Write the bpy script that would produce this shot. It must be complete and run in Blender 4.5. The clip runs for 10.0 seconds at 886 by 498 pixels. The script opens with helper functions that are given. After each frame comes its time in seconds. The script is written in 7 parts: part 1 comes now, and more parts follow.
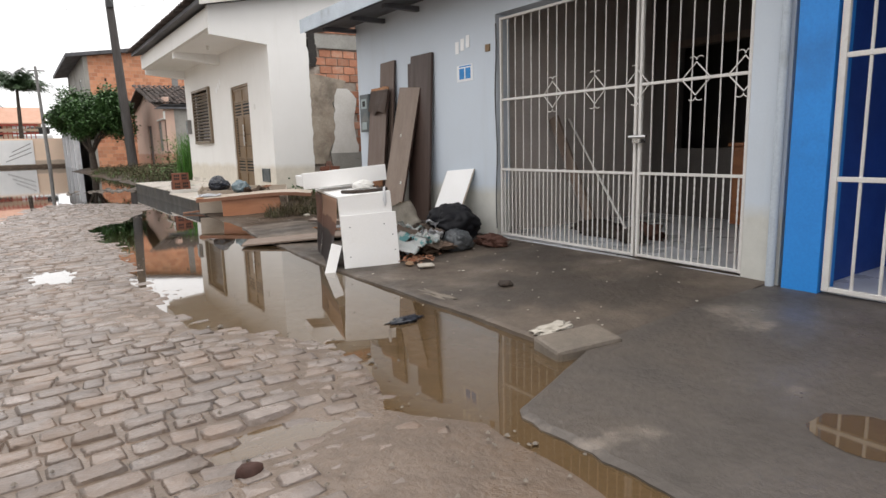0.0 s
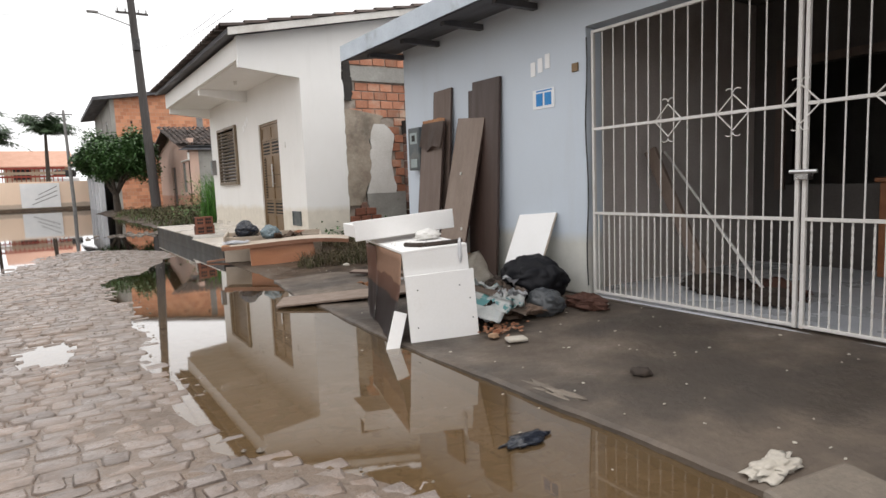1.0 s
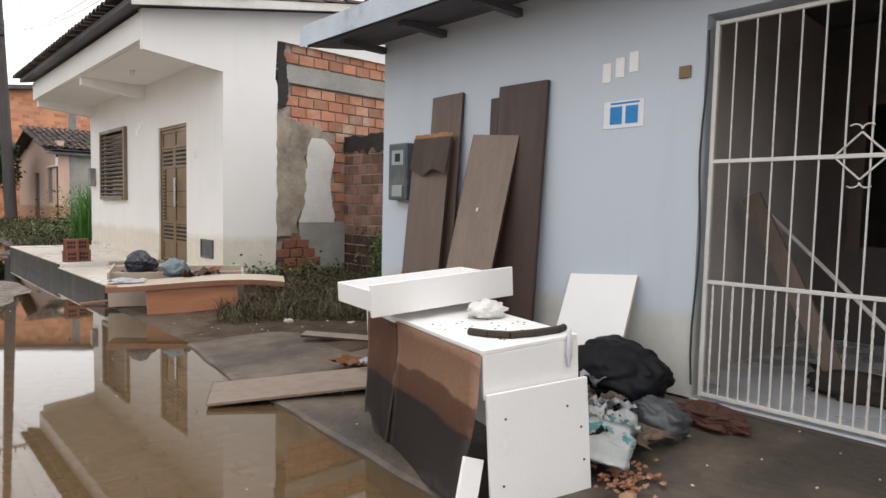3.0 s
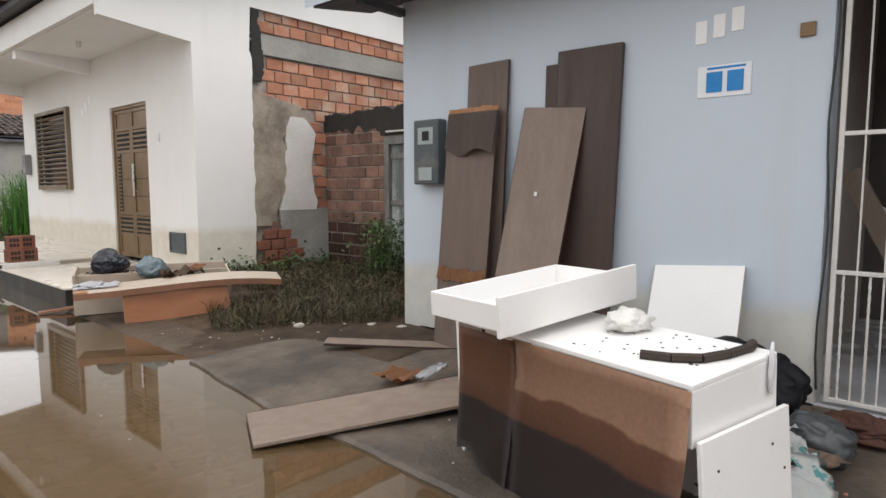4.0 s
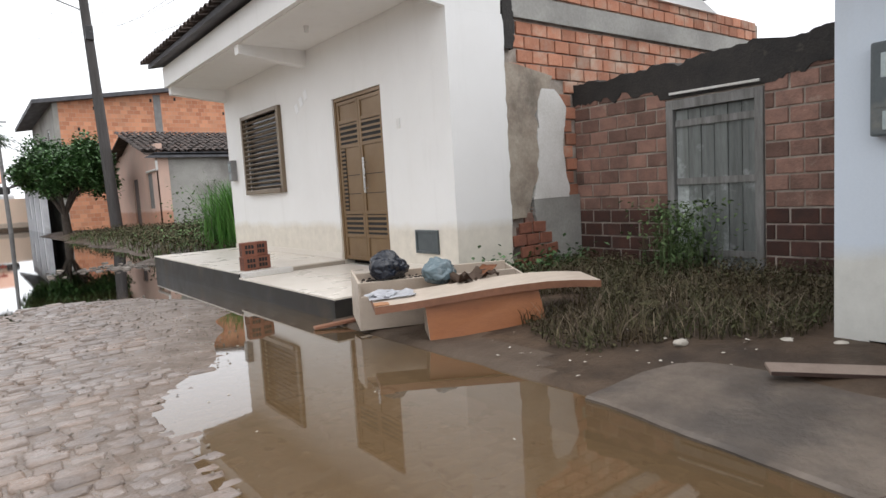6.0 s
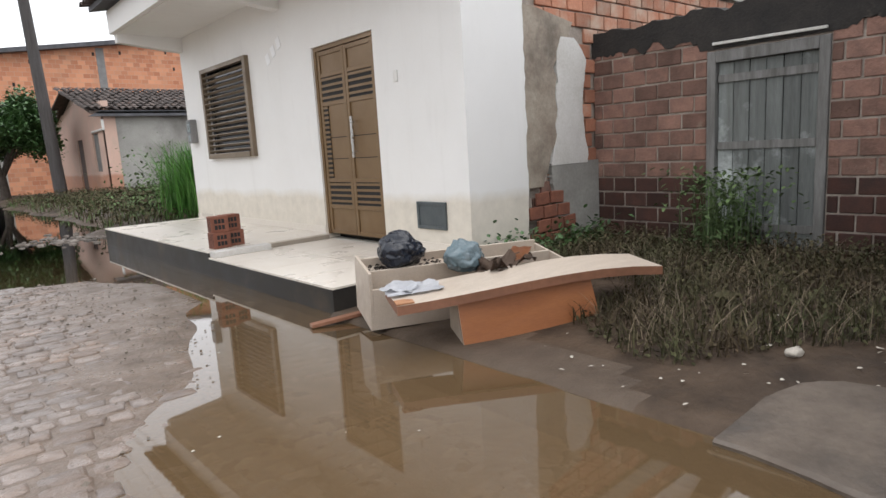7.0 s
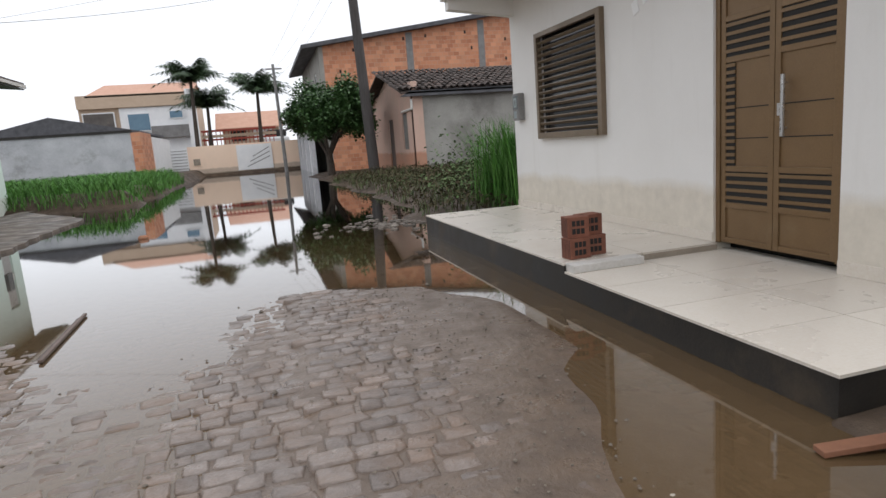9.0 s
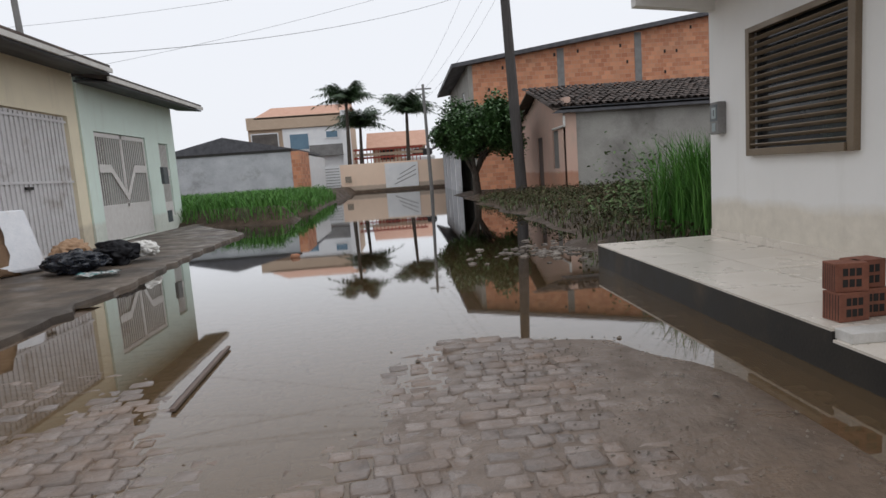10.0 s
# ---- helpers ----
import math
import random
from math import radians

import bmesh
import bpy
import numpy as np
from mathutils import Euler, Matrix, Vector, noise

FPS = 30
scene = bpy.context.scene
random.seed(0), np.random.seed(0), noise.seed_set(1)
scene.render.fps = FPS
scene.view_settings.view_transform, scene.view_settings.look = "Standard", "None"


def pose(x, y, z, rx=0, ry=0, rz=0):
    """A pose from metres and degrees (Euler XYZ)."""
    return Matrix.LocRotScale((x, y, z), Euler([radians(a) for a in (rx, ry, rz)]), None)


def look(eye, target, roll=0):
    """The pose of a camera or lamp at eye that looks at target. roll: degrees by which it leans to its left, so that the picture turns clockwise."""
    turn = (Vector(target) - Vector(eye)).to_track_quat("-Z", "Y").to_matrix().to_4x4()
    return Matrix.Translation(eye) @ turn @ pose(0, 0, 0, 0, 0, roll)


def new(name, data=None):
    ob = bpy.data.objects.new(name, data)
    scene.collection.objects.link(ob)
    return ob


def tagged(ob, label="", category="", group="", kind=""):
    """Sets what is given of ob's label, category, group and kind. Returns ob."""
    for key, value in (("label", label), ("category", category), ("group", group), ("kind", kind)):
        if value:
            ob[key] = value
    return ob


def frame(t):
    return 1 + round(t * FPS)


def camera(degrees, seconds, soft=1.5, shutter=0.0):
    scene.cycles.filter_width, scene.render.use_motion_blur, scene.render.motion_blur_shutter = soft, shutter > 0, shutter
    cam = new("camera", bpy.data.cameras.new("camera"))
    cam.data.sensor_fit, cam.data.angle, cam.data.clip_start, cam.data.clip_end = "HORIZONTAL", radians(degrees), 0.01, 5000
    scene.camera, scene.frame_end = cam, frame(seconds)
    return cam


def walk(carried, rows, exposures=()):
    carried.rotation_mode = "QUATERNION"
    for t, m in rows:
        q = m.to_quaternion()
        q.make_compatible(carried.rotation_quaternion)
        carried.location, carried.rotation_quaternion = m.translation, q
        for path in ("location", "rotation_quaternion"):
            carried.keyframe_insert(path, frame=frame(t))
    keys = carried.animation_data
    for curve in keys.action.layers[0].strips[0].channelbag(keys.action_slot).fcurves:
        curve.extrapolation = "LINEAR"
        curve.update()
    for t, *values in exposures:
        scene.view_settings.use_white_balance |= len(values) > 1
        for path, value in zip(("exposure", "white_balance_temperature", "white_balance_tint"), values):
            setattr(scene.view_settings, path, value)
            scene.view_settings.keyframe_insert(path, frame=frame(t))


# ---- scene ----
cam = camera(71.5, 10.0)
PATH = [
    (0, (0.091, 1.217, 1.09), (1.207, 2.841, 0.751), -1.5),
    (0.5, (0.193, 1.84, 1.085), (1.258, 3.502, 0.761), -1.2),
    (1, (0.339, 2.463, 1.124), (1.417, 4.134, 0.905), -2.2),
    (1.5, (0.416, 2.987, 1.089), (1.531, 4.629, 0.838), -1.0),
    (2, (0.503, 3.529, 1.115), (1.698, 5.118, 0.899), -2.2),
    (2.5, (0.61, 4.047, 1.189), (1.887, 5.579, 1.031), 1.0),
    (3.8, (0.666, 5.325, 1.206), (2.147, 6.659, 1.038), -0.5),
    (4, (0.573, 5.524, 1.225), (2.064, 6.842, 1.033), 0.0),
    (4.5, (0.454, 6.01, 1.175), (1.885, 7.381, 0.907), -1.6),
    (5, (0.282, 6.588, 1.173), (1.632, 8.034, 0.872), -2.2),
    (5.5, (0.232, 7.055, 1.129), (1.471, 8.607, 0.892), -5.1),
    (6, (0.174, 7.684, 1.117), (1.386, 9.264, 0.926), -3.4),
    (6.2, (0.164, 7.887, 1.129), (1.375, 9.455, 0.853), -3.6),
    (7.3, (0.455, 8.966, 1.236), (1.789, 10.416, 0.891), -4.1),
    (7.5, (0.459, 9.143, 1.28), (1.802, 10.577, 0.908), -5.2),
    (8, (0.505, 9.704, 1.297), (1.638, 11.297, 0.872), -4.4),
    (8.5, (0.52, 10.199, 1.276), (1.456, 11.911, 0.841), -4.8),
    (9, (0.485, 10.733, 1.291), (1.025, 12.627, 0.947), -4.4),
    (9.5, (0.427, 11.245, 1.3), (0.709, 13.209, 1.049), -3.5),
    (10, (0.356, 11.817, 1.303), (0.468, 13.797, 1.051), -4.1),
]
walk(cam, [(t, look(eye, target, roll)) for t, eye, target, roll in PATH],
     exposures=((0.0, 0.72, 6600, 10), (0.5, 0.62, 6600, 10), (1.2, 0.70, 6600, 10), (4.1, 0.68, 6550, 10), (5.0, 0.80, 6350, 10), (6.0, 0.72, 6300, 10), (7.5, 0.78, 6300, 10), (8.2, 0.70, 6250, 10), (9.0, 0.20, 6250, 10), (9.6, -0.08, 6250, 10), (10.0, -0.12, 6250, 10)))

# ---- light ----
world = bpy.data.worlds.new("overcast_sky")
scene.world = world
world.use_nodes = True
wn = world.node_tree.nodes
wl = world.node_tree.links
sky = wn.new("ShaderNodeTexSky")
sky.sky_type = 'NISHITA'
sky.sun_disc = False
sky.sun_elevation = radians(75)
sky.sun_rotation = radians(200)
sky.dust_density = 6.0
cloud_mix = wn.new("ShaderNodeMixRGB")
cloud_mix.inputs[0].default_value = 0.93
cloud_mix.inputs[2].default_value = (8.5, 8.52, 8.68, 1)
wl.new(sky.outputs[0], cloud_mix.inputs[1])
wl.new(cloud_mix.outputs[0], wn["Background"].inputs[0])
wn["Background"].inputs[1].default_value = 0.12
sun_data = bpy.data.lights.new("sun", 'SUN')
sun_data.energy = 0.7
sun_data.angle = radians(60)
sun_data.color = (1.0, 0.97, 0.92)
sun = new("sun", sun_data)
sun.matrix_world = look((4.0, 3, 12), (0, 6, 0))


# ---- materials ----
def mat_base(name):
    m = bpy.data.materials.new(name)
    m.use_nodes = True
    nt = m.node_tree
    return m, nt, nt.nodes["Principled BSDF"]


def noise_node(nt, scale, detail=6.0, rough=0.6, vec=None, stretch=None):
    n = nt.nodes.new("ShaderNodeTexNoise")
    n.inputs["Scale"].default_value = scale
    n.inputs["Detail"].default_value = detail
    n.inputs["Roughness"].default_value = rough
    if vec is None:
        g = nt.nodes.new("ShaderNodeNewGeometry")
        vec = g.outputs["Position"]
    if stretch:
        mp = nt.nodes.new("ShaderNodeMapping")
        mp.inputs["Scale"].default_value = stretch
        nt.links.new(vec, mp.inputs[0])
        vec = mp.outputs[0]
    nt.links.new(vec, n.inputs["Vector"])
    return n


def ramp(nt, src, stops):
    r = nt.nodes.new("ShaderNodeValToRGB")
    e = r.color_ramp.elements
    while len(e) < len(stops):
        e.new(0.5)
    for k, (p, c) in zip(e, stops):
        k.position = p
        k.color = (c, c, c, 1) if isinstance(c, (int, float)) else (*c, 1)
    nt.links.new(src, r.inputs[0])
    return r.outputs[0]


def mix(nt, fac, a, b, mode='MIX'):
    n = nt.nodes.new("ShaderNodeMixRGB")
    n.blend_type = mode
    for i, v in enumerate((fac, a, b)):
        if isinstance(v, (int, float)):
            n.inputs[i].default_value = v if i == 0 else (v, v, v, 1)
        elif isinstance(v, tuple):
            n.inputs[i].default_value = (*v, 1)
        else:
            nt.links.new(v, n.inputs[i])
    return n.outputs[0]


def bump(nt, b, src, strength=0.3, dist=0.02):
    n = nt.nodes.new("ShaderNodeBump")
    n.inputs["Strength"].default_value = strength
    n.inputs["Distance"].default_value = dist
    nt.links.new(src, n.inputs["Height"])
    nt.links.new(n.outputs[0], b.inputs["Normal"])


def surface(name, a, b, scale=6.0, rough=0.6, fine=60.0, bumps=0.2, metal=0.0, dirt=None, dirt_at=(0.55, 0.75), rvar=0.1, stretch=None, island=0.0, spec=0.5):
    """A two-scale weathered surface between colours a and b, with stains of the colour dirt."""
    m, nt, p = mat_base(name)
    big = noise_node(nt, scale, stretch=stretch)
    small = noise_node(nt, fine, 4.0, stretch=stretch)
    col = mix(nt, ramp(nt, big.outputs[0], [(0.3, 0.0), (0.7, 1.0)]), a, b)
    col = mix(nt, 0.25, col, ramp(nt, small.outputs[0], [(0.3, 0.35), (0.7, 0.75)]), 'OVERLAY')
    if dirt:
        d = noise_node(nt, scale * 0.45, 8.0, 0.65)
        col = mix(nt, ramp(nt, d.outputs[0], [(dirt_at[0], 0.0), (dirt_at[1], 0.85)]), col, dirt)
    if island:
        g = nt.nodes.new("ShaderNodeNewGeometry")
        o = nt.nodes.new("ShaderNodeObjectInfo")
        add = nt.nodes.new("ShaderNodeMath")
        nt.links.new(g.outputs["Random Per Island"], add.inputs[0])
        nt.links.new(o.outputs["Random"], add.inputs[1])
        fr = nt.nodes.new("ShaderNodeMath")
        fr.operation = 'FRACT'
        nt.links.new(add.outputs[0], fr.inputs[0])
        col = mix(nt, 1.0, col, ramp(nt, fr.outputs[0], [(0.0, 1.0 - island), (1.0, 1.0 + island)]), 'MULTIPLY')
    nt.links.new(col, p.inputs["Base Color"])
    rr = ramp(nt, big.outputs[0], [(0.3, max(0.03, rough - rvar)), (0.7, min(1.0, rough + rvar))])
    nt.links.new(rr, p.inputs["Roughness"])
    p.inputs["Metallic"].default_value = metal
    p.inputs["Specular IOR Level"].default_value = spec
    if bumps:
        bump(nt, p, mix(nt, 0.5, big.outputs[0], small.outputs[0]), bumps)
    return m


def flood_wall(name, clean, low, line, streak=(0.35, 0.32, 0.26), amount=0.5, rough=0.75):
    """Painted render with the tide mark that the flood left up to the height line."""
    m, nt, p = mat_base(name)
    g = nt.nodes.new("ShaderNodeNewGeometry")
    sep = nt.nodes.new("ShaderNodeSeparateXYZ")
    nt.links.new(g.outputs["Position"], sep.inputs[0])
    wob = noise_node(nt, 1.6, 5.0, vec=g.outputs["Position"])
    add = nt.nodes.new("ShaderNodeMath")
    add.operation = 'MULTIPLY_ADD'
    nt.links.new(wob.outputs[0], add.inputs[0])
    add.inputs[1].default_value = -0.22
    nt.links.new(sep.outputs[2], add.inputs[2])
    rng = nt.nodes.new("ShaderNodeMapRange")
    rng.inputs[1].default_value = line - 0.17
    rng.inputs[2].default_value = line - 0.06
    nt.links.new(add.outputs[0], rng.inputs[0])
    big = noise_node(nt, 1.3, 6.0)
    small = noise_node(nt, 70, 3.0)
    strk = noise_node(nt, 5.0, 6.0, stretch=(1, 1, 0.12))
    lowcol = mix(nt, ramp(nt, noise_node(nt, 7.0, 7.0).outputs[0], [(0.35, 0.0), (0.7, 1.0)]), low, tuple(c * 0.87 for c in low))
    col = mix(nt, rng.outputs[0], lowcol, clean)
    col = mix(nt, ramp(nt, big.outputs[0], [(0.35, 0.0), (0.75, amount * 0.35)]), col, streak)
    col = mix(nt, ramp(nt, strk.outputs[0], [(0.56, 0.0), (0.8, amount * 0.5)]), col, streak)
    col = mix(nt, 0.1, col, ramp(nt, small.outputs[0], [(0.3, 0.4), (0.7, 0.65)]), 'OVERLAY')
    nt.links.new(col, p.inputs["Base Color"])
    p.inputs["Roughness"].default_value = rough
    bump(nt, p, mix(nt, 0.6, big.outputs[0], small.outputs[0]), 0.12, 0.01)
    return m


M_white_wall = flood_wall("white_render", (0.80, 0.79, 0.77), (0.72, 0.665, 0.575), 0.72, amount=0.25)
M_blue_wall = flood_wall("pale_blue_render", (0.56, 0.62, 0.69), (0.60, 0.595, 0.55), 0.62, amount=0.25)
M_green_wall = flood_wall("mint_render", (0.72, 0.84, 0.76), (0.70, 0.74, 0.66), 0.6, amount=0.3)
M_cream_wall = flood_wall("cream_render", (0.84, 0.75, 0.56), (0.68, 0.60, 0.46), 0.6, amount=0.4)
M_peach_wall = flood_wall("peach_render", (0.90, 0.69, 0.53), (0.55, 0.44, 0.35), 0.55, amount=0.25)
M_pink_wall = flood_wall("pink_render", (0.60, 0.40, 0.32), (0.50, 0.24, 0.15), 0.9, amount=0.9)
M_grey_render = surface("grey_render", (0.36, 0.35, 0.32), (0.26, 0.25, 0.23), 0.8, 0.85, 30, 0.3, dirt=(0.12, 0.11, 0.10), dirt_at=(0.5, 0.7))
M_block = surface("concrete_block", (0.52, 0.53, 0.55), (0.38, 0.39, 0.41), 1.2, 0.9, 25, 0.4, dirt=(0.14, 0.13, 0.12))
M_mortar = surface("mortar", (0.46, 0.40, 0.34), (0.22, 0.18, 0.15), 5, 0.9, 50, 0.5, dirt=(0.10, 0.08, 0.07))
M_rough_render = surface("stained_render", (0.40, 0.35, 0.28), (0.24, 0.19, 0.15), 4, 0.9, 40, 0.5, dirt=(0.12, 0.10, 0.08), dirt_at=(0.5, 0.7))
M_old_white = surface("old_whitewash", (0.66, 0.64, 0.61), (0.55, 0.53, 0.49), 3, 0.85, 40, 0.3, dirt=(0.36, 0.32, 0.27), dirt_at=(0.55, 0.8))
M_brick = surface("hollow_brick", (0.26, 0.142, 0.106), (0.15, 0.09, 0.07), 7, 0.85, 40, 0.8, dirt=(0.36, 0.28, 0.22), dirt_at=(0.60, 0.72), island=0.42)
M_brick_clay = surface("red_clay_brick", (0.26, 0.098, 0.058), (0.17, 0.068, 0.045), 7, 0.85, 60, 0.4, dirt=(0.12, 0.07, 0.05), dirt_at=(0.52, 0.74))
M_brick_old = surface("faded_orange_brick", (0.44, 0.20, 0.12), (0.36, 0.155, 0.095), 5, 0.9, 50, 0.45, dirt=(0.46, 0.36, 0.28), dirt_at=(0.5, 0.68), island=0.25)
M_brick_dark = surface("damp_brick", (0.055, 0.029, 0.024), (0.088, 0.042, 0.032), 7, 0.75, 60, 0.35, dirt=(0.035, 0.026, 0.022), island=0.3, spec=0.3)
M_soot = surface("black_mould", (0.018, 0.017, 0.016), (0.045, 0.04, 0.036), 5, 0.95, 40, 0.6, dirt=(0.16, 0.13, 0.11), dirt_at=(0.64, 0.76))
M_concrete = surface("wet_concrete", (0.158, 0.124, 0.095), (0.080, 0.061, 0.046), 2.3, 0.58, 26, 0.7, dirt=(0.052, 0.042, 0.034), dirt_at=(0.44, 0.58), rvar=0.25)
M_ramp = surface("patchy_concrete", (0.105, 0.088, 0.074), (0.06, 0.05, 0.042), 2.4, 0.5, 26, 0.8, dirt=(0.24, 0.20, 0.165), dirt_at=(0.54, 0.62), rvar=0.25)
M_kerb = surface("muddy_kerb", (0.20, 0.165, 0.13), (0.12, 0.10, 0.08), 4, 0.6, 50, 0.5, dirt=(0.06, 0.05, 0.04))
M_tile_floor = surface("cream_floor_tile", (0.72, 0.66, 0.58), (0.69, 0.63, 0.55), 2, 0.32, 60, 0.02, dirt=(0.56, 0.47, 0.37), dirt_at=(0.62, 0.9), rvar=0.12, island=0.05)
M_grout = surface("grout", (0.36, 0.31, 0.25), (0.28, 0.24, 0.19), 5, 0.8, 60, 0.1)
M_black_tile = surface("black_skirting_paint", (0.022, 0.021, 0.02), (0.045, 0.039, 0.033), 3, 0.5, 50, 0.15, dirt=(0.11, 0.082, 0.055), dirt_at=(0.55, 0.8), spec=0.25)
M_grey_tile = surface("grey_indoor_tile", (0.66, 0.68, 0.71), (0.58, 0.60, 0.64), 2, 0.3, 50, 0.02, dirt=(0.3, 0.27, 0.23))
M_bronze = surface("bronze_aluminium", (0.20, 0.125, 0.06), (0.17, 0.105, 0.05), 2, 0.42, 90, 0.03, metal=0.25, dirt=(0.26, 0.19, 0.11), dirt_at=(0.6, 0.9))
M_bronze_win = surface("brown_aluminium", (0.20, 0.15, 0.10), (0.16, 0.12, 0.08), 2, 0.45, 90, 0.03, metal=0.2)
# Near-black for unlit insides behind openings, and for small dark fittings.
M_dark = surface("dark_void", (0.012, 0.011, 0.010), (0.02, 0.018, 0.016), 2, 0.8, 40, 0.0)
# Lit and shaded tones of one room plaster; the shade is in the colour.
M_room_lit = surface("lit_beige_room_wall", (0.56, 0.51, 0.47), (0.48, 0.43, 0.40), 1.5, 0.85, 50, 0.1, dirt=(0.3, 0.26, 0.22))
M_room_shade = surface("shaded_room_wall", (0.13, 0.115, 0.105), (0.09, 0.08, 0.074), 1.5, 0.85, 50, 0.1, dirt=(0.2, 0.17, 0.14))
M_white_paint = surface("white_gate_paint", (0.70, 0.68, 0.65), (0.62, 0.59, 0.56), 8, 0.45, 90, 0.05, dirt=(0.36, 0.22, 0.13), dirt_at=(0.64, 0.8))
M_grey_gate = surface("grey_gate_paint", (0.66, 0.64, 0.64), (0.57, 0.55, 0.55), 3, 0.5, 60, 0.05, dirt=(0.25, 0.2, 0.16))
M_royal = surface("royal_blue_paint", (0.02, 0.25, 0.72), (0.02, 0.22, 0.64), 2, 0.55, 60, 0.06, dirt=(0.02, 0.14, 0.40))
M_royal_dark = surface("recess_wall_blue", (0.012, 0.06, 0.30), (0.012, 0.045, 0.22), 2, 0.6, 60, 0.06)
M_fascia = surface("pale_blue_fascia", (0.48, 0.54, 0.60), (0.42, 0.47, 0.53), 4, 0.6, 60, 0.06, dirt=(0.24, 0.25, 0.25))
M_soffit = surface("dark_soffit_boards", (0.10, 0.10, 0.11), (0.06, 0.06, 0.065), 3, 0.7, 50, 0.1, stretch=(1, 0.2, 1))
M_rooftile = surface("weathered_clay_tile", (0.085, 0.06, 0.05), (0.05, 0.042, 0.038), 4, 0.9, 40, 0.4, dirt=(0.17, 0.09, 0.06), dirt_at=(0.58, 0.75), island=0.35)
M_newtile = surface("salmon_roof_tile", (0.55, 0.33, 0.24), (0.50, 0.29, 0.21), 2, 0.8, 20, 0.2)
M_walnut = surface("brown_chipboard_panel", (0.15, 0.108, 0.088), (0.125, 0.088, 0.071), 2.0, 0.6, 22, 0.08, dirt=(0.20, 0.155, 0.125), dirt_at=(0.56, 0.8), stretch=(6, 6, 0.6))
M_walnut_light = surface("muddy_chipboard_panel", (0.23, 0.175, 0.14), (0.19, 0.14, 0.11), 2.0, 0.62, 22, 0.1, dirt=(0.30, 0.24, 0.19), dirt_at=(0.5, 0.8), stretch=(5, 5, 0.7))
M_walnut_dark = surface("dark_wardrobe_panel", (0.058, 0.034, 0.027), (0.046, 0.027, 0.021), 2.0, 0.5, 24, 0.06, dirt=(0.10, 0.07, 0.055), dirt_at=(0.6, 0.85), stretch=(6, 6, 0.6))
M_raw_chip = surface("raw_chipboard", (0.42, 0.215, 0.11), (0.32, 0.155, 0.08), 20, 0.9, 120, 0.6)
M_white_mdf = surface("white_laminate", (0.88, 0.87, 0.86), (0.85, 0.84, 0.82), 2, 0.42, 60, 0.02, dirt=(0.55, 0.47, 0.38), dirt_at=(0.66, 0.85))
M_beige_lam = surface("beige_laminate", (0.52, 0.44, 0.36), (0.46, 0.39, 0.32), 2.4, 0.42, 40, 0.03, dirt=(0.34, 0.25, 0.18), dirt_at=(0.55, 0.8), stretch=(1.5, 5, 5))
M_cherry = surface("cherry_veneer", (0.33, 0.125, 0.045), (0.25, 0.09, 0.034), 2.0, 0.4, 30, 0.05, dirt=(0.22, 0.10, 0.05), dirt_at=(0.58, 0.85), stretch=(1, 1, 6))
M_cherry_edge = surface("brown_table_edge", (0.26, 0.12, 0.07), (0.20, 0.09, 0.05), 3.0, 0.5, 30, 0.05)
M_black_plastic = surface("black_plastic", (0.006, 0.006, 0.008), (0.011, 0.011, 0.014), 5, 0.6, 40, 0.15, spec=0.2)
M_blue_bag = surface("dark_blue_plastic", (0.008, 0.010, 0.017), (0.014, 0.018, 0.028), 9, 0.25, 30, 0.5)
M_grey_bag = surface("grey_plastic_bag", (0.07, 0.075, 0.08), (0.045, 0.05, 0.055), 9, 0.35, 40, 0.3)
M_teal_bag = surface("blue_grey_plastic", (0.10, 0.15, 0.17), (0.16, 0.20, 0.22), 12, 0.25, 60, 0.3)
M_cloth_dark = surface("muddy_dark_cloth", (0.03, 0.022, 0.018), (0.055, 0.04, 0.03), 9, 0.9, 80, 0.4)
M_cloth_brown = surface("muddy_brown_cloth", (0.11, 0.07, 0.05), (0.17, 0.12, 0.09), 9, 0.9, 80, 0.4)
M_cloth_red = surface("rust_cloth", (0.065, 0.026, 0.018), (0.10, 0.045, 0.03), 8, 0.9, 80, 0.4)
M_paper = surface("wet_paper", (0.72, 0.72, 0.74), (0.62, 0.63, 0.66), 9, 0.7, 50, 0.1, dirt=(0.5, 0.45, 0.38), dirt_at=(0.62, 0.8))
M_print = surface("printed_paper", (0.74, 0.74, 0.72), (0.62, 0.66, 0.66), 14, 0.5, 50, 0.1, dirt=(0.06, 0.36, 0.38), dirt_at=(0.54, 0.57))
M_orange_mix = surface("orange_scraps", (0.34, 0.11, 0.045), (0.28, 0.17, 0.11), 14, 0.8, 60, 0.4, dirt=(0.5, 0.4, 0.3), dirt_at=(0.6, 0.7))
M_card = surface("cardboard", (0.40, 0.26, 0.16), (0.33, 0.21, 0.13), 4, 0.85, 50, 0.1)
M_foam = surface("off_white_foam", (0.52, 0.48, 0.42), (0.42, 0.38, 0.32), 9, 0.8, 60, 0.3)
M_blue_item = surface("bright_blue_plastic", (0.02, 0.30, 0.66), (0.03, 0.36, 0.72), 9, 0.35, 60, 0.05)
M_meter = surface("grey_meter_box", (0.085, 0.10, 0.105), (0.06, 0.072, 0.077), 6, 0.4, 60, 0.05, dirt=(0.2, 0.19, 0.16))
M_meter_win = surface("meter_window", (0.35, 0.40, 0.40), (0.30, 0.35, 0.35), 10, 0.15, 60, 0.0)
M_steel = surface("brushed_steel", (0.62, 0.62, 0.62), (0.55, 0.55, 0.55), 6, 0.3, 90, 0.02, metal=0.9)
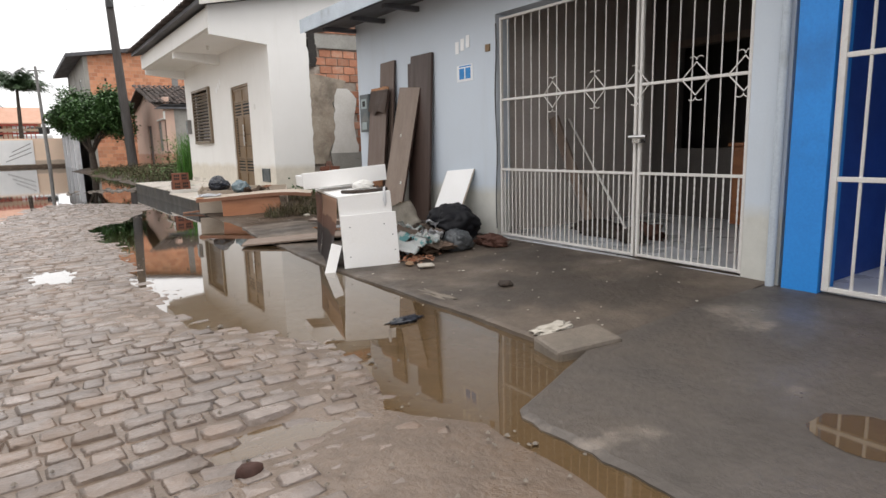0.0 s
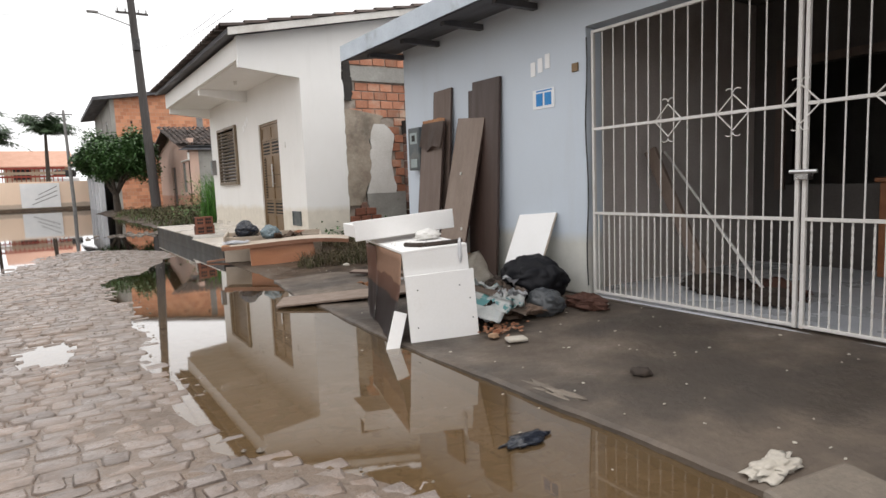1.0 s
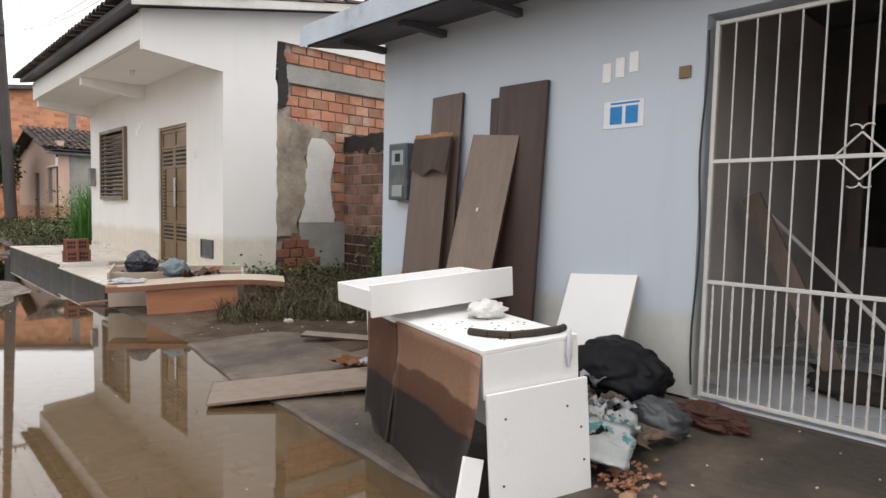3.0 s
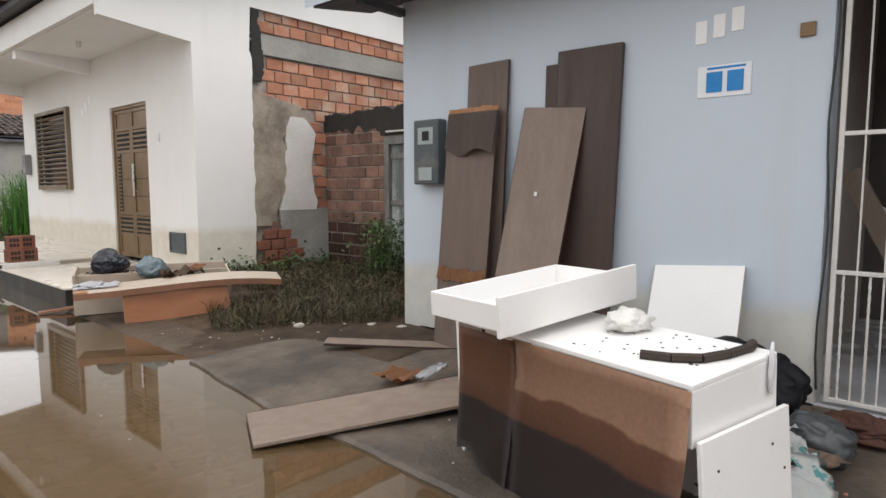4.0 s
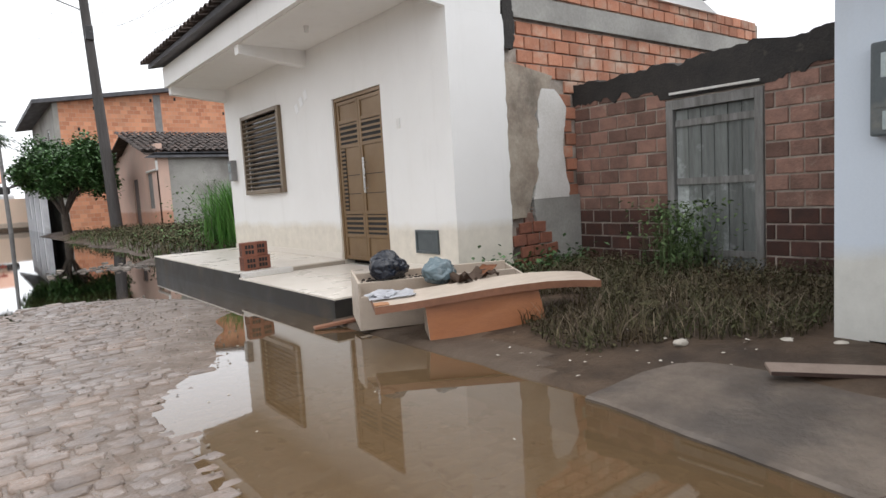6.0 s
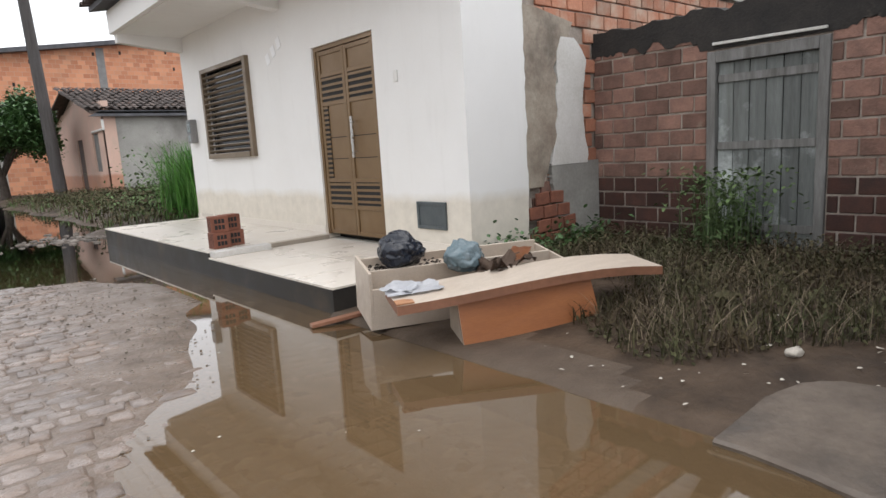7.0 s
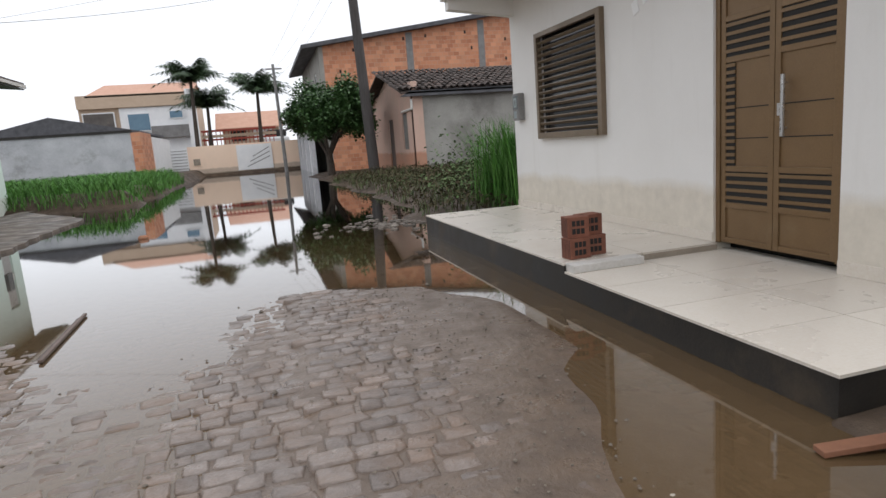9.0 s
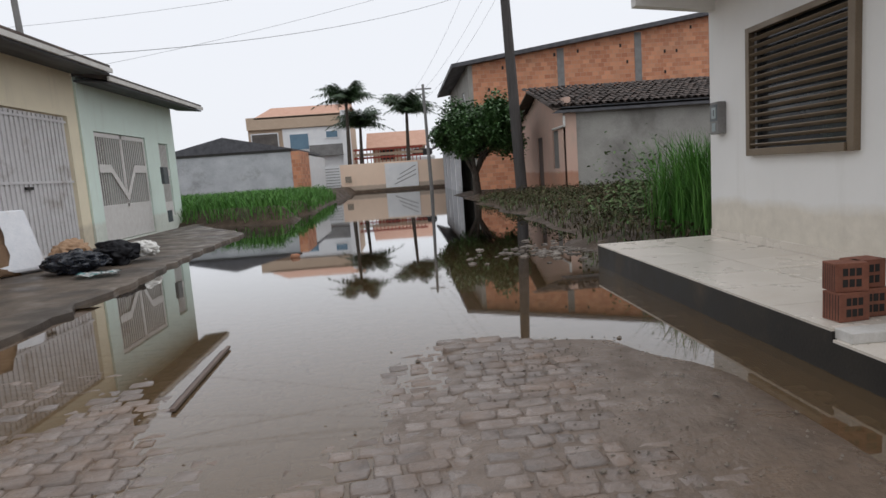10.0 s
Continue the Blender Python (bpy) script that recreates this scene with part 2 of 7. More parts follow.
M_number_white = surface("white_enamel", (0.86, 0.86, 0.86), (0.82, 0.82, 0.82), 6, 0.35, 60, 0.0)
M_sticker = surface("sticker_paper", (0.80, 0.82, 0.84), (0.76, 0.78, 0.80), 6, 0.5, 60, 0.0)
M_sticker_ink = surface("sticker_blue_ink", (0.01, 0.22, 0.56), (0.01, 0.20, 0.52), 6, 0.5, 60, 0.0)
M_oldwood = surface("weathered_green_wood", (0.20, 0.215, 0.205), (0.12, 0.125, 0.118), 3, 0.9, 30, 0.5, dirt=(0.50, 0.53, 0.52), dirt_at=(0.50, 0.60), stretch=(6, 6, 0.5), island=0.35)
M_oldwood_frame = surface("grey_door_frame", (0.25, 0.245, 0.235), (0.13, 0.125, 0.115), 4, 0.9, 40, 0.5, stretch=(4, 4, 0.5))
M_pole = surface("tarred_pole", (0.075, 0.068, 0.065), (0.05, 0.045, 0.043), 3, 0.85, 40, 0.3, stretch=(3, 3, 0.3))
M_pole_grey = surface("concrete_pole", (0.24, 0.235, 0.23), (0.18, 0.175, 0.17), 3, 0.85, 40, 0.2)
M_wire = surface("black_cable", (0.03, 0.03, 0.032), (0.04, 0.04, 0.04), 3, 0.6, 40, 0.0)
M_bark = surface("bark", (0.09, 0.07, 0.055), (0.05, 0.04, 0.032), 6, 0.95, 40, 0.6)
M_leaf = surface("broad_leaf", (0.042, 0.092, 0.028), (0.065, 0.135, 0.04), 3, 0.45, 30, 0.1, island=0.5)
M_grass = surface("grass_blade", (0.055, 0.165, 0.028), (0.10, 0.22, 0.045), 1.5, 0.65, 30, 0.0, island=0.45, spec=0.25)
M_weed = surface("muddy_weed", (0.050, 0.056, 0.024), (0.075, 0.052, 0.033), 2.5, 0.8, 30, 0.1, dirt=(0.05, 0.04, 0.03), island=0.5, spec=0.15)
M_weed_green = surface("green_weed", (0.075, 0.125, 0.045), (0.11, 0.15, 0.065), 2.5, 0.7, 30, 0.1, island=0.5, spec=0.2)
M_straw = surface("dry_stem", (0.20, 0.155, 0.10), (0.12, 0.09, 0.06), 4, 0.8, 30, 0.0, island=0.4)
M_palm = surface("palm_leaf", (0.035, 0.065, 0.03), (0.05, 0.085, 0.035), 2, 0.5, 30, 0.0, island=0.3)
M_bluegrey = surface("bluegrey_window", (0.12, 0.22, 0.30), (0.10, 0.18, 0.26), 2, 0.15, 30, 0.0)
M_red = surface("red_paint", (0.42, 0.07, 0.04), (0.34, 0.06, 0.04), 3, 0.6, 30, 0.05)
M_far_white = surface("far_white_paint", (0.84, 0.84, 0.84), (0.76, 0.77, 0.78), 2, 0.7, 30, 0.05)
M_far_beige = surface("far_beige_render", (0.55, 0.42, 0.31), (0.50, 0.38, 0.28), 2, 0.8, 30, 0.05)
M_pvc = surface("white_pvc", (0.72, 0.71, 0.68), (0.66, 0.64, 0.6), 5, 0.4, 60, 0.02)
M_stone = surface("granite_sett", (0.225, 0.182, 0.157), (0.135, 0.109, 0.094), 4.5, 0.38, 26, 1.0, dirt=(0.18, 0.122, 0.086), dirt_at=(0.44, 0.62), rvar=0.2, island=0.2, spec=0.7)
M_mud = surface("dark_wet_mud", (0.092, 0.064, 0.044), (0.054, 0.038, 0.027), 3.4, 0.55, 22, 1.0, dirt=(0.035, 0.026, 0.020), dirt_at=(0.48, 0.66), rvar=0.15, spec=0.12)
M_shore = surface("sandy_shore", (0.105, 0.077, 0.055), (0.072, 0.052, 0.038), 3.0, 0.6, 24, 1.0, dirt=(0.05, 0.036, 0.027), dirt_at=(0.52, 0.7), rvar=0.15, spec=0.25)
M_silt = surface("wet_silt", (0.165, 0.118, 0.085), (0.105, 0.075, 0.054), 3.4, 0.40, 22, 1.0, dirt=(0.085, 0.060, 0.044), dirt_at=(0.54, 0.72), rvar=0.25, spec=0.6)
M_rubble = surface("rubble", (0.20, 0.175, 0.15), (0.12, 0.10, 0.085), 6, 0.85, 40, 0.4, island=0.35)


def brickwork(name, course, length):
    """Orange hollow-block walling for a wall that stays far off."""
    m, nt, p = mat_base(name)
    g = nt.nodes.new("ShaderNodeNewGeometry")
    sep = nt.nodes.new("ShaderNodeSeparateXYZ")
    nt.links.new(g.outputs["Position"], sep.inputs[0])
    comb = nt.nodes.new("ShaderNodeCombineXYZ")
    add = nt.nodes.new("ShaderNodeMath")
    nt.links.new(sep.outputs[0], add.inputs[0])
    nt.links.new(sep.outputs[1], add.inputs[1])
    nt.links.new(add.outputs[0], comb.inputs[0])
    nt.links.new(sep.outputs[2], comb.inputs[1])
    t = nt.nodes.new("ShaderNodeTexBrick")
    t.inputs["Scale"].default_value = 1.0
    t.inputs["Brick Width"].default_value = length
    t.inputs["Row Height"].default_value = course
    t.inputs["Mortar Size"].default_value = 0.008
    t.inputs["Color1"].default_value = (0.66, 0.31, 0.175, 1)
    t.inputs["Color2"].default_value = (0.44, 0.175, 0.095, 1)
    t.inputs["Mortar"].default_value = (0.50, 0.33, 0.24, 1)
    nt.links.new(comb.outputs[0], t.inputs["Vector"])
    n = noise_node(nt, 1.1, 7.0)
    col = mix(nt, ramp(nt, n.outputs[0], [(0.5, 0.0), (0.75, 0.5)]), t.outputs[0], (0.44, 0.26, 0.17))
    nt.links.new(col, p.inputs["Base Color"])
    p.inputs["Roughness"].default_value = 0.9
    bump(nt, p, t.outputs[0], 0.3, 0.01)
    return m


M_far_brick = brickwork("orange_blockwork", 0.24, 0.36)

# flood water: murky, smooth, partly see-through
M_water, nt, p = mat_base("flood_water")
out = nt.nodes["Material Output"]
p.inputs["Base Color"].default_value = (0.165, 0.108, 0.055, 1)
p.inputs["Roughness"].default_value = 0.6
p.inputs["Specular IOR Level"].default_value = 0.0
clear = nt.nodes.new("ShaderNodeBsdfTransparent")
clear.inputs[0].default_value = (0.86, 0.74, 0.58, 1)
murk = nt.nodes.new("ShaderNodeMixShader")
murk.inputs[0].default_value = 0.42
nt.links.new(p.outputs[0], murk.inputs[1])
nt.links.new(clear.outputs[0], murk.inputs[2])
gloss = nt.nodes.new("ShaderNodeBsdfGlossy")
gloss.inputs["Roughness"].default_value = 0.028
fres = nt.nodes.new("ShaderNodeFresnel")
fres.inputs[0].default_value = 1.33
boost = nt.nodes.new("ShaderNodeMath")
boost.operation = 'MULTIPLY'
boost.use_clamp = True
boost.inputs[1].default_value = 2.0
nt.links.new(fres.outputs[0], boost.inputs[0])
final = nt.nodes.new("ShaderNodeMixShader")
nt.links.new(boost.outputs[0], final.inputs[0])
nt.links.new(murk.outputs[0], final.inputs[1])
nt.links.new(gloss.outputs[0], final.inputs[2])
rip = noise_node(nt, 3.0, 3.0)
bn = nt.nodes.new("ShaderNodeBump")
bn.inputs["Strength"].default_value = 0.02
bn.inputs["Distance"].default_value = 0.01
nt.links.new(rip.outputs[0], bn.inputs["Height"])
nt.links.new(bn.outputs[0], gloss.inputs["Normal"])
nt.links.new(final.outputs[0], out.inputs[0])

M_glass_dark = surface("dark_glass", (0.02, 0.022, 0.025), (0.03, 0.032, 0.035), 2, 0.12, 40, 0.0)


# ---- mesh helpers ----
def mesh_of(bm, name, mat, smooth=False):
    me = bpy.data.meshes.new(name)
    bmesh.ops.recalc_face_normals(bm, faces=bm.faces)
    bm.to_mesh(me)
    bm.free()
    for mm in (mat if isinstance(mat, (list, tuple)) else [mat]):
        me.materials.append(mm)
    if smooth:
        for poly in me.polygons:
            poly.use_smooth = True
    return me


def part(name, bm, mat, parent=None, label="", smooth=False):
    ob = new(name, mesh_of(bm, name, mat, smooth))
    if parent is not None:
        ob.parent = parent
        ob.matrix_parent_inverse = parent.matrix_world.inverted()
    if label:
        ob["label"] = label
    return ob


def thing(name, label, category, at=None, group="", kind=""):
    """An Empty at the thing's base; at: its pose."""
    ob = new(name)
    ob.empty_display_size = 0.1
    if at is not None:
        ob.matrix_world = at
    return tagged(ob, label, category, group, kind)


def child(name, bm, mat, parent, label="", smooth=False):
    """A part modelled in its thing's own coordinates."""
    ob = new(name, mesh_of(bm, name, mat, smooth))
    ob.parent = parent
    if label:
        ob["label"] = label
    return ob


def structure(name, bm, mat, label, category, smooth=False):
    return tagged(part(name, bm, mat, None, "", smooth), label, category, kind="structure")


def set_back(ob, k, dx=0.0):
    """Carries a far thing k times as far from the street's middle, as large in proportion."""
    c = Vector((0.42, 11.25, 1.3))
    ob.matrix_world = Matrix.Translation(c + Vector((dx, 0, 0))) @ Matrix.Scale(k, 4) @ Matrix.Translation(-c)


def solo(name, bm, mat, label, category, group="", smooth=False, kind=""):
    return tagged(part(name, bm, mat, None, "", smooth), label, category, group, kind)


def box(bm, x0, x1, y0, y1, z0, z1, bevel=0.0, m=None):
    r = bmesh.ops.create_cube(bm, size=1.0)
    vs = r["verts"]
    for v in vs:
        v.co = Vector(((x0 + x1) / 2 + v.co.x * (x1 - x0), (y0 + y1) / 2 + v.co.y * (y1 - y0), (z0 + z1) / 2 + v.co.z * (z1 - z0)))
    if bevel:
        es = list({e for v in vs for e in v.link_edges})
        vs = list({v for f in bmesh.ops.bevel(bm, geom=es, offset=bevel, segments=2, affect='EDGES', profile=0.5)["faces"] for v in f.verts} | {v for v in vs if v.is_valid})
    if m is not None:
        bmesh.ops.transform(bm, matrix=m, verts=[v for v in vs if v.is_valid])
    return bm


def boxed(*a, **k):
    return box(bmesh.new(), *a, **k)


def rod(bm, a, b, r=0.01, r2=None, sides=8):
    a, b = Vector(a), Vector(b)
    d = b - a
    res = bmesh.ops.create_cone(bm, cap_ends=True, segments=sides, radius1=r, radius2=r if r2 is None else r2, depth=d.length)
    m = Matrix.Translation((a + b) / 2) @ d.to_track_quat('Z', 'Y').to_matrix().to_4x4()
    bmesh.ops.transform(bm, matrix=m, verts=res["verts"])
    return bm


def prism(bm, pts, vec):
    """A solid from a flat outline, pushed along vec."""
    vs = [bm.verts.new(q) for q in pts]
    f = bm.faces.new(vs)
    ext = bmesh.ops.extrude_face_region(bm, geom=[f])
    bmesh.ops.translate(bm, vec=vec, verts=[g for g in ext["geom"] if isinstance(g, bmesh.types.BMVert)])
    return bm


def wall_x(x0, x1, ys, zs, holes):
    """A wall between x0 and x1 over the spans ys, zs, with openings (y0, y1, z0, z1) right through."""
    Y = sorted({*ys, *[v for h in holes for v in h[:2]]})
    Z = sorted({*zs, *[v for h in holes for v in h[2:]]})
    bm = bmesh.new()

    def solid(i, j):
        if not (0 <= i < len(Y) - 1 and 0 <= j < len(Z) - 1):
            return False
        cy, cz = (Y[i] + Y[i + 1]) / 2, (Z[j] + Z[j + 1]) / 2
        return not any(h[0] < cy < h[1] and h[2] < cz < h[3] for h in holes)

    def quad(*pts):
        bm.faces.new([bm.verts.new(q) for q in pts])

    for i in range(len(Y) - 1):
        for j in range(len(Z) - 1):
            if not solid(i, j):
                continue
            a, b, c, d = Y[i], Y[i + 1], Z[j], Z[j + 1]
            for x in (x0, x1):
                quad((x, a, c), (x, b, c), (x, b, d), (x, a, d))
            if not solid(i - 1, j):
                quad((x0, a, c), (x1, a, c), (x1, a, d), (x0, a, d))
            if not solid(i + 1, j):
                quad((x0, b, c), (x1, b, c), (x1, b, d), (x0, b, d))
            if not solid(i, j - 1):
                quad((x0, a, c), (x1, a, c), (x1, b, c), (x0, b, c))
            if not solid(i, j + 1):
                quad((x0, a, d), (x1, a, d), (x1, b, d), (x0, b, d))
    bmesh.ops.remove_doubles(bm, verts=bm.verts, dist=1e-5)
    return bm


def blob(bm, c, r, seed=0, rough=0.25, sub=3, freq=2.0, flat=0.0):
    """A crumpled lump at c with the half-sizes r; flat cuts its underside."""
    res = bmesh.ops.create_icosphere(bm, subdivisions=sub, radius=1.0)
    for v in res["verts"]:
        d = v.co.normalized()
        k = 1 + rough * noise.noise(d * freq + Vector((seed * 3.1, seed * 1.7, 0))) + rough * 0.5 * noise.noise(d * freq * 2.7 + Vector((seed, 0, 9)))
        v.co = Vector((c[0] + d.x * k * r[0], c[1] + d.y * k * r[1], max(c[2] + d.z * k * r[2], c[2] - r[2] * (1 - flat))))
    return bm


def bag(bm, c, r, seed=0, folds=0.16, flat=0.15, knot=0.0):
    """A limp bag: a soft lump with sharp pinched creases, drawn up to a knot where it has one."""
    res = bmesh.ops.create_icosphere(bm, subdivisions=5, radius=1.0)
    for v in res["verts"]:
        d = v.co.normalized()
        o = Vector((seed * 3.1, seed * 1.7, seed * 0.6))
        warp = d + 0.35 * Vector((noise.noise(d * 1.7 + o), noise.noise(d * 1.7 - o), noise.noise(d * 2.1 + o * 2)))
        k = 1 + 0.22 * noise.noise(d * 1.3 + o) - folds * (1 - abs(noise.noise(warp * 2.3 + o)) * 2.4) * 0.5 - folds * 0.22 * (1 - abs(noise.noise(warp * 5.0 - o)) * 2.2) * 0.5
        up = knot * max(0.0, d.z - 0.75) * 4.0
        sag = 1 + 0.14 * (1 - d.z) * 0.5
        v.co = Vector((c[0] + d.x * k * r[0] * sag, c[1] + d.y * k * r[1] * sag, max(c[2] + (d.z * k + up) * r[2], c[2] - r[2] * (1 - flat))))
    return bm


# ---- the ground ----
EDGE_Y = (-3.0, 2.0, 3.0, 3.3, 3.9, 4.5, 5.2, 6.5, 8.1, 9.2, 9.9, 11.4, 12.0, 12.7, 13.4, 14.3, 15.5, 16.1, 16.6)
EDGE_X = (1.55, 1.55, 1.62, 1.45, 1.55, 1.48, 0.95, 1.0, 0.95, 1.15, 0.88, 1.02, 1.42, 1.8, 2.02, 2.45, 2.2, 1.8, 0.9)


def smooth01(v):
    v = min(1.0, max(0.0, v))
    return v * v * (3 - 2 * v)


def road_height(x, y):
    """Height of the carriageway over the water: a low crown, a flooded gutter, a flooded far end."""
    n = noise.noise(Vector((x * 1.7, y * 1.7, 3.0)))
    n2 = noise.noise(Vector((x * 0.6, y * 0.6, 8.0)))
    xr = float(np.interp(y, EDGE_Y, EDGE_X)) + 0.10 * n
    h = 0.035 * max(-4.0, min(1.0, (xr - x) / 0.45))
    left = 0.02 * min(1.0, (x + 0.2 - 0.1 * n) / 0.5) - 0.004
    wet = smooth01((y - 11.8) / 1.6)
    if x < 0.6:
        h = h * (1 - wet) + wet * max(-0.0045 + 0.012 * n2 - 0.03 * smooth01((y - 14.6) / 1.3) * smooth01((x + 2.3) / 0.7), min(h, left - 0.012 * smooth01((y - 14.6) / 1.3)))
    end = smooth01((y - 16.15 - 0.12 * n) / 0.5)
    h = h * (1 - end) + end * (-0.022 + 0.016 * n2 * smooth01((20 - y) / 2) - 0.035 * smooth01((y - 17.5) / 4))
    side = smooth01((-0.6 - x) / 1.2) * smooth01((11.5 - y) / 2)
    h -= side * (0.028 - 0.02 * n2)
    h += 0.042 * math.exp(-((x + 1.55 + 0.2 * n2) / 0.42) ** 2) * smooth01((y - 13.0) / 1.0) * smooth01((17.0 - y) / 1.2)
    # a shallow puddle on the stones, and a film to the left
    h -= 0.052 * math.exp(-((x - 0.78) ** 2 / 0.09 + (y - 3.38) ** 2 / 0.022))
    h -= 0.055 * math.exp(-((x - 0.25) ** 2 / 0.06 + (y - 7.6) ** 2 / 0.25))
    return h + 0.004 * n


def ground_height(x, y):
    h = road_height(x, y)
    if x > 2.3:
        h = min(h, -0.06)
    if x > 2.45 and 8.4 < y < 12.62:  # the waste strip in front of the yard
        e = 2.62 + 0.05 * noise.noise(Vector((y * 2.3, 7, 0)))
        k = smooth01((x - e - 0.1) / 1.4)
        h = max(h, -0.05 - 0.05 * smooth01((9.75 - y) / 0.35) * smooth01((3.6 - x) / 0.4) + 0.085 * smooth01((x - e + 0.06) / 0.12) + 0.09 * k + 0.05 * noise.noise(Vector((x * 2, y * 2, 0))) * k)
    if y > 19.3:  # muddy bank on the right, grass bank on the left
        k = smooth01((x - (2.6 + 0.9 * noise.noise(Vector((y * 0.45, 1, 0))))) / 1.6) * smooth01((47 - y) / 4)
        h = max(h, -0.08 + 0.26 * k + 0.06 * noise.noise(Vector((x, y, 4))) * k)
        k = smooth01((-3.2 - x + 0.5 * noise.noise(Vector((y * 0.5, 5, 0)))) / 1.0) * smooth01((y - 31.8 - 0.35 * max(0.0, -4.5 - x)) / 1.2)
        h = max(h, -0.08 + 0.62 * k)
    if y > 61:
        h = max(h, -0.1 + 0.3 * smooth01((y - 61.5) / 1.0))
    if x > 8 or x < -9:
        h = max(h, 0.1 * smooth01((abs(x - 0.5) - 8.5) / 2))
    return h


gx = sorted({*np.round(np.arange(-5, 9.01, 0.12), 3), *np.round(np.arange(-30, -5, 1.0), 2), *np.round(np.arange(9.5, 40, 1.5), 2), -400.0, -120.0, -60.0, 60.0, 120.0, 400.0})
gy = sorted({*np.round(np.arange(0, 22.01, 0.12), 3), *np.round(np.arange(22.3, 68, 0.5), 2), *np.round(np.arange(-12, 0, 0.8), 2), -400.0, -100.0, -40.0, 70.0, 90.0, 130.0, 300.0, 700.0})
verts = [(float(x), float(y), ground_height(x, y) - 0.009) for y in gy for x in gx]
nx = len(gx)
faces = [(j * nx + i, j * nx + i + 1, (j + 1) * nx + i + 1, (j + 1) * nx + i) for j in range(len(gy) - 1) for i in range(nx - 1)]
me = bpy.data.meshes.new("ground")
me.from_pydata(verts, [], faces)
me.materials.append(M_mud)
me.materials.append(M_silt)
me.materials.append(M_shore)
for poly in me.polygons:
    poly.use_smooth = True
    c = poly.center
    poly.material_index = (1 if c.x < 2.45 else 2) if c.y < 19.3 and c.x < (2.5 if c.y > 12.6 else 2.55 + 0.5 * smooth01((c.y - 9.8) / 1.2) + 0.3 * noise.noise(Vector((c.x * 1.5, c.y * 1.5, 40)))) else 0
tagged(new("ground", me), "wet brown mud and sand under the flooded street", "ground", kind="structure")

bm = bmesh.new()
bm.faces.new([bm.verts.new(q) for q in ((-3.3, -6, 0), (2.72, -6, 0), (2.72, 19.2, 0), (-3.3, 19.2, 0))])
bm.faces.new([bm.verts.new(q) for q in ((-9.0, 19.2, 0), (9.0, 19.2, 0), (9.0, 63.5, 0), (-9.0, 63.5, 0))])
bm.faces.new([bm.verts.new(q) for q in ((2.72, 8.0, 0), (3.6, 8.0, 0), (3.6, 12.6, 0), (2.72, 12.6, 0))])
structure("water", bm, M_water, "murky brown flood water standing still in the street", "water")

# ---- pavements ----
def pave_z(x, y):
    return 0.022 + 0.088 * min(1.0, max(0.0, (x - 2.3) / 1.9)) ** 2 + 0.012 * smooth01((6 - y) / 2)


def ramp_z(x, y):
    dip = math.exp(-((x - 2.62) ** 2 / 0.12 + (y - 2.05) ** 2 / 0.10))
    return 0.016 + 0.085 * smooth01((x - 1.6) / 2.2) - 0.034 * dip


def slab(name, label, y0, y1, dy, xl, xr, z_of, mat, cols=16, drop=0.25):
    """A cast slab between the edge lines xl(y) and xr(y), a little uneven on top."""
    bm = bmesh.new()
    n = max(2, int(round((y1 - y0) / dy)))
    rows = []
    for i in range(n + 1):
        y = y0 + (y1 - y0) * i / n
        a, b = xl(y), xr(y)
        row = []
        for k in range(cols + 1):
            x = a + (b - a) * (k / cols) ** 1.5
            row.append(bm.verts.new((x, y, z_of(x, y) + 0.005 * noise.noise(Vector((x * 2.2, y * 2.2, 6))) - (0.010 if k == 0 else 0))))
        low = bm.verts.new((a + 0.02, y, -drop))
        rows.append([low] + row)
    for p0, p1 in zip(rows, rows[1:]):
        for k in range(cols + 1):
            bm.faces.new((p0[k], p0[k + 1], p1[k + 1], p1[k]))
    for row, yy in ((rows[0], y0), (rows[-1], y1)):
        end = bm.verts.new((row[-1].co.x, yy, -drop))
        bm.faces.new(row + [end])
    return structure(name, bm, mat, label, "pavement")


def crumble(y, amp, seed):
    return amp * (noise.noise(Vector((y * 2.1, seed, 0.5))) + 0.5 * noise.noise(Vector((y * 7.0, seed, 1.5))) + 0.3 * noise.noise(Vector((y * 19.0, seed, 2.5))))


slab("pavement_1", "cracked wet concrete pavement in front of the pale blue house", 3.3, 9.7, 0.06,
     lambda y: 2.33 + 0.10 * smooth01((y - 6) / 2.5) + 0.14 * smooth01((y - 8.3) / 1.5) + crumble(y, 0.016, 1),
     lambda y: 4.25 if y < 9.15 else 4.25 - 1.5 * smooth01((y - 9.15) / 1.1), pave_z, M_concrete)
slab("pavement_2", "wet patchy concrete ramp in front of the blue house", -6.0, 3.3, 0.06,
     lambda y: 1.62 + 0.86 * max(0.0, min(1.0, (y - 2.98) / 0.33)) + crumble(y, 0.05, 3), lambda y: 4.25, ramp_z, M_ramp)
slab("pavement_3", "wet grey concrete pavement with puddles before the mint house", -6.0, 33.0, 0.25,
     lambda y: -3.4 - 0.45 * smooth01((y - 15) / 12) - 2.6 * smooth01((y - 27.5) / 5.5) + crumble(y, 0.12, 7), lambda y: -6.8,
     lambda x, y: 0.06 + 0.05 * smooth01((-3.4 - x) / 3), M_concrete)
bm = bmesh.new()
lvl = ramp_z(2.62, 2.05) + 0.004
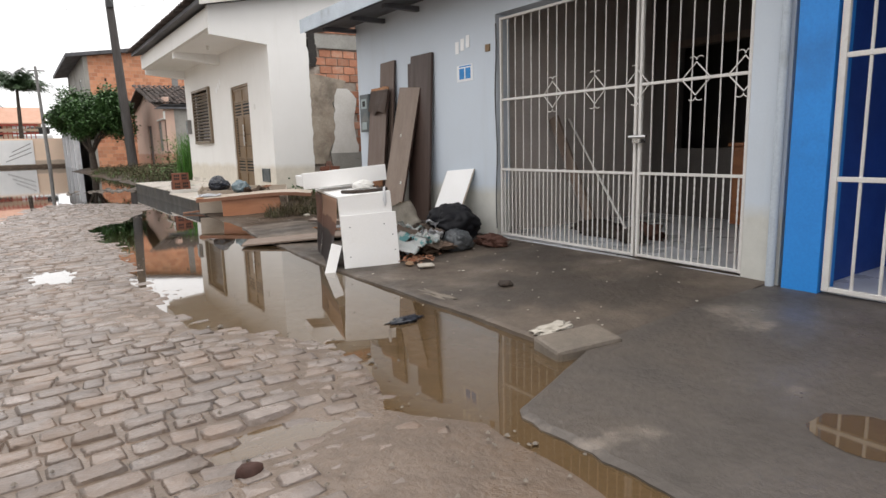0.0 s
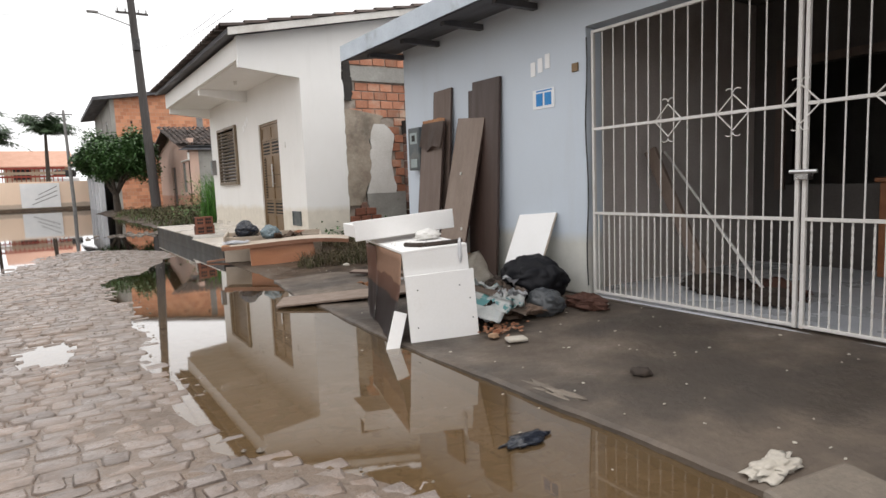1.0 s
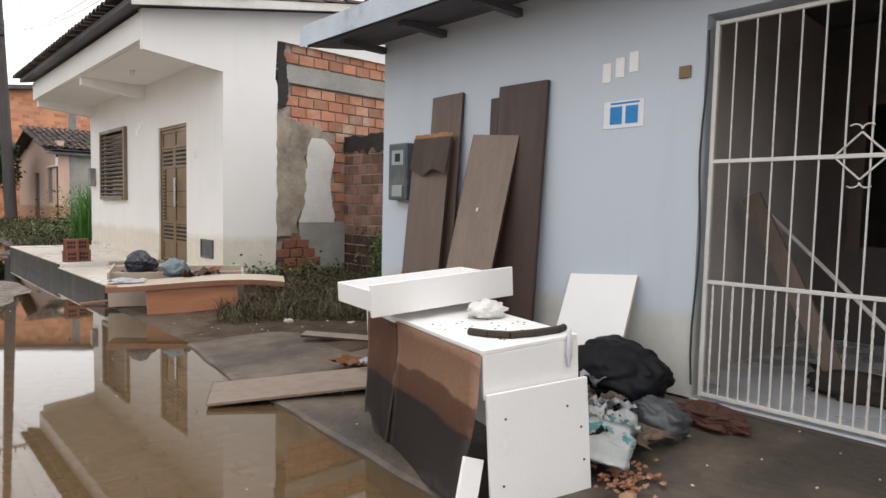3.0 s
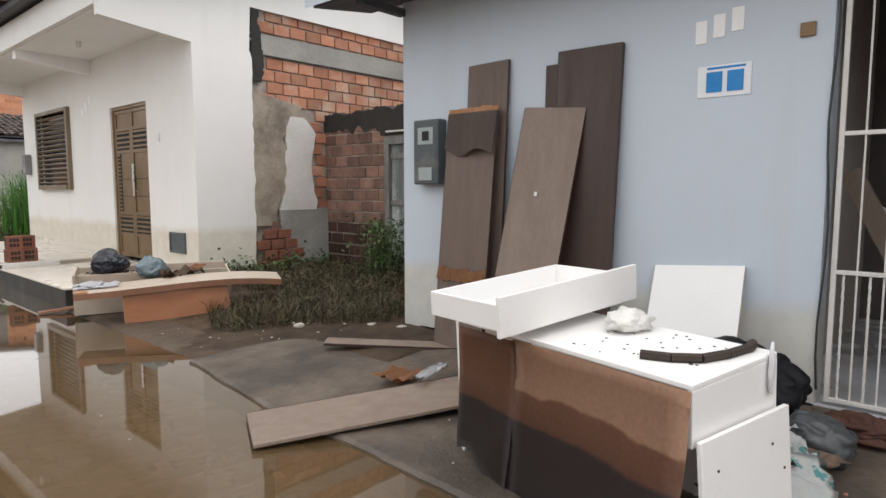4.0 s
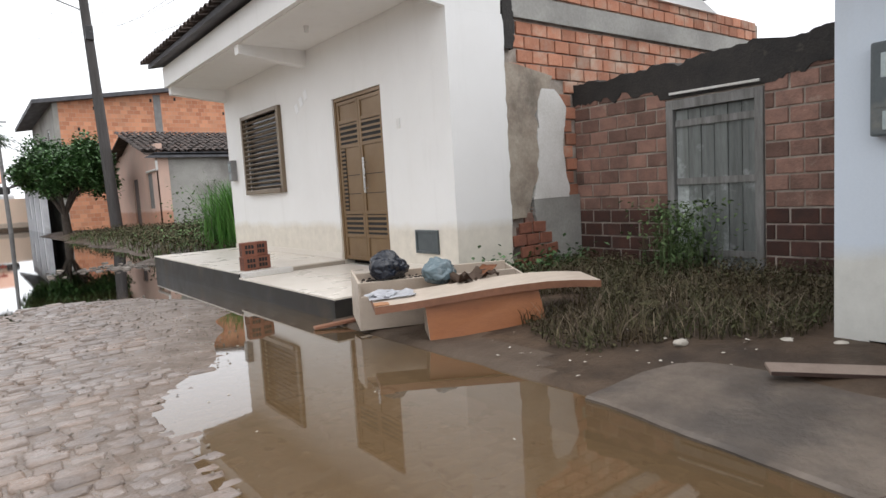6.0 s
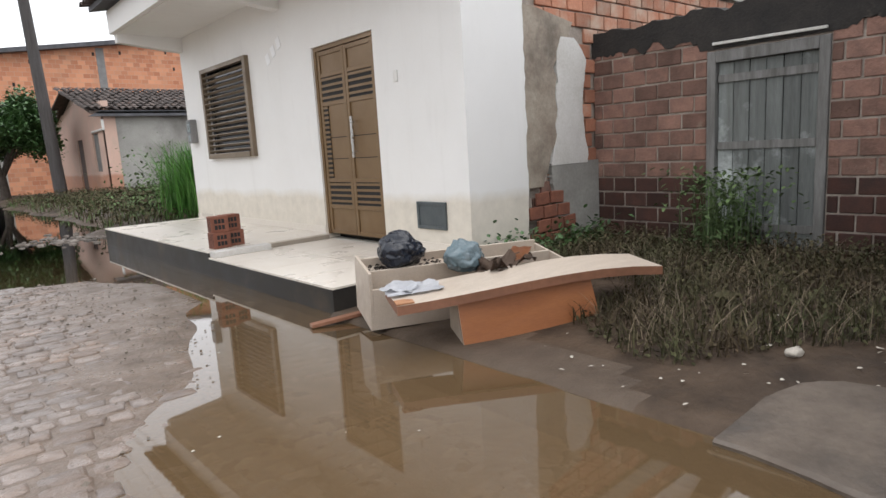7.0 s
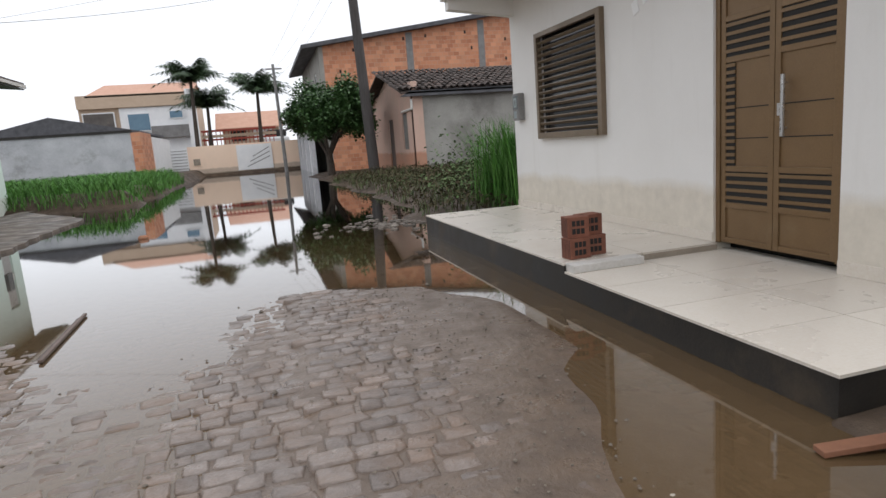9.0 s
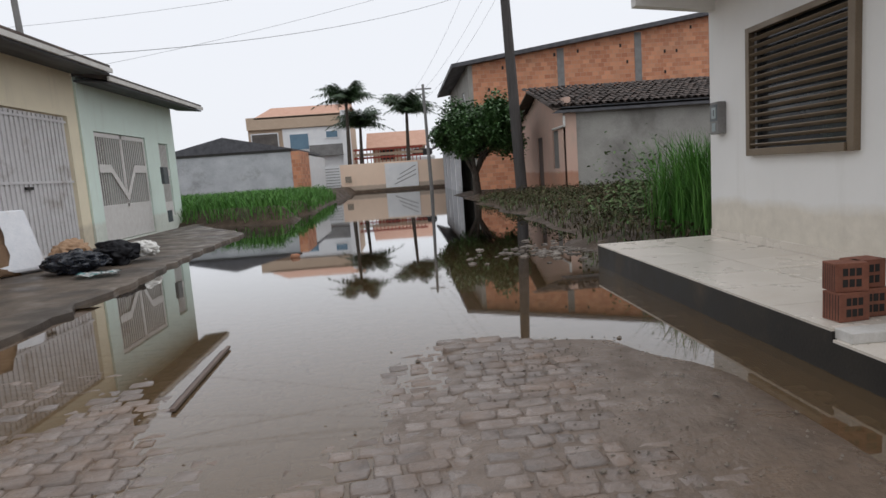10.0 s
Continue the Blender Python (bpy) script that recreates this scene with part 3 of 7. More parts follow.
bm.faces.new([bm.verts.new((2.62 + (0.28 + 0.06 * noise.noise(Vector((math.cos(a), math.sin(a), 3)))) * math.cos(a) * 1.15, 2.05 + (0.28 + 0.06 * noise.noise(Vector((math.cos(a), math.sin(a), 3)))) * math.sin(a), lvl)) for a in [k * math.pi / 16 for k in range(32)]])
structure("puddle", bm, M_water, "shallow rain puddle on the concrete ramp", "water")
bm = bmesh.new()
box(bm, -0.2, 0.2, -0.12, 0.12, -0.05, 0.045, 0.02, m=pose(2.42, 3.38, 0.03, 4, -3, -12))
solo("concrete_lump", bm, M_kerb, "broken piece of pale concrete kerb at the pavement edge", "concrete piece")

# ---- tiled porch of the white house ----
porch = thing("tiled_porch", "raised porch with cream floor tiles and a black painted edge", "porch", kind="structure")
for y0, y1, top in ((12.66, 15.05, 0.188), (15.05, 19.22, 0.248)):
    part("porch_base", boxed(2.745, 4.15, y0, y1, -0.25, top), M_grout, porch)
for x0, x1, y0, y1, top in ((2.70, 2.745, 12.62, 15.06, 0.186), (2.745, 4.15, 12.62, 12.66, 0.186), (2.70, 2.745, 15.06, 19.26, 0.246), (2.745, 4.15, 19.22, 19.26, 0.246)):
    part("black_edge", boxed(x0, x1, y0, y1, -0.25, top), M_black_tile, porch, "black painted porch edge above the water")


def tile_field(parent, xs, ys, z):
    for i in range(len(xs) - 1):
        for j in range(len(ys) - 1):
            bm = bmesh.new()
            a, b, c, d = xs[i] + 0.003, xs[i + 1] - 0.003, ys[j] + 0.003, ys[j + 1] - 0.003
            box(bm, a, b, c, d, z - 0.008, z + 0.008)
            part("tile", bm, M_tile_floor, parent)


tile_field(porch, [2.695, 3.42, 4.15], [12.615, 13.22, 13.83, 14.44, 15.05], 0.196)
tile_field(porch, [2.695, 3.42, 4.15], [15.06, 15.66, 16.26, 16.86, 17.46, 18.06, 18.66, 19.262], 0.256)
bm = bmesh.new()
box(bm, 2.72, 3.35, 14.93, 15.07, 0.204, 0.266, 0.006)
part("porch_curb", bm, M_old_white, porch, "low cement curb between the two porch levels")

# ---- white house ----
B0, B1 = 12.6, 19.24
white_house = thing("white_house", "white single-storey house with a stained lower wall and tiled roof", "house")
DOOR = (13.9, 15.1, 0.262, 2.39)
WIN = (16.80, 18.32, 1.26, 2.53)
bm = wall_x(4.15, 4.33, (B0 + 0.082, B1), (-0.2, 3.6), [(13.9, 15.1, 0.2, 2.39), WIN])
part("wall", bm, M_white_wall, white_house)
bm = boxed(4.33, 9.5, B1 - 0.18, B1, -0.2, 3.6)
part("wall", bm, M_white_wall, white_house)
bm = boxed(9.32, 9.5, B0 + 0.21, B1 - 0.18, -0.2, 3.0)
part("wall", bm, M_grey_render, white_house)
# Near-black sheet behind door and window, in place of the room's shade.
bm = boxed(4.35, 4.40, 13.5, 18.7, 0.0, 3.0)
part("wall", bm, M_dark, white_house, "near-black sheet standing in for the unlit room")
bm = boxed(4.34, 9.3, B0 + 0.3, B1 - 0.2, 3.05, 3.12)
part("ceiling", bm, M_room_shade, white_house)
bm = bmesh.new()
box(bm, 4.138, 4.15, 12.64, 13.895, 0.206, 0.30)
box(bm, 4.138, 4.15, 15.105, 19.24, 0.266, 0.35)
part("skirting", bm, M_tile_floor, white_house, "cream tile skirting with mud stains")
# canopy: slab, fascia and hanging cross beams
bm = boxed(3.197, 4.149, B0 + 0.082, B1, 3.16, 3.26)
part("canopy_slab", bm, M_white_wall, white_house)
bm = bmesh.new()
prism(bm, [(3.135, B0 + 0.082, 3.17), (3.135, B0 + 0.082, 3.5), (3.135, B1, 3.5), (3.135, B1, 3.17)], (0.06, 0, 0))
part("fascia", bm, M_white_wall, white_house)
for yb, nm in ((15.75, "canopy_beam"), (B1 - 0.16, "canopy_beam")):
    bm = bmesh.new()
    prism(bm, [(3.20, yb, 3.04), (4.15, yb, 2.94), (4.15, yb, 3.165), (3.20, yb, 3.165)], (0, 0.14, 0))
    part(nm, bm, M_white_wall, white_house)
bm = bmesh.new()
rod(bm, (3.62, 14.6, 3.16), (3.62, 14.6, 3.08), 0.035, 0.025, 10)
part("lamp_holder", bm, M_pvc, white_house, "bare lamp holder under the canopy")

# side wall: plastered strip, stained render, patches of old whitewash over brick courses
side_wall = thing("wall_side", "half-plastered brick side wall with flaking render and black mould", "wall", kind="structure")
bm = boxed(4.3, 10.8, B0 + 0.075, B0 + 0.2, -0.2, 3.5)
part("mortar_bed", bm, M_mortar, side_wall)


def ragged_plate(x_lo, x_hi, z0, z1, y0, y1, mat, name, parent, amp=0.06, seed=0, lo_rag=True, hi_rag=True, steps=34):
    """A coat of render with broken edges, standing proud of the wall."""
    bm = bmesh.new()
    lo, hi = [], []
    for i in range(steps + 1):
        z = z0 + (z1 - z0) * i / steps
        a = amp * (noise.noise(Vector((z * 1.6, seed, 0))) + 0.6 * noise.noise(Vector((z * 7, seed, 2))) + 0.35 * noise.noise(Vector((z * 23, seed, 5))))
        b = amp * (noise.noise(Vector((z * 1.6, seed + 9, 0))) + 0.6 * noise.noise(Vector((z * 7, seed + 9, 2))) + 0.35 * noise.noise(Vector((z * 23, seed + 9, 5))))
        lo.append((x_lo(z) + (a if lo_rag else 0), z))
        hi.append((x_hi(z) + (b if hi_rag else 0), z))
    for i in range(steps):
        q = [(lo[i][0], lo[i][1]), (hi[i][0], hi[i][1]), (hi[i + 1][0], hi[i + 1][1]), (lo[i + 1][0], lo[i + 1][1])]
        f = [bm.verts.new((x, y0, z)) for x, z in q]
        bm.faces.new(f)
        k = [bm.verts.new((x, y1, z)) for x, z in q]
        bm.faces.new(k)
        bm.faces.new((f[0], f[3], k[3], k[0]))
        bm.faces.new((f[1], f[2], k[2], k[1]))
    bmesh.ops.remove_doubles(bm, verts=bm.verts, dist=1e-5)
    return part(name, bm, mat, parent)


lerp = lambda z, pts: float(np.interp(z, [q[0] for q in pts], [q[1] for q in pts]))
bm = bmesh.new()
prism(bm, [(3.14, B0, 3.05), (4.148, B0, 2.94), (4.9, B0, 2.94), (4.93, B0, 3.5), (3.14, B0, 3.5)], (0, 0.08, 0))
part("plaster", bm, M_white_wall, side_wall)
ragged_plate(lambda z: 4.147, lambda z: 4.93, -0.1, 2.95, B0 + 0.001, B0 + 0.08, M_white_wall, "plaster", side_wall, 0.05, 1, lo_rag=False)
ragged_plate(lambda z: 4.93, lambda z: lerp(z, ((0, 5.2), (0.7, 5.15), (1.3, 5.45), (1.9, 5.38), (2.35, 5.7), (2.45, 5.1))), 0.75, 2.45, B0 + 0.012, B0 + 0.08, M_rough_render, "render", side_wall, 0.09, 3, lo_rag=False)
ragged_plate(lambda z: lerp(z, ((0.5, 5.15), (0.9, 5.3), (1.4, 5.42), (2.0, 5.42), (2.2, 5.5))), lambda z: lerp(z, ((0.5, 5.9), (1.6, 5.85), (2.0, 5.9), (2.2, 5.7))), 0.95, 2.2, B0 + 0.004, B0 + 0.08, M_old_white, "whitewash", side_wall, 0.05, 5)
ragged_plate(lambda z: lerp(z, ((0.3, 5.4), (0.9, 5.3))), lambda z: 6.1, 0.2, 0.97, B0 + 0.008, B0 + 0.08, M_grey_render, "render", side_wall, 0.05, 6, hi_rag=False)
ragged_plate(lambda z: 4.95, lambda z: 10.7, 2.95, 3.2, B0 + 0.010, B0 + 0.08, M_grey_render, "render", side_wall, 0.12, 7)
ragged_plate(lambda z: 4.94, lambda z: 5.08, 2.6, 3.49, B0 + 0.006, B0 + 0.08, M_soot, "mould", side_wall, 0.06, 8, lo_rag=False)

# roof of the white house
roof = thing("tiled_roof", "sloping roof of old dark clay tiles on white rafters", "roof")


def tile_roof(name, label, x0, x1, y0, y1, z_at, mat, pitch_y=0.19, course=0.38, r=0.085, parent=None):
    """Barrel tiles in columns along x, lapped in courses; z_at(x) is the slope."""
    vs, fs = [], []
    y = y0
    rng = random.Random(5)
    while y < y1:
        x = x0
        while x < x1:
            xe = min(x1, x + course * 1.12)
            dy, dz = rng.uniform(-0.012, 0.012), rng.uniform(-0.006, 0.008)
            base = len(vs)
            for xx, k in ((x, 1.0), (xe, 0.86)):
                lift = 0.022 if xx == x else 0.0
                for s in range(6):
                    a = math.pi * s / 5
                    vs.append((xx, y + dy + math.cos(a) * r * k, z_at(xx) + math.sin(a) * r * 0.75 * k + dz + lift))
                for s in range(6):
                    a = math.pi * s / 5
                    vs.append((xx, y + dy + math.cos(a) * (r - 0.014) * k, z_at(xx) + math.sin(a) * (r - 0.014) * 0.75 * k + dz + lift - 0.004))
            for s in range(5):
                fs.append((base + s, base + s + 1, base + 12 + s + 1, base + 12 + s))
                fs.append((base + s, base + s + 1, base + 6 + s + 1, base + 6 + s))
            x += course
        y += pitch_y
    mesh = bpy.data.meshes.new(name)
    mesh.from_pydata(vs, [], fs)
    mesh.materials.append(mat)
    ob = new(name, mesh)
    if parent is not None:
        ob.parent = parent
    return tagged(ob, label, "", "", "stuff")


slopeB = lambda x: 3.53 + (x - 2.95) * 0.20 if x < 7.0 else 3.53 + 4.05 * 0.20 - (x - 7.0) * 0.2
tile_roof("roof_tiles", "old dark clay barrel tiles", 2.84, 9.6, B0 - 0.22, B1 + 0.2, lambda x: slopeB(x) + 0.05, M_rooftile, parent=roof)
bm = bmesh.new()
for a, b in ((2.95, 7.0), (7.0, 9.6)):
    prism(bm, [(a, B0 - 0.25, slopeB(a) - 0.02), (b, B0 - 0.25, slopeB(b) - 0.02), (b, B0 - 0.25, slopeB(b) + 0.05), (a, B0 - 0.25, slopeB(a) + 0.05)], (0, B1 - B0 + 0.45, 0))
part("roof_deck", bm, M_soffit, roof)
bm = bmesh.new()
for a, b in ((2.95, 7.0), (7.0, 9.6)):
    prism(bm, [(a, B0 - 0.28, slopeB(a) - 0.06), (b, B0 - 0.28, slopeB(b) - 0.06), (b, B0 - 0.28, slopeB(b) + 0.05), (a, B0 - 0.28, slopeB(a) + 0.05)], (0, 0.03, 0))
part("barge_board", bm, M_old_white, roof, "weathered white barge board")
bm = bmesh.new()
prism(bm, [(3.14, B0 + 0.001, 3.5), (9.4, B0 + 0.001, 3.5), (7.0, B0 + 0.001, slopeB(7.0) - 0.03), (3.14, B0 + 0.001, 3.53)], (0, 0.12, 0))
part("gable", bm, M_white_wall, roof)

# ---- yard wall with a plank door ----
YX = 6.11
yard_wall = thing("wall_yard", "low red brick yard wall, blackened along its top and damp below", "wall", kind="structure")
bm = wall_x(YX + 0.015, YX + 0.13, (9.2, B0 + 0.06), (-0.1, 2.18), [(10.42, 11.42, -0.05, 1.9)])
part("mortar_bed", bm, M_mortar, yard_wall)
ragged_top = bmesh.new()
vs = []
for i in range(110):
    y = 9.2 + (B0 + 0.07 - 9.2) * i / 109
    top = 2.27 + 0.05 * noise.noise(Vector((y * 3, 0, 0))) + 0.03 * noise.noise(Vector((y * 13, 0, 0))) + 0.04 * (y < 11.2)
    low = 2.02 + 0.13 * noise.noise(Vector((y * 1.7, 4, 0))) + 0.08 * noise.noise(Vector((y * 7, 4, 0))) + 0.04 * noise.noise(Vector((y * 21, 4, 0)))
    low = min(low, 1.92) if 10.3 < y < 11.5 else low
    vs.append([ragged_top.verts.new(q) for q in ((YX - 0.006, y, low), (YX - 0.012 - 0.006 * noise.noise(Vector((y * 8, 2, 0))), y, top), (YX + 0.16, y, top + 0.02), (YX + 0.16, y, low))])
for a, b in zip(vs, vs[1:]):
    for k in range(4):
        ragged_top.faces.new((a[k], a[(k + 1) % 4], b[(k + 1) % 4], b[k]))
ragged_top.faces.new(vs[0])
ragged_top.faces.new(vs[-1])
part("coping", ragged_top, M_soot, yard_wall, "blackened mouldy render coping")

plank_door = thing("door_plank", "weathered grey-green plank door in a rotting frame", "door", kind="structure")
bm = bmesh.new()
box(bm, YX - 0.02, YX + 0.10, 11.34, 11.42, 0.05, 1.9, 0.006)
box(bm, YX - 0.02, YX + 0.10, 10.42, 10.50, 0.05, 1.9, 0.006)
box(bm, YX - 0.02, YX + 0.10, 10.50, 11.34, 1.80, 1.9, 0.006)
part("door_frame", bm, M_oldwood_frame, plank_door)
for i in range(6):
    y = 10.505 + i * 0.139
    bm = bmesh.new()
    box(bm, YX + 0.03 + 0.004 * (i % 2), YX + 0.055 + 0.004 * (i % 2), y, y + 0.132, 0.06 + 0.02 * (i % 3), 1.795, 0.003)
    part("plank", bm, M_oldwood, plank_door)
for z in (0.28, 1.02, 1.62):
    bm = boxed(YX + 0.012, YX + 0.03, 10.51, 11.33, z, z + 0.07, 0.003)
    part("ledge", bm, M_oldwood_frame, plank_door)

# Dark board added to keep sky light out of the plank gaps.
part("added_backing", boxed(YX + 0.075, YX + 0.085, 10.5, 11.34, 0.05, 1.8), M_dark, plank_door)
part("head_strip", boxed(YX - 0.05, YX - 0.022, 10.44, 11.36, -0.012, 0.012, 0.003, m=Matrix.Translation((0, 0, 1.845)) @ Matrix.Rotation(radians(0.6), 4, 'X')), M_old_white, plank_door, "loose white strip across the door head")

# ---- pale blue house ----
A0, A1 = 3.24, 9.13
blue_house = thing("pale_blue_house", "pale blue house with a barred front opening and metal eave", "house")
GATE = (3.50, 6.14, 0.0, 2.33)
bm = wall_x(4.17, 4.35, (A0, A1), (-0.2, 2.95), [GATE])
part("wall", bm, M_blue_wall, blue_house)
part("wall", boxed(4.35, 9.0, A1 - 0.18, A1, -0.2, 2.95), M_blue_wall, blue_house)
part("wall", boxed(8.82, 9.0, A0 + 0.18, A1 - 0.18, -0.2, 2.95), M_room_shade, blue_house)
part("wall", boxed(4.35, 9.0, A0 + 0.0, A0 + 0.18, -0.2, 2.95), M_room_shade, blue_house)
# garage: back wall with a doorway and a window opening, side wall
# Side wall takes the lit tone, the other inner faces the shade-darkened one.
part("wall", boxed(4.36, 6.9, 6.30, 6.42, 0.1, 2.85), M_room_lit, blue_house, "grey plastered room wall in a lit tone")
bm = wall_x(6.9, 7.02, (A0 + 0.18, 6.42), (0.1, 2.85), [(4.75, 5.95, 0.95, 2.15), (3.5, 4.3, 0.12, 2.25)])
part("wall", bm, M_room_shade, blue_house, "grey plastered room wall in a shaded tone, with dark openings")
part("ceiling", boxed(4.35, 8.82, A0 + 0.18, A1 - 0.18, 2.86, 2.92), M_room_shade, blue_house)
part("floor", boxed(4.17, 8.82, A0 + 0.18, A1 - 0.18, -0.1, 0.118), M_grey_tile, blue_house, "pale grey tiled floor")
part("gate_sill", boxed(4.13, 4.36, 3.50, 6.14, 0.0, 0.112, 0.004), M_concrete, blue_house)
bm = bmesh.new()
box(bm, 6.86, 6.9, 4.65, 4.75, 0.9, 2.23)
box(bm, 6.86, 6.9, 5.95, 6.05, 0.9, 2.23)
box(bm, 6.86, 6.9, 4.75, 5.95, 2.15, 2.23)
part("window_frame", bm, M_walnut, blue_house)

# metal eave
eave = thing("metal_eave", "pale blue metal roof edge over dark boards", "roof")
bm = bmesh.new()
prism(bm, [(3.55, -5.0, 2.62), (3.55, -5.0, 2.80), (3.62, -5.0, 2.83), (9.2, -5.0, 3.75), (9.2, -5.0, 3.70), (3.6, -5.0, 2.66)], (0, 14.58, 0))
part("roof_sheet", bm, M_fascia, eave)
bm = bmesh.new()
prism(bm, [(3.60, A0, 2.655), (4.2, A0, 2.74), (4.2, A0, 2.71), (3.60, A0, 2.625)], (0, 6.3, 0))
part("soffit", bm, M_soffit, eave)
for i in range(8):
    part("rafter", boxed(3.7, 4.165, 3.5 + i * 0.8, 3.56 + i * 0.8, 2.60, 2.655), M_soffit, eave)

# ---- door, window and fittings of the white house ----
front_door = thing("door_front", "double bronze aluminium door with louvred bands and a steel pull", "door", kind="structure")
bm = bmesh.new()
box(bm, 4.175, 4.235, 13.9, 13.945, 0.262, 2.39)
box(bm, 4.175, 4.235, 15.055, 15.1, 0.262, 2.39)
box(bm, 4.175, 4.235, 13.945, 15.055, 2.345, 2.39)
part("door_frame", bm, M_bronze, front_door)
for y0, y1, outer in ((13.95, 14.497, False), (14.503, 15.05, True)):
    leaf = part("leaf", boxed(4.20, 4.215, y0, y1, 0.27, 2.34), M_bronze, front_door)
    bm = bmesh.new()
    for a, b in ((y0, y0 + 0.05), (y1 - 0.05, y1)):
        box(bm, 4.185, 4.20, a, b, 0.27, 2.34, 0.003)
    for z in (0.27, 0.565, 0.868, 1.735, 2.05, 2.29):
        box(bm, 4.186, 4.2, y0 + 0.05, y1 - 0.05, z, z + 0.045, 0.003)
    part("stile", bm, M_bronze, leaf)
    bands = [(0.612, 0.866, y0 + 0.05, y1 - 0.05), (1.782, 2.048, y0 + 0.05, y1 - 0.05)]
    if outer:
        bands.append((0.915, 1.733, y1 - 0.15, y1 - 0.05))
    for z0, z1, a, b in bands:
        # Shade between the louvres is a near-black sheet on the leaf.
        part("louvre_gap", boxed(4.1955, 4.1985, a, b, z0, z1), M_dark, leaf)
        n = int((z1 - z0) / 0.054)
        for i in range(n):
            z = z0 + (i + 0.62) * (z1 - z0) / n
            part("louvre", boxed(4.186, 4.1955, a, b, z - 0.012, z + 0.014), M_bronze, leaf)
    for z in (1.13, 1.37):
        part("panel_joint", boxed(4.197, 4.2005, y0 + 0.05, (y1 - 0.15) if outer else (y1 - 0.05), z, z + 0.008), M_dark, leaf)
pull = bmesh.new()
rod(pull, (4.15, 14.39, 1.14), (4.15, 14.39, 1.58), 0.016, sides=10)
for z in (1.2, 1.52):
    rod(pull, (4.15, 14.39, z), (4.19, 14.39, z), 0.008)
box(pull, 4.178, 4.19, 14.43, 14.47, 1.29, 1.38, 0.004)
part("pull_handle", pull, M_steel, front_door, "steel pull handle")

window = thing("window_1", "brown aluminium louvred window with a projecting frame", "window", kind="structure")
bm = bmesh.new()
box(bm, 4.09, 4.16, 16.74, 16.83, 1.225, 2.56, 0.006)
box(bm, 4.09, 4.16, 18.29, 18.36, 1.225, 2.56, 0.006)
box(bm, 4.09, 4.16, 16.83, 18.29, 2.50, 2.56, 0.006)
box(bm, 4.07, 4.16, 16.83, 18.29, 1.225, 1.30, 0.006)
part("window_frame", bm, M_bronze_win, window)
part("pane", boxed(4.20, 4.21, 16.80, 18.32, 1.26, 2.53), M_glass_dark, window, "dark glass behind the louvres")
for i in range(15):
    z = 1.335 + i * 0.078
    bm = bmesh.new()
    box(bm, -0.022, 0.022, 16.83, 18.29, -0.006, 0.006, m=Matrix.Translation((4.118, 0, z)) @ Matrix.Rotation(radians(38), 4, 'Y'))
    part("louvre", bm, M_bronze_win, window)


def meter_box(name, label, y0, y1, z0, z1, x, mat, win=True):
    t = thing(name, label, "meter box")
    part("case", boxed(x - 0.10, x, y0, y1, z0, z1, 0.012), mat, t)
    if win:
        part("meter_glass", boxed(x - 0.106, x - 0.1, y0 + 0.05, y1 - 0.05, z1 - 0.19, z1 - 0.06, 0.004), M_meter_win, t, "clear reading window")
        part("breaker_lid", boxed(x - 0.108, x - 0.1, y0 + 0.06, y1 - 0.06, z0 + 0.03, z0 + 0.13, 0.004), M_meter_win, t, "grey breaker lid")
        part("dial", boxed(x - 0.109, x - 0.106, y0 + 0.09, y1 - 0.10, z1 - 0.16, z1 - 0.09), M_dark, t)
        part("rim", boxed(x - 0.104, x - 0.1, y0 + 0.02, y1 - 0.02, z0 + 0.15, z1 - 0.03), M_meter, t)
    return t


meter_box("electricity_meter", "dark grey electricity meter box with a clear window", 8.665, 8.925, 1.265, 1.76, 4.17, M_meter)
meter_box("electricity_meter", "small grey electricity meter box beside the window", 18.86, 19.06, 1.50, 1.87, 4.15, M_pole_grey)
letterbox = thing("water_meter_box", "grey framed water meter hatch set low in the wall", "meter box")
bm = bmesh.new()
for a in ((12.92, 12.95, 0.43, 0.69), (13.305, 13.335, 0.43, 0.69), (12.95, 13.305, 0.66, 0.69), (12.95, 13.305, 0.43, 0.46)):
    box(bm, 4.125, 4.15, *a, 0.003)
part("frame", bm, M_meter, letterbox)
part("hatch", boxed(4.136, 4.148, 12.95, 13.305, 0.46, 0.66), M_meter, letterbox, "dull grey hatch")
doorbell = solo("doorbell", boxed(4.135, 4.15, 13.52, 13.58, 1.84, 1.95, 0.004), M_pvc, "white plastic doorbell beside the front door", "doorbell")

# house numbers as plain bars
numbers = thing("number_plate", "three white enamel marks set diagonally on the wall", "number plate")
for k in range(3):
    part("bar", boxed(-0.006, 0.0, -0.05, 0.05, -0.065, 0.065, 0.002, m=Matrix.Translation((4.149, 16.17 - k * 0.155, 2.42 + k * 0.075)) @ Matrix.Rotation(radians(-20), 4, 'X')), M_number_white, numbers)
numbers2 = thing("number_plate", "three white enamel marks slanting upwards on the pale blue wall", "number plate")
for k in range(3):
    part("bar", boxed(4.163, 4.169, 6.78 - k * 0.095 - 0.032, 6.78 - k * 0.095 + 0.032, 2.03 + k * 0.022, 2.155 + k * 0.022, 0.003), M_number_white, numbers2)
sticker = thing("sticker", "white paper sticker with two bold blue marks", "sticker")
part("paper", boxed(4.164, 4.1695, 6.51, 6.79, 1.735, 1.905), M_sticker, sticker)
for y in (6.59, 6.70):
    part("blue_bar", boxed(4.160, 4.164, y - 0.042, y + 0.042, 1.76, 1.87), M_sticker_ink, sticker)
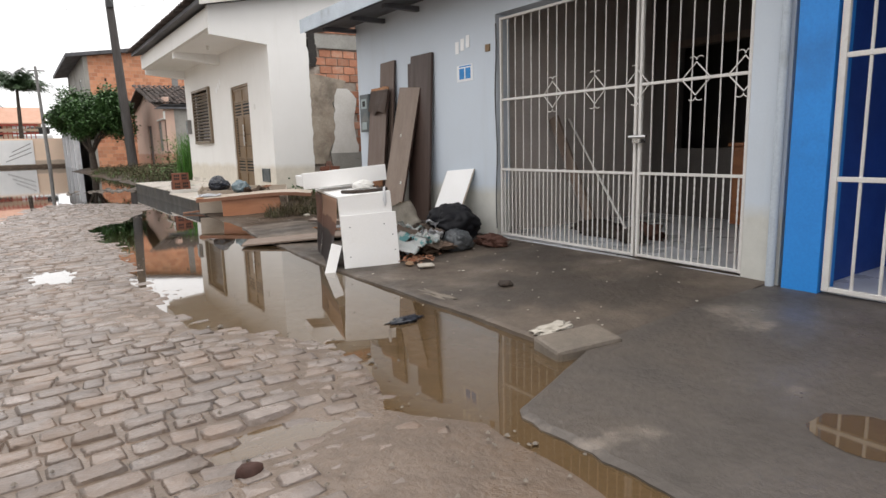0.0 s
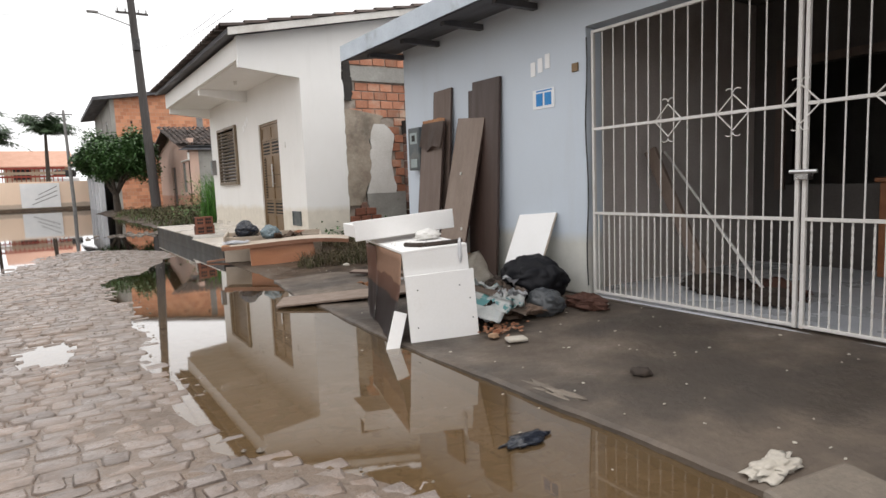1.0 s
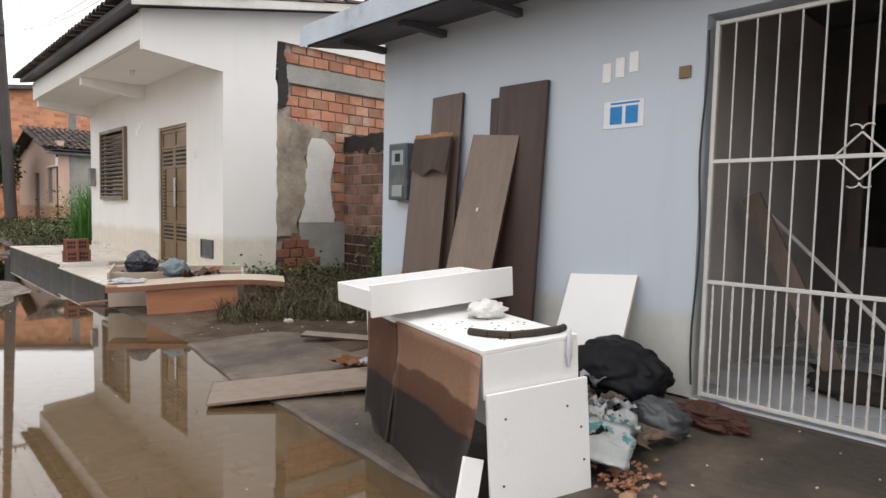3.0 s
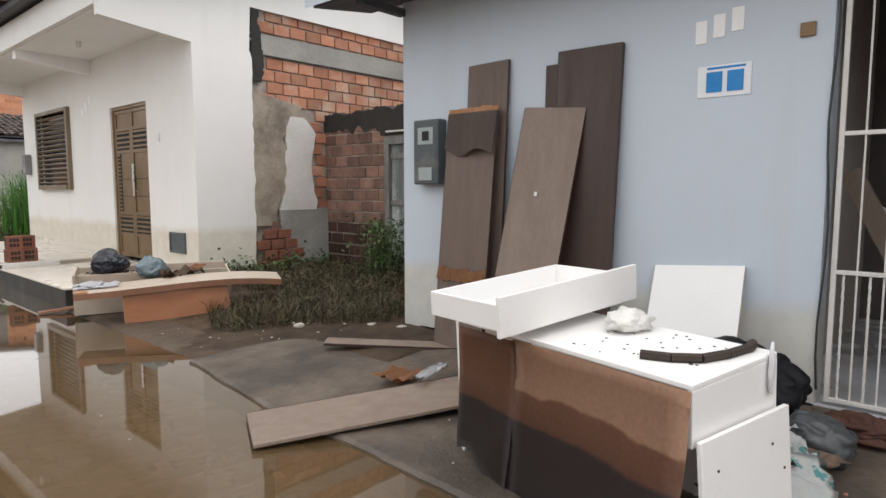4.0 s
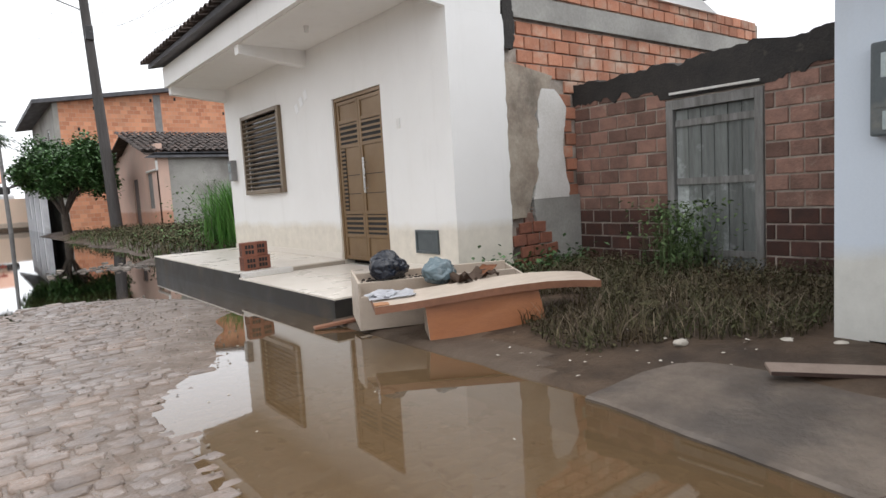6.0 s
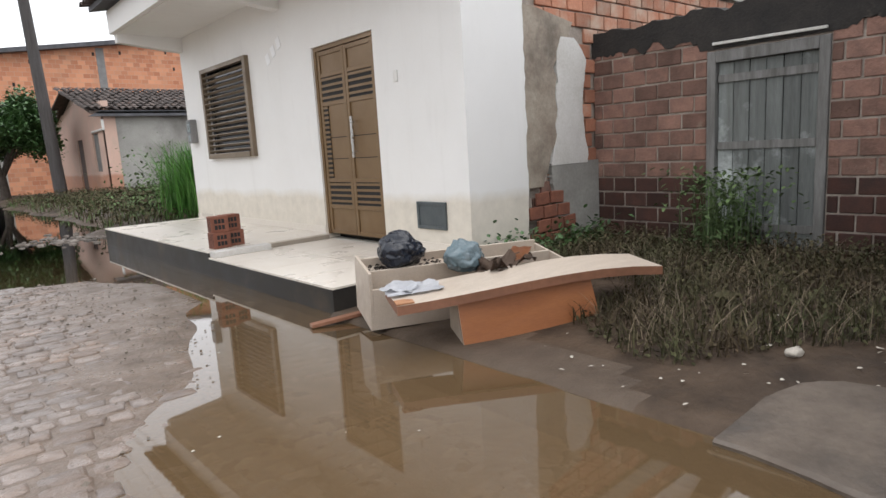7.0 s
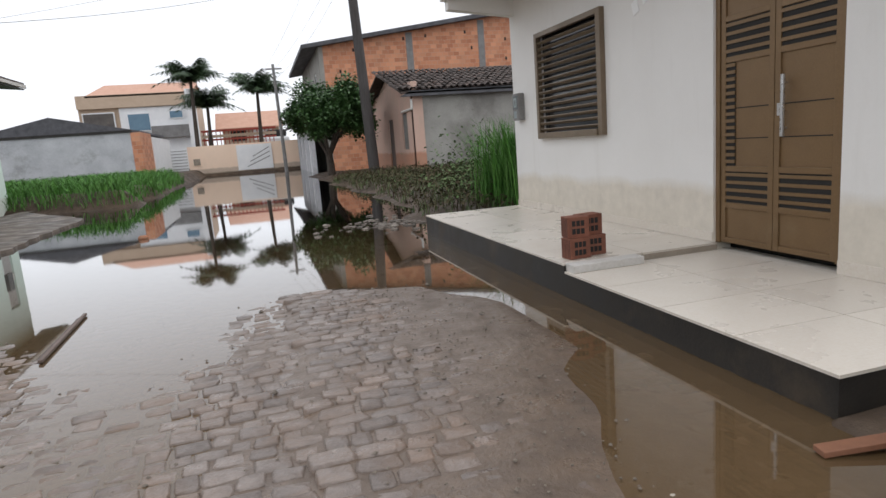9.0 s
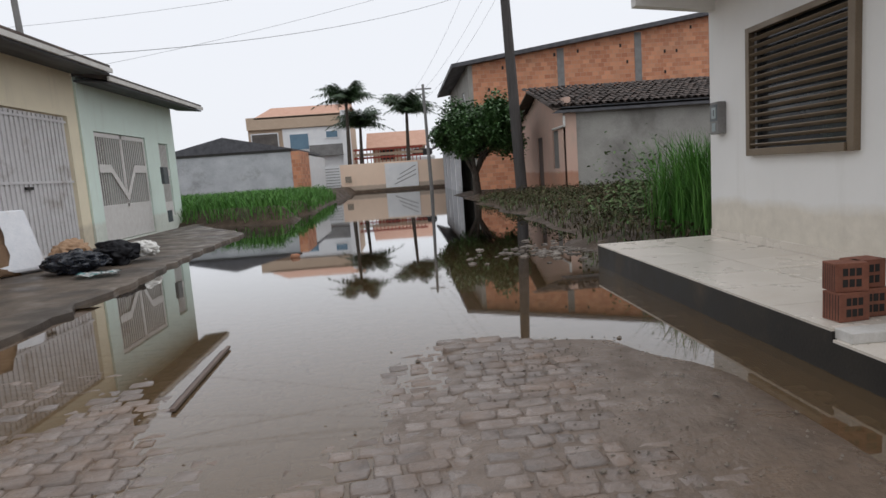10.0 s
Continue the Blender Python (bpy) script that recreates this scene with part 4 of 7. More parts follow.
part("caption_bar", boxed(4.161, 4.164, 6.54, 6.74, 1.884, 1.896), M_sticker_ink, sticker)
bm = boxed(4.155, 4.17, 6.22, 6.29, 1.99, 2.06, 0.004)
tile_sw = solo("wall_switch", bm, M_bronze, "small tarnished brass wall switch", "switch")

# ---- barred gate of the pale blue house ----
gate = thing("barred_gate", "white painted steel bar gate with twisted lower bars, closed", "gate")
GX = 4.20
DIAMONDS = (5.36, 4.86, 4.43, 3.92, 3.56)


def gate_leaf(y0, y1, seed):
    leaf = part("gate_frame", bmesh_frame(y0, y1), M_white_paint, gate)
    n = int(round((y1 - y0) / 0.113))
    step = (y1 - y0) / n
    for i in range(1, n):
        y = y0 + i * step
        part("upright", rod(bmesh.new(), (GX, y, 0.16), (GX, y, 2.27), 0.005), M_white_paint, leaf)
    for i in range(n):
        y = y0 + (i + 0.5) * step
        part("twisted_bar", twisted(y, 0.16, 0.80), M_white_paint, leaf)
    for yc in DIAMONDS:
        if not y0 - 0.02 < yc < y1:
            continue
        bm = bmesh.new()
        for a, b in (((0, 0.115), (0.115, 0)), ((0.115, 0), (0, -0.115)), ((0, -0.115), (-0.115, 0)), ((-0.115, 0), (0, 0.115))):
            rod(bm, (GX - 0.012, yc + a[0], 1.50 + a[1]), (GX - 0.012, yc + b[0], 1.50 + b[1]), 0.005, sides=6)
        for s in (-1, 1):
            for q in (-1, 1):
                for w in range(4):
                    a0, a1 = w * 0.6, (w + 1) * 0.6
                    rod(bm, (GX - 0.012, yc + q * (0.03 - 0.03 * math.cos(a0)), 1.50 + s * (0.13 + 0.025 * math.sin(a0))), (GX - 0.012, yc + q * (0.03 - 0.03 * math.cos(a1)), 1.50 + s * (0.13 + 0.025 * math.sin(a1))), 0.004, sides=5)
        part("diamond", bm, M_white_paint, leaf)


def bmesh_frame(y0, y1):
    bm = bmesh.new()
    for y in (y0 + 0.012, y1 - 0.012):
        box(bm, GX - 0.014, GX + 0.014, y - 0.012, y + 0.012, 0.135, 2.29, 0.003)
    for z in (0.14, 0.80, 1.49, 2.265):
        box(bm, GX - 0.013, GX + 0.013, y0 + 0.024, y1 - 0.024, z, z + 0.022, 0.003)
    return bm


def twisted(y, z0, z1):
    """A square bar with a spiral twist."""
    bm = bmesh.new()
    n, r = 22, 0.007
    rings = []
    for i in range(n + 1):
        k = i / n
        a = 5.5 * math.pi * k
        rings.append([bm.verts.new((GX + r * math.cos(a + q * math.pi / 2), y + r * math.sin(a + q * math.pi / 2), z0 + (z1 - z0) * k)) for q in range(4)])
    for a, b in zip(rings, rings[1:]):
        for q in range(4):
            bm.faces.new((a[q], a[(q + 1) % 4], b[(q + 1) % 4], b[q]))
    return bm


gate_leaf(3.51, 4.41, 0)
gate_leaf(4.43, 6.10, 0)
bm = bmesh.new()
box(bm, GX - 0.05, GX + 0.02, 4.36, 4.44, 1.05, 1.10, 0.004)
rod(bm, (GX - 0.06, 4.30, 1.10), (GX - 0.06, 4.46, 1.10), 0.012)
part("latch", bm, M_steel, gate, "steel slide latch")
bm = bmesh.new()
rings = [[bm.verts.new((4.16 + 0.006 * math.cos(a), 6.13 + 0.012 * math.sin(k) + 0.006 * math.sin(a), 0.2 + k * 0.17)) for a in (0, 1.05, 2.09, 3.14, 4.19, 5.24)] for k in range(13)]
for lo, hi in zip(rings, rings[1:]):
    for a in range(6):
        bm.faces.new((lo[a], lo[(a + 1) % 6], hi[(a + 1) % 6], hi[a]))
bm.faces.new(rings[0][::-1])
bm.faces.new(rings[-1])
solo("hose", bm, M_wire, "thin dark cable hanging beside the gate", "cable")

# inside the garage
desk = thing("wooden_sideboard", "brown varnished wooden sideboard in the dark garage", "sideboard", at=pose(6.5, 4.35, 0.118))
child("body", boxed(-0.3, 0.3, -0.55, 0.45, 0.06, 0.86, 0.01), M_cherry, desk)
child("top", boxed(-0.33, 0.33, -0.58, 0.48, 0.86, 0.90, 0.008), M_cherry, desk)
for k in range(2):
    child("door", boxed(-0.315, -0.3, -0.53 + k * 0.49, -0.07 + k * 0.49, 0.1, 0.82, 0.004), M_cherry, desk)
broom = thing("mop", "mop with a long white handle leaning on the wall", "mop")
part("handle", rod(bmesh.new(), (4.75, 4.92, 0.2), (5.35, 6.27, 1.32), 0.013), M_white_paint, broom)
part("mop_head", blob(bmesh.new(), (4.74, 4.90, 0.19), (0.10, 0.16, 0.07), 3, 0.5), M_cloth_dark, broom)
leanb = thing("plank", "narrow grey plank leaning on the garage wall", "plank")
part("board", boxed(-0.02, 0.02, -0.06, 0.06, 0, 1.35, 0.004, m=Matrix.Translation((5.0, 5.55, 0.13)) @ Matrix.Rotation(radians(-27), 4, 'X')), M_walnut_light, leanb)
solo("dark_rag", blob(bmesh.new(), (4.95, 5.45, 0.18), (0.16, 0.3, 0.10), 5, 0.6, flat=0.4), M_cloth_dark, "heaped dark wet rag on the tiled floor", "rag", smooth=True)
solo("brown_rag", blob(bmesh.new(), (5.1, 5.0, 0.17), (0.14, 0.2, 0.09), 6, 0.6, flat=0.4), M_cloth_red, "heaped rust-brown wet rag on the tiled floor", "rag", smooth=True)

# ---- royal blue house ----
blue2 = thing("royal_blue_house", "bright blue house front with a white grille", "house")
part("pilaster", boxed(4.13, 4.35, 2.98, 3.20, -0.2, 2.95), M_royal, blue2)
# Walls set back behind the grille are a darker blue than the front.
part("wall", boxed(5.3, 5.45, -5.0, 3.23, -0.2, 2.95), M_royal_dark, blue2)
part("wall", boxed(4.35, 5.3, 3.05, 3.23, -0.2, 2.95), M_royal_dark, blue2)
part("lintel", boxed(4.1, 4.35, -5.0, 2.97, 2.62, 2.95), M_royal, blue2)
part("wall", boxed(4.1, 4.35, -5.0, 0.2, -0.2, 2.62), M_royal, blue2)
part("floor", boxed(4.2, 5.3, 0.2, 3.05, -0.1, 0.11), M_grey_tile, blue2)
part("ceiling", boxed(4.35, 5.3, -5.0, 3.05, 2.80, 2.9), M_room_shade, blue2)
grille = thing("white_grille", "white painted steel grille in the blue house front", "gate")
for z in (0.12, 0.80, 1.52, 2.15, 2.58):
    part("rail", boxed(4.145, 4.175, 0.2, 2.924, z, z + 0.03, 0.003), M_white_paint, grille)
part("end_post", boxed(4.145, 4.175, 2.925, 2.965, 0.12, 2.61, 0.003), M_white_paint, grille)
for i in range(18):
    y = 2.80 - i * 0.15
    part("upright", rod(bmesh.new(), (4.16, y, 0.13), (4.16, y, 2.6), 0.010), M_white_paint, grille)
part("drain_pipe", rod(bmesh.new(), (4.13, 3.275, 0.05), (4.13, 3.275, 2.7), 0.028, sides=12), M_fascia, blue_house, "painted drain pipe")

# ---- boards leaning against the pale blue wall ----


def leaning(name, label, y, w, top_z, foot_x, mat, tilt=0.0, thick=0.022, wall=4.16, z0=0.09, extra=None):
    """A board whose foot stands foot_x out from the wall and whose top rests on it; tilt: sideways lean in degrees."""
    rise = math.sqrt(max(0.01, 1.0)) * (top_z - z0)
    length = math.hypot(rise, foot_x)
    m = Matrix.Translation((wall - foot_x, y, z0)) @ Matrix.Rotation(radians(tilt), 4, 'X') @ Matrix.Rotation(math.atan2(foot_x, rise), 4, 'Y')
    t = thing(name, label, "board")
    part("panel", boxed(-thick, 0, -w / 2, w / 2, 0, length, 0.003, m=m), mat, t)
    part("edge_band", boxed(-thick - 0.0005, 0.0005, -w / 2 - 0.0015, -w / 2, 0.004, length - 0.004, m=m), M_walnut_dark if mat is not M_white_mdf else M_beige_lam, t)
    part("edge_band", boxed(-thick - 0.0005, 0.0005, w / 2, w / 2 + 0.0015, 0.004, length - 0.004, m=m), M_walnut_dark if mat is not M_white_mdf else M_beige_lam, t)
    if extra:
        extra(t, m, w, length)
    return t


def cam_lock(t, m, w, length):
    for a, b in ((0.02, 0.66), (-0.14, 0.33)):
        bm = bmesh.new()
        box(bm, -0.035, -0.022, a - 0.01, a + 0.01, length * b - 0.015, length * b + 0.015, 0.003, m=m)
        part("cam_fitting", bm, M_pvc, t, "white plastic fitting")


def torn_top(t, m, w, length):
    bm = bmesh.new()
    for i in range(9):
        y = -w / 2 + w * (i + 0.5) / 9
        hgt = 0.05 + 0.05 * abs(noise.noise(Vector((i * 1.3, 2, 0))))
        box(bm, -0.018, -0.004, y - w / 18, y + w / 18, length - 0.01, length + hgt * 0.6, m=m)
    part("torn_edge", bm, M_raw_chip, t, "torn raw chipboard edge")
    bm = bmesh.new()
    grid = []
    for i in range(17):
        u = i / 16
        y = -w / 2 + w * u
        col = []
        for k in range(7):
            v = k / 6
            lo = length - 0.31 + 0.03 * math.sin(u * 7) + 0.04 * u
            col.append(bm.verts.new(m @ Vector((-0.026 - (0.03 + 0.025 * math.sin(u * 6)) * (1 - v) ** 1.5, y, lo + (length - lo) * v))))
        grid.append(col)
    for i in range(16):
        for k in range(6):
            bm.faces.new((grid[i][k], grid[i + 1][k], grid[i + 1][k + 1], grid[i][k + 1]))
    bmesh.ops.solidify(bm, geom=bm.faces[:], thickness=0.004)
    part("peeling_veneer", bm, M_walnut, t, "flap of peeling veneer")
    bm = bmesh.new()
    up, dn = [], []
    for i in range(25):
        y = -w / 2 + w * i / 24
        up.append(bm.verts.new(m @ Vector((-0.028 - 0.008 * abs(math.sin(i * 1.7)), y, 0.57 + 0.045 * noise.noise(Vector((i * 0.45, 5, 0)))))))
        dn.append(bm.verts.new(m @ Vector((-0.03 - 0.012 * abs(math.sin(i * 1.1)), y, 0.48 + 0.035 * noise.noise(Vector((i * 0.5, 0, 0)))))))
    for i in range(24):
        bm.faces.new((dn[i], dn[i + 1], up[i + 1], up[i]))
    bmesh.ops.solidify(bm, geom=bm.faces[:], thickness=-0.006)
    part("torn_patch", bm, M_raw_chip, t, "torn raw chipboard patch")


leaning("wardrobe_panel", "tall dark brown wardrobe panel leaning on the blue wall", 7.466, 0.44, 2.11, 0.10, M_walnut_dark, 0.5, 0.03)
leaning("wardrobe_panel", "tall dark brown wardrobe panel half hidden behind another", 7.58, 0.38, 2.04, 0.05, M_walnut_dark, 0, 0.02, wall=4.168)
leaning("wardrobe_panel", "brown chipboard panel leaning behind two others", 8.21, 0.35, 2.12, 0.16, M_walnut, -1)
leaning("wardrobe_panel", "brown chipboard panel leaning crookedly with plastic fittings", 7.82, 0.46, 1.76, 0.29, M_walnut_light, 4.8, extra=cam_lock, wall=4.13)
leaning("wardrobe_panel", "brown chipboard panel with a torn top and peeling veneer", 8.31, 0.44, 1.77, 0.17, M_walnut, 0, extra=torn_top, wall=4.06)
leaning("white_laminate_board", "clean white laminate panel leaning on the blue wall", 6.69, 0.50, 0.79, 0.36, M_white_mdf, -4, 0.018, z0=0.075)

# ---- the wrecked white dresser ----
dresser = thing("dresser", "wrecked white chest of drawers with swollen brown side panels", "dresser", at=pose(2.41, 6.13, 0.02, 0, -3.5, -14))
W, L, H = 0.48, 1.20, 0.635
child("top", boxed(0, W, 0, L, H - 0.02, H, 0.004), M_white_mdf, dresser)
child("end_rail", boxed(0.0, W, 0.0, 0.018, H - 0.20, H - 0.02, 0.003), M_white_mdf, dresser)
child("end_panel", boxed(0.0, 0.018, L - 0.03, L - 0.01, -0.02, H - 0.02, 0.003), M_white_mdf, dresser)
child("back_panel", boxed(W - 0.018, W, 0.02, L, 0.0, H - 0.02, 0.003), M_white_mdf, dresser)
m = Matrix.Translation((0.015, -0.045, 0.0)) @ Matrix.Rotation(radians(1.5), 4, 'Y') @ Matrix.Rotation(radians(-4), 4, 'X')
child("loose_panel", boxed(-0.03, 0.475, -0.018, 0, -0.02, 0.465, 0.003, m=m), M_white_mdf, dresser, "loose white panel leaning on the end")
m2 = Matrix.Translation((-0.175, -0.02, 0.03)) @ Matrix.Rotation(radians(-14), 4, 'X') @ Matrix.Rotation(radians(22), 4, 'Y')
child("loose_rail", boxed(0.0, 0.09, -0.03, -0.012, -0.07, 0.22, 0.003, m=m2), M_white_mdf, dresser, "narrow white rail with a torn foot")


def swollen(y0, y1, z0, z1, out, seed, x0=-0.004):
    """A wet hardboard panel bellying out at its foot."""
    bm = bmesh.new()
    n, k = 10, 12
    g = []
    for i in range(n + 1):
        row = []
        for j in range(k + 1):
            u, v = i / n, j / k
            o = out * (1 - v) ** 1.6 * (0.5 + 0.5 * (1 - u)) + 0.012 * noise.noise(Vector((u * 3, v * 3, seed)))
            zz = z0 + (z1 - z0) * v + 0.05 * (1 - v) * math.sin(u * 5 + seed)
            row.append(bm.verts.new((x0 - o, y0 + (y1 - y0) * u, zz)))
        g.append(row)
    for i in range(n):
        for j in range(k):
            bm.faces.new((g[i][j], g[i + 1][j], g[i + 1][j + 1], g[i][j + 1]))
    bmesh.ops.solidify(bm, geom=bm.faces[:], thickness=0.008)
    return bm


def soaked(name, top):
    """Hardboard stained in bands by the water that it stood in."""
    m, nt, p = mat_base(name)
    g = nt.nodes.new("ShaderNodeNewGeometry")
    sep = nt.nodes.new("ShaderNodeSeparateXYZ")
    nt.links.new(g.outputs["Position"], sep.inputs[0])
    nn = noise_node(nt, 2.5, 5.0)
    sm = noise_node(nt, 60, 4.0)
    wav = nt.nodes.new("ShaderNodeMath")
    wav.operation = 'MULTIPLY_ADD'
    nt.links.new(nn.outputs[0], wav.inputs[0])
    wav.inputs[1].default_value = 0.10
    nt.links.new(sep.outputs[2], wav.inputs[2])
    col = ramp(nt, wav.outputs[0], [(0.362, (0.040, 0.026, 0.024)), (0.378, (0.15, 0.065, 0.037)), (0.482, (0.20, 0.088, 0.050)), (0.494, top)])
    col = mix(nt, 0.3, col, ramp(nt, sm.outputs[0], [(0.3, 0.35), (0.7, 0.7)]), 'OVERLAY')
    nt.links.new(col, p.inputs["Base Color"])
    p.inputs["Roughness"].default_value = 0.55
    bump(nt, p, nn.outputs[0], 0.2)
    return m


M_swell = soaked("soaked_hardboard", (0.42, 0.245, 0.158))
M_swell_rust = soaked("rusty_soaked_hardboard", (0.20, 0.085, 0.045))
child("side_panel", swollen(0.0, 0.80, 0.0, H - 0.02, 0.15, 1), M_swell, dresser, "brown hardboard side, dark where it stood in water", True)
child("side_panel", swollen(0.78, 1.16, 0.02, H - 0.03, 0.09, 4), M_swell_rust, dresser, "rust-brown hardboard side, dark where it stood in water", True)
for k in ((0.05, 0.36, 0), (0.44, 0.12, 0), (0.36, 0.36, 0), (0.03, 0.10, 0), (0.43, 0.26, 0)):
    child("screw_hole", rod(bmesh.new(), m @ Vector((k[0], -0.018, k[1])), m @ Vector((k[0], -0.0205, k[1])), 0.005, sides=8), M_dark, dresser)
# things on the dresser
on = lambda a, b, z=0.0: dresser.matrix_world @ Vector((a, b, H + z))
drawer = thing("drawer", "white empty drawer lying on the dresser top", "drawer", at=pose(2.37, 6.83, 0.685, 0, -4, -10))
child("front", boxed(-0.02, 0.82, -0.018, 0.0, 0.0, 0.155, 0.003), M_white_mdf, drawer)
child("back", boxed(0.0, 0.78, 0.40, 0.415, 0.02, 0.12, 0.003), M_white_mdf, drawer)
child("side", boxed(-0.0, 0.015, 0.0, 0.40, 0.02, 0.12, 0.003), M_white_mdf, drawer)
child("side", boxed(0.765, 0.78, 0.0, 0.40, 0.02, 0.12, 0.003), M_white_mdf, drawer)
child("bottom", boxed(0.015, 0.765, 0.0, 0.40, 0.025, 0.031), M_white_mdf, drawer)
solo("blue_packet", blob(bmesh.new(), drawer.matrix_world @ Vector((0.22, 0.16, 0.05)), (0.10, 0.05, 0.022), 4, 0.4), M_blue_item, "crumpled bright blue plastic packet in the drawer", "packet", smooth=True)
solo("crumpled_bag", blob(bmesh.new(), on(0.36, 0.52, 0.035), (0.10, 0.085, 0.045), 8, 0.3, 4, 2.4, flat=0.3), M_pvc, "crumpled translucent plastic bag on the dresser", "plastic bag", smooth=True)
strip = thing("wet_rag", "soaked dark brown strip along the dresser's end", "rag")
bm = bmesh.new()
pts = [on(*q, 0.014) for q in ((0.10, 0.26), (0.14, 0.17), (0.20, 0.10), (0.30, 0.07), (0.42, 0.06), (0.47, 0.08))]
for a, b in zip(pts, pts[1:]):
    rod(bm, a, b, 0.017, sides=7)
part("strip", bm, M_cloth_dark, strip)
solo("paper_scrap", blob(bmesh.new(), on(0.42, -0.012, -0.045), (0.016, 0.010, 0.085), 9, 0.4), M_paper, "white scrap of wet paper hanging over the edge", "paper", smooth=True)
bm = bmesh.new()
rg = random.Random(3)
for i in range(40):
    blob(bm, on(rg.uniform(0.05, 0.44), rg.uniform(0.08, 0.6), 0.001), (rg.uniform(0.003, 0.009), rg.uniform(0.003, 0.009), 0.002), i, 0.5, 1)
solo("dirt_crumbs", bm, M_cloth_dark, "crumbs of dark mud on the dresser top", "dirt", kind="stuff")

# ---- heap beside the dresser ----
solo("black_bag", bag(bmesh.new(), (3.80, 6.40, 0.27), (0.24, 0.30, 0.21), 11, 0.16, 0.05), M_black_plastic, "full black plastic bag on the rubbish heap", "rubbish bag", smooth=True)
solo("black_bag", bag(bmesh.new(), (3.62, 6.62, 0.17), (0.18, 0.16, 0.13), 12, 0.4, 0.2), M_cloth_dark, "dark muddy bundle of clothes", "bundle", smooth=True)
solo("grey_bag", bag(bmesh.new(), (3.57, 6.02, 0.15), (0.14, 0.15, 0.115), 13, 0.16, 0.06), M_grey_bag, "grey plastic bag on the pavement", "rubbish bag", smooth=True)
solo("brown_rag", bag(bmesh.new(), (3.90, 5.90, 0.125), (0.13, 0.21, 0.075), 14, 0.42, 0.12), M_cloth_red, "rust-brown wet rag against the gate", "rag", smooth=True)


def sheet(name, label, category, c, size, mat, seed, rot=0, tilt=(0, 0), curl=0.02):
    """A limp sheet of paper, card or cloth."""
    bm = bmesh.new()
    n = 9
    g = []
    mm = pose(*c, tilt[0], tilt[1], rot)
    for i in range(n):
        row = []
        for j in range(n):
            u, v = i / (n - 1) - 0.5, j / (n - 1) - 0.5
            e = 1 + 0.12 * noise.noise(Vector((u * 5, v * 5, seed)))
            row.append(bm.verts.new(mm @ Vector((u * size[0] * e, v * size[1] * e, curl * noise.noise(Vector((u * 4, v * 4, seed + 7)))))))
        g.append(row)
    for i in range(n - 1):
        for j in range(n - 1):
            bm.faces.new((g[i][j], g[i + 1][j], g[i + 1][j + 1], g[i][j + 1]))
    bmesh.ops.solidify(bm, geom=bm.faces[:], thickness=0.003)
    return solo(name, bm, mat, label, category, smooth=True)


sheet("magazine", "wet printed magazine in blue and white", "magazine", (2.99, 6.02, 0.20), (0.26, 0.34), M_print, 1, 20, (14, -24), 0.06)
sheet("magazine", "wet crumpled leaflet with green print", "magazine", (3.30, 6.45, 0.27), (0.26, 0.2), M_print, 2, -30, (-10, 14), 0.06)
sheet("paper_sheet", "crumpled white wet paper", "paper", (3.42, 6.18, 0.22), (0.2, 0.14), M_paper, 3, 60, (20, 20), 0.06)
sheet("cardboard", "soggy brown cardboard sheet on the heap", "cardboard", (3.20, 6.14, 0.21), (0.50, 0.24), M_walnut_light, 4, -48, (8, 20), 0.03)
sheet("cardboard", "piece of brown cardboard leaning on the wall", "cardboard", (3.62, 7.02, 0.30), (0.24, 0.36), M_card, 5, 30, (62, 20), 0.03)
sheet("cardboard", "torn pale cardboard behind the dresser", "cardboard", (3.45, 6.8, 0.34), (0.26, 0.3), M_foam, 6, -10, (60, -15), 0.05)
rs = random.Random(8)
for lab, mt, nn in (("crumpled printed leaflet on the rubbish heap", M_print, 5), ("scrap of wet brown cardboard on the heap", M_walnut_light, 5), ("limp white plastic scrap on the heap", M_paper, 5), ("scrap of dark muddy cloth on the heap", M_cloth_dark, 3)):
    for i in range(nn):
        k = rs.random()
        sheet("scrap", lab, "scrap", (3.02 + 0.50 * k + rs.gauss(0, 0.05), 5.98 + 0.42 * k + rs.gauss(0, 0.08), 0.13 + 0.12 * k + rs.uniform(-0.02, 0.04)), (rs.uniform(0.10, 0.24), rs.uniform(0.08, 0.17)), mt, rs.uniform(1, 60), rs.uniform(0, 180), (rs.uniform(-28, 28), rs.uniform(-28, 10)), 0.07)
bm = bmesh.new()
rg = random.Random(11)
for i in range(90):
    x, y = rg.gauss(2.98, 0.08), rg.gauss(5.86, 0.07)
    blob(bm, (x, y, 0.055 + rg.uniform(0, 0.03)), (rg.uniform(0.006, 0.02), rg.uniform(0.005, 0.014), rg.uniform(0.003, 0.008)), i, 0.9, 2)
solo("food_scraps", bm, M_orange_mix, "scatter of orange and brown scraps", "scraps", kind="stuff")
solo("soap_bar", blob(bmesh.new(), (2.86, 5.77, 0.055), (0.04, 0.03, 0.018), 3, 0.5, 3), M_card, "pinkish wet lump beside the scraps", "scrap", smooth=True)
bm = bmesh.new()
for i in range(34):
    blob(bm, (rg.gauss(3.3, 0.18), rg.gauss(6.25, 0.2), 0.07 + rg.uniform(0, 0.06)), (rg.uniform(0.04, 0.09), rg.uniform(0.04, 0.09), rg.uniform(0.015, 0.035)), i + 50, 0.8, 3)
solo("rubbish_heap", bm, M_cloth_brown, "low heap of muddy cloth and scraps", "rubbish", kind="stuff", smooth=True)
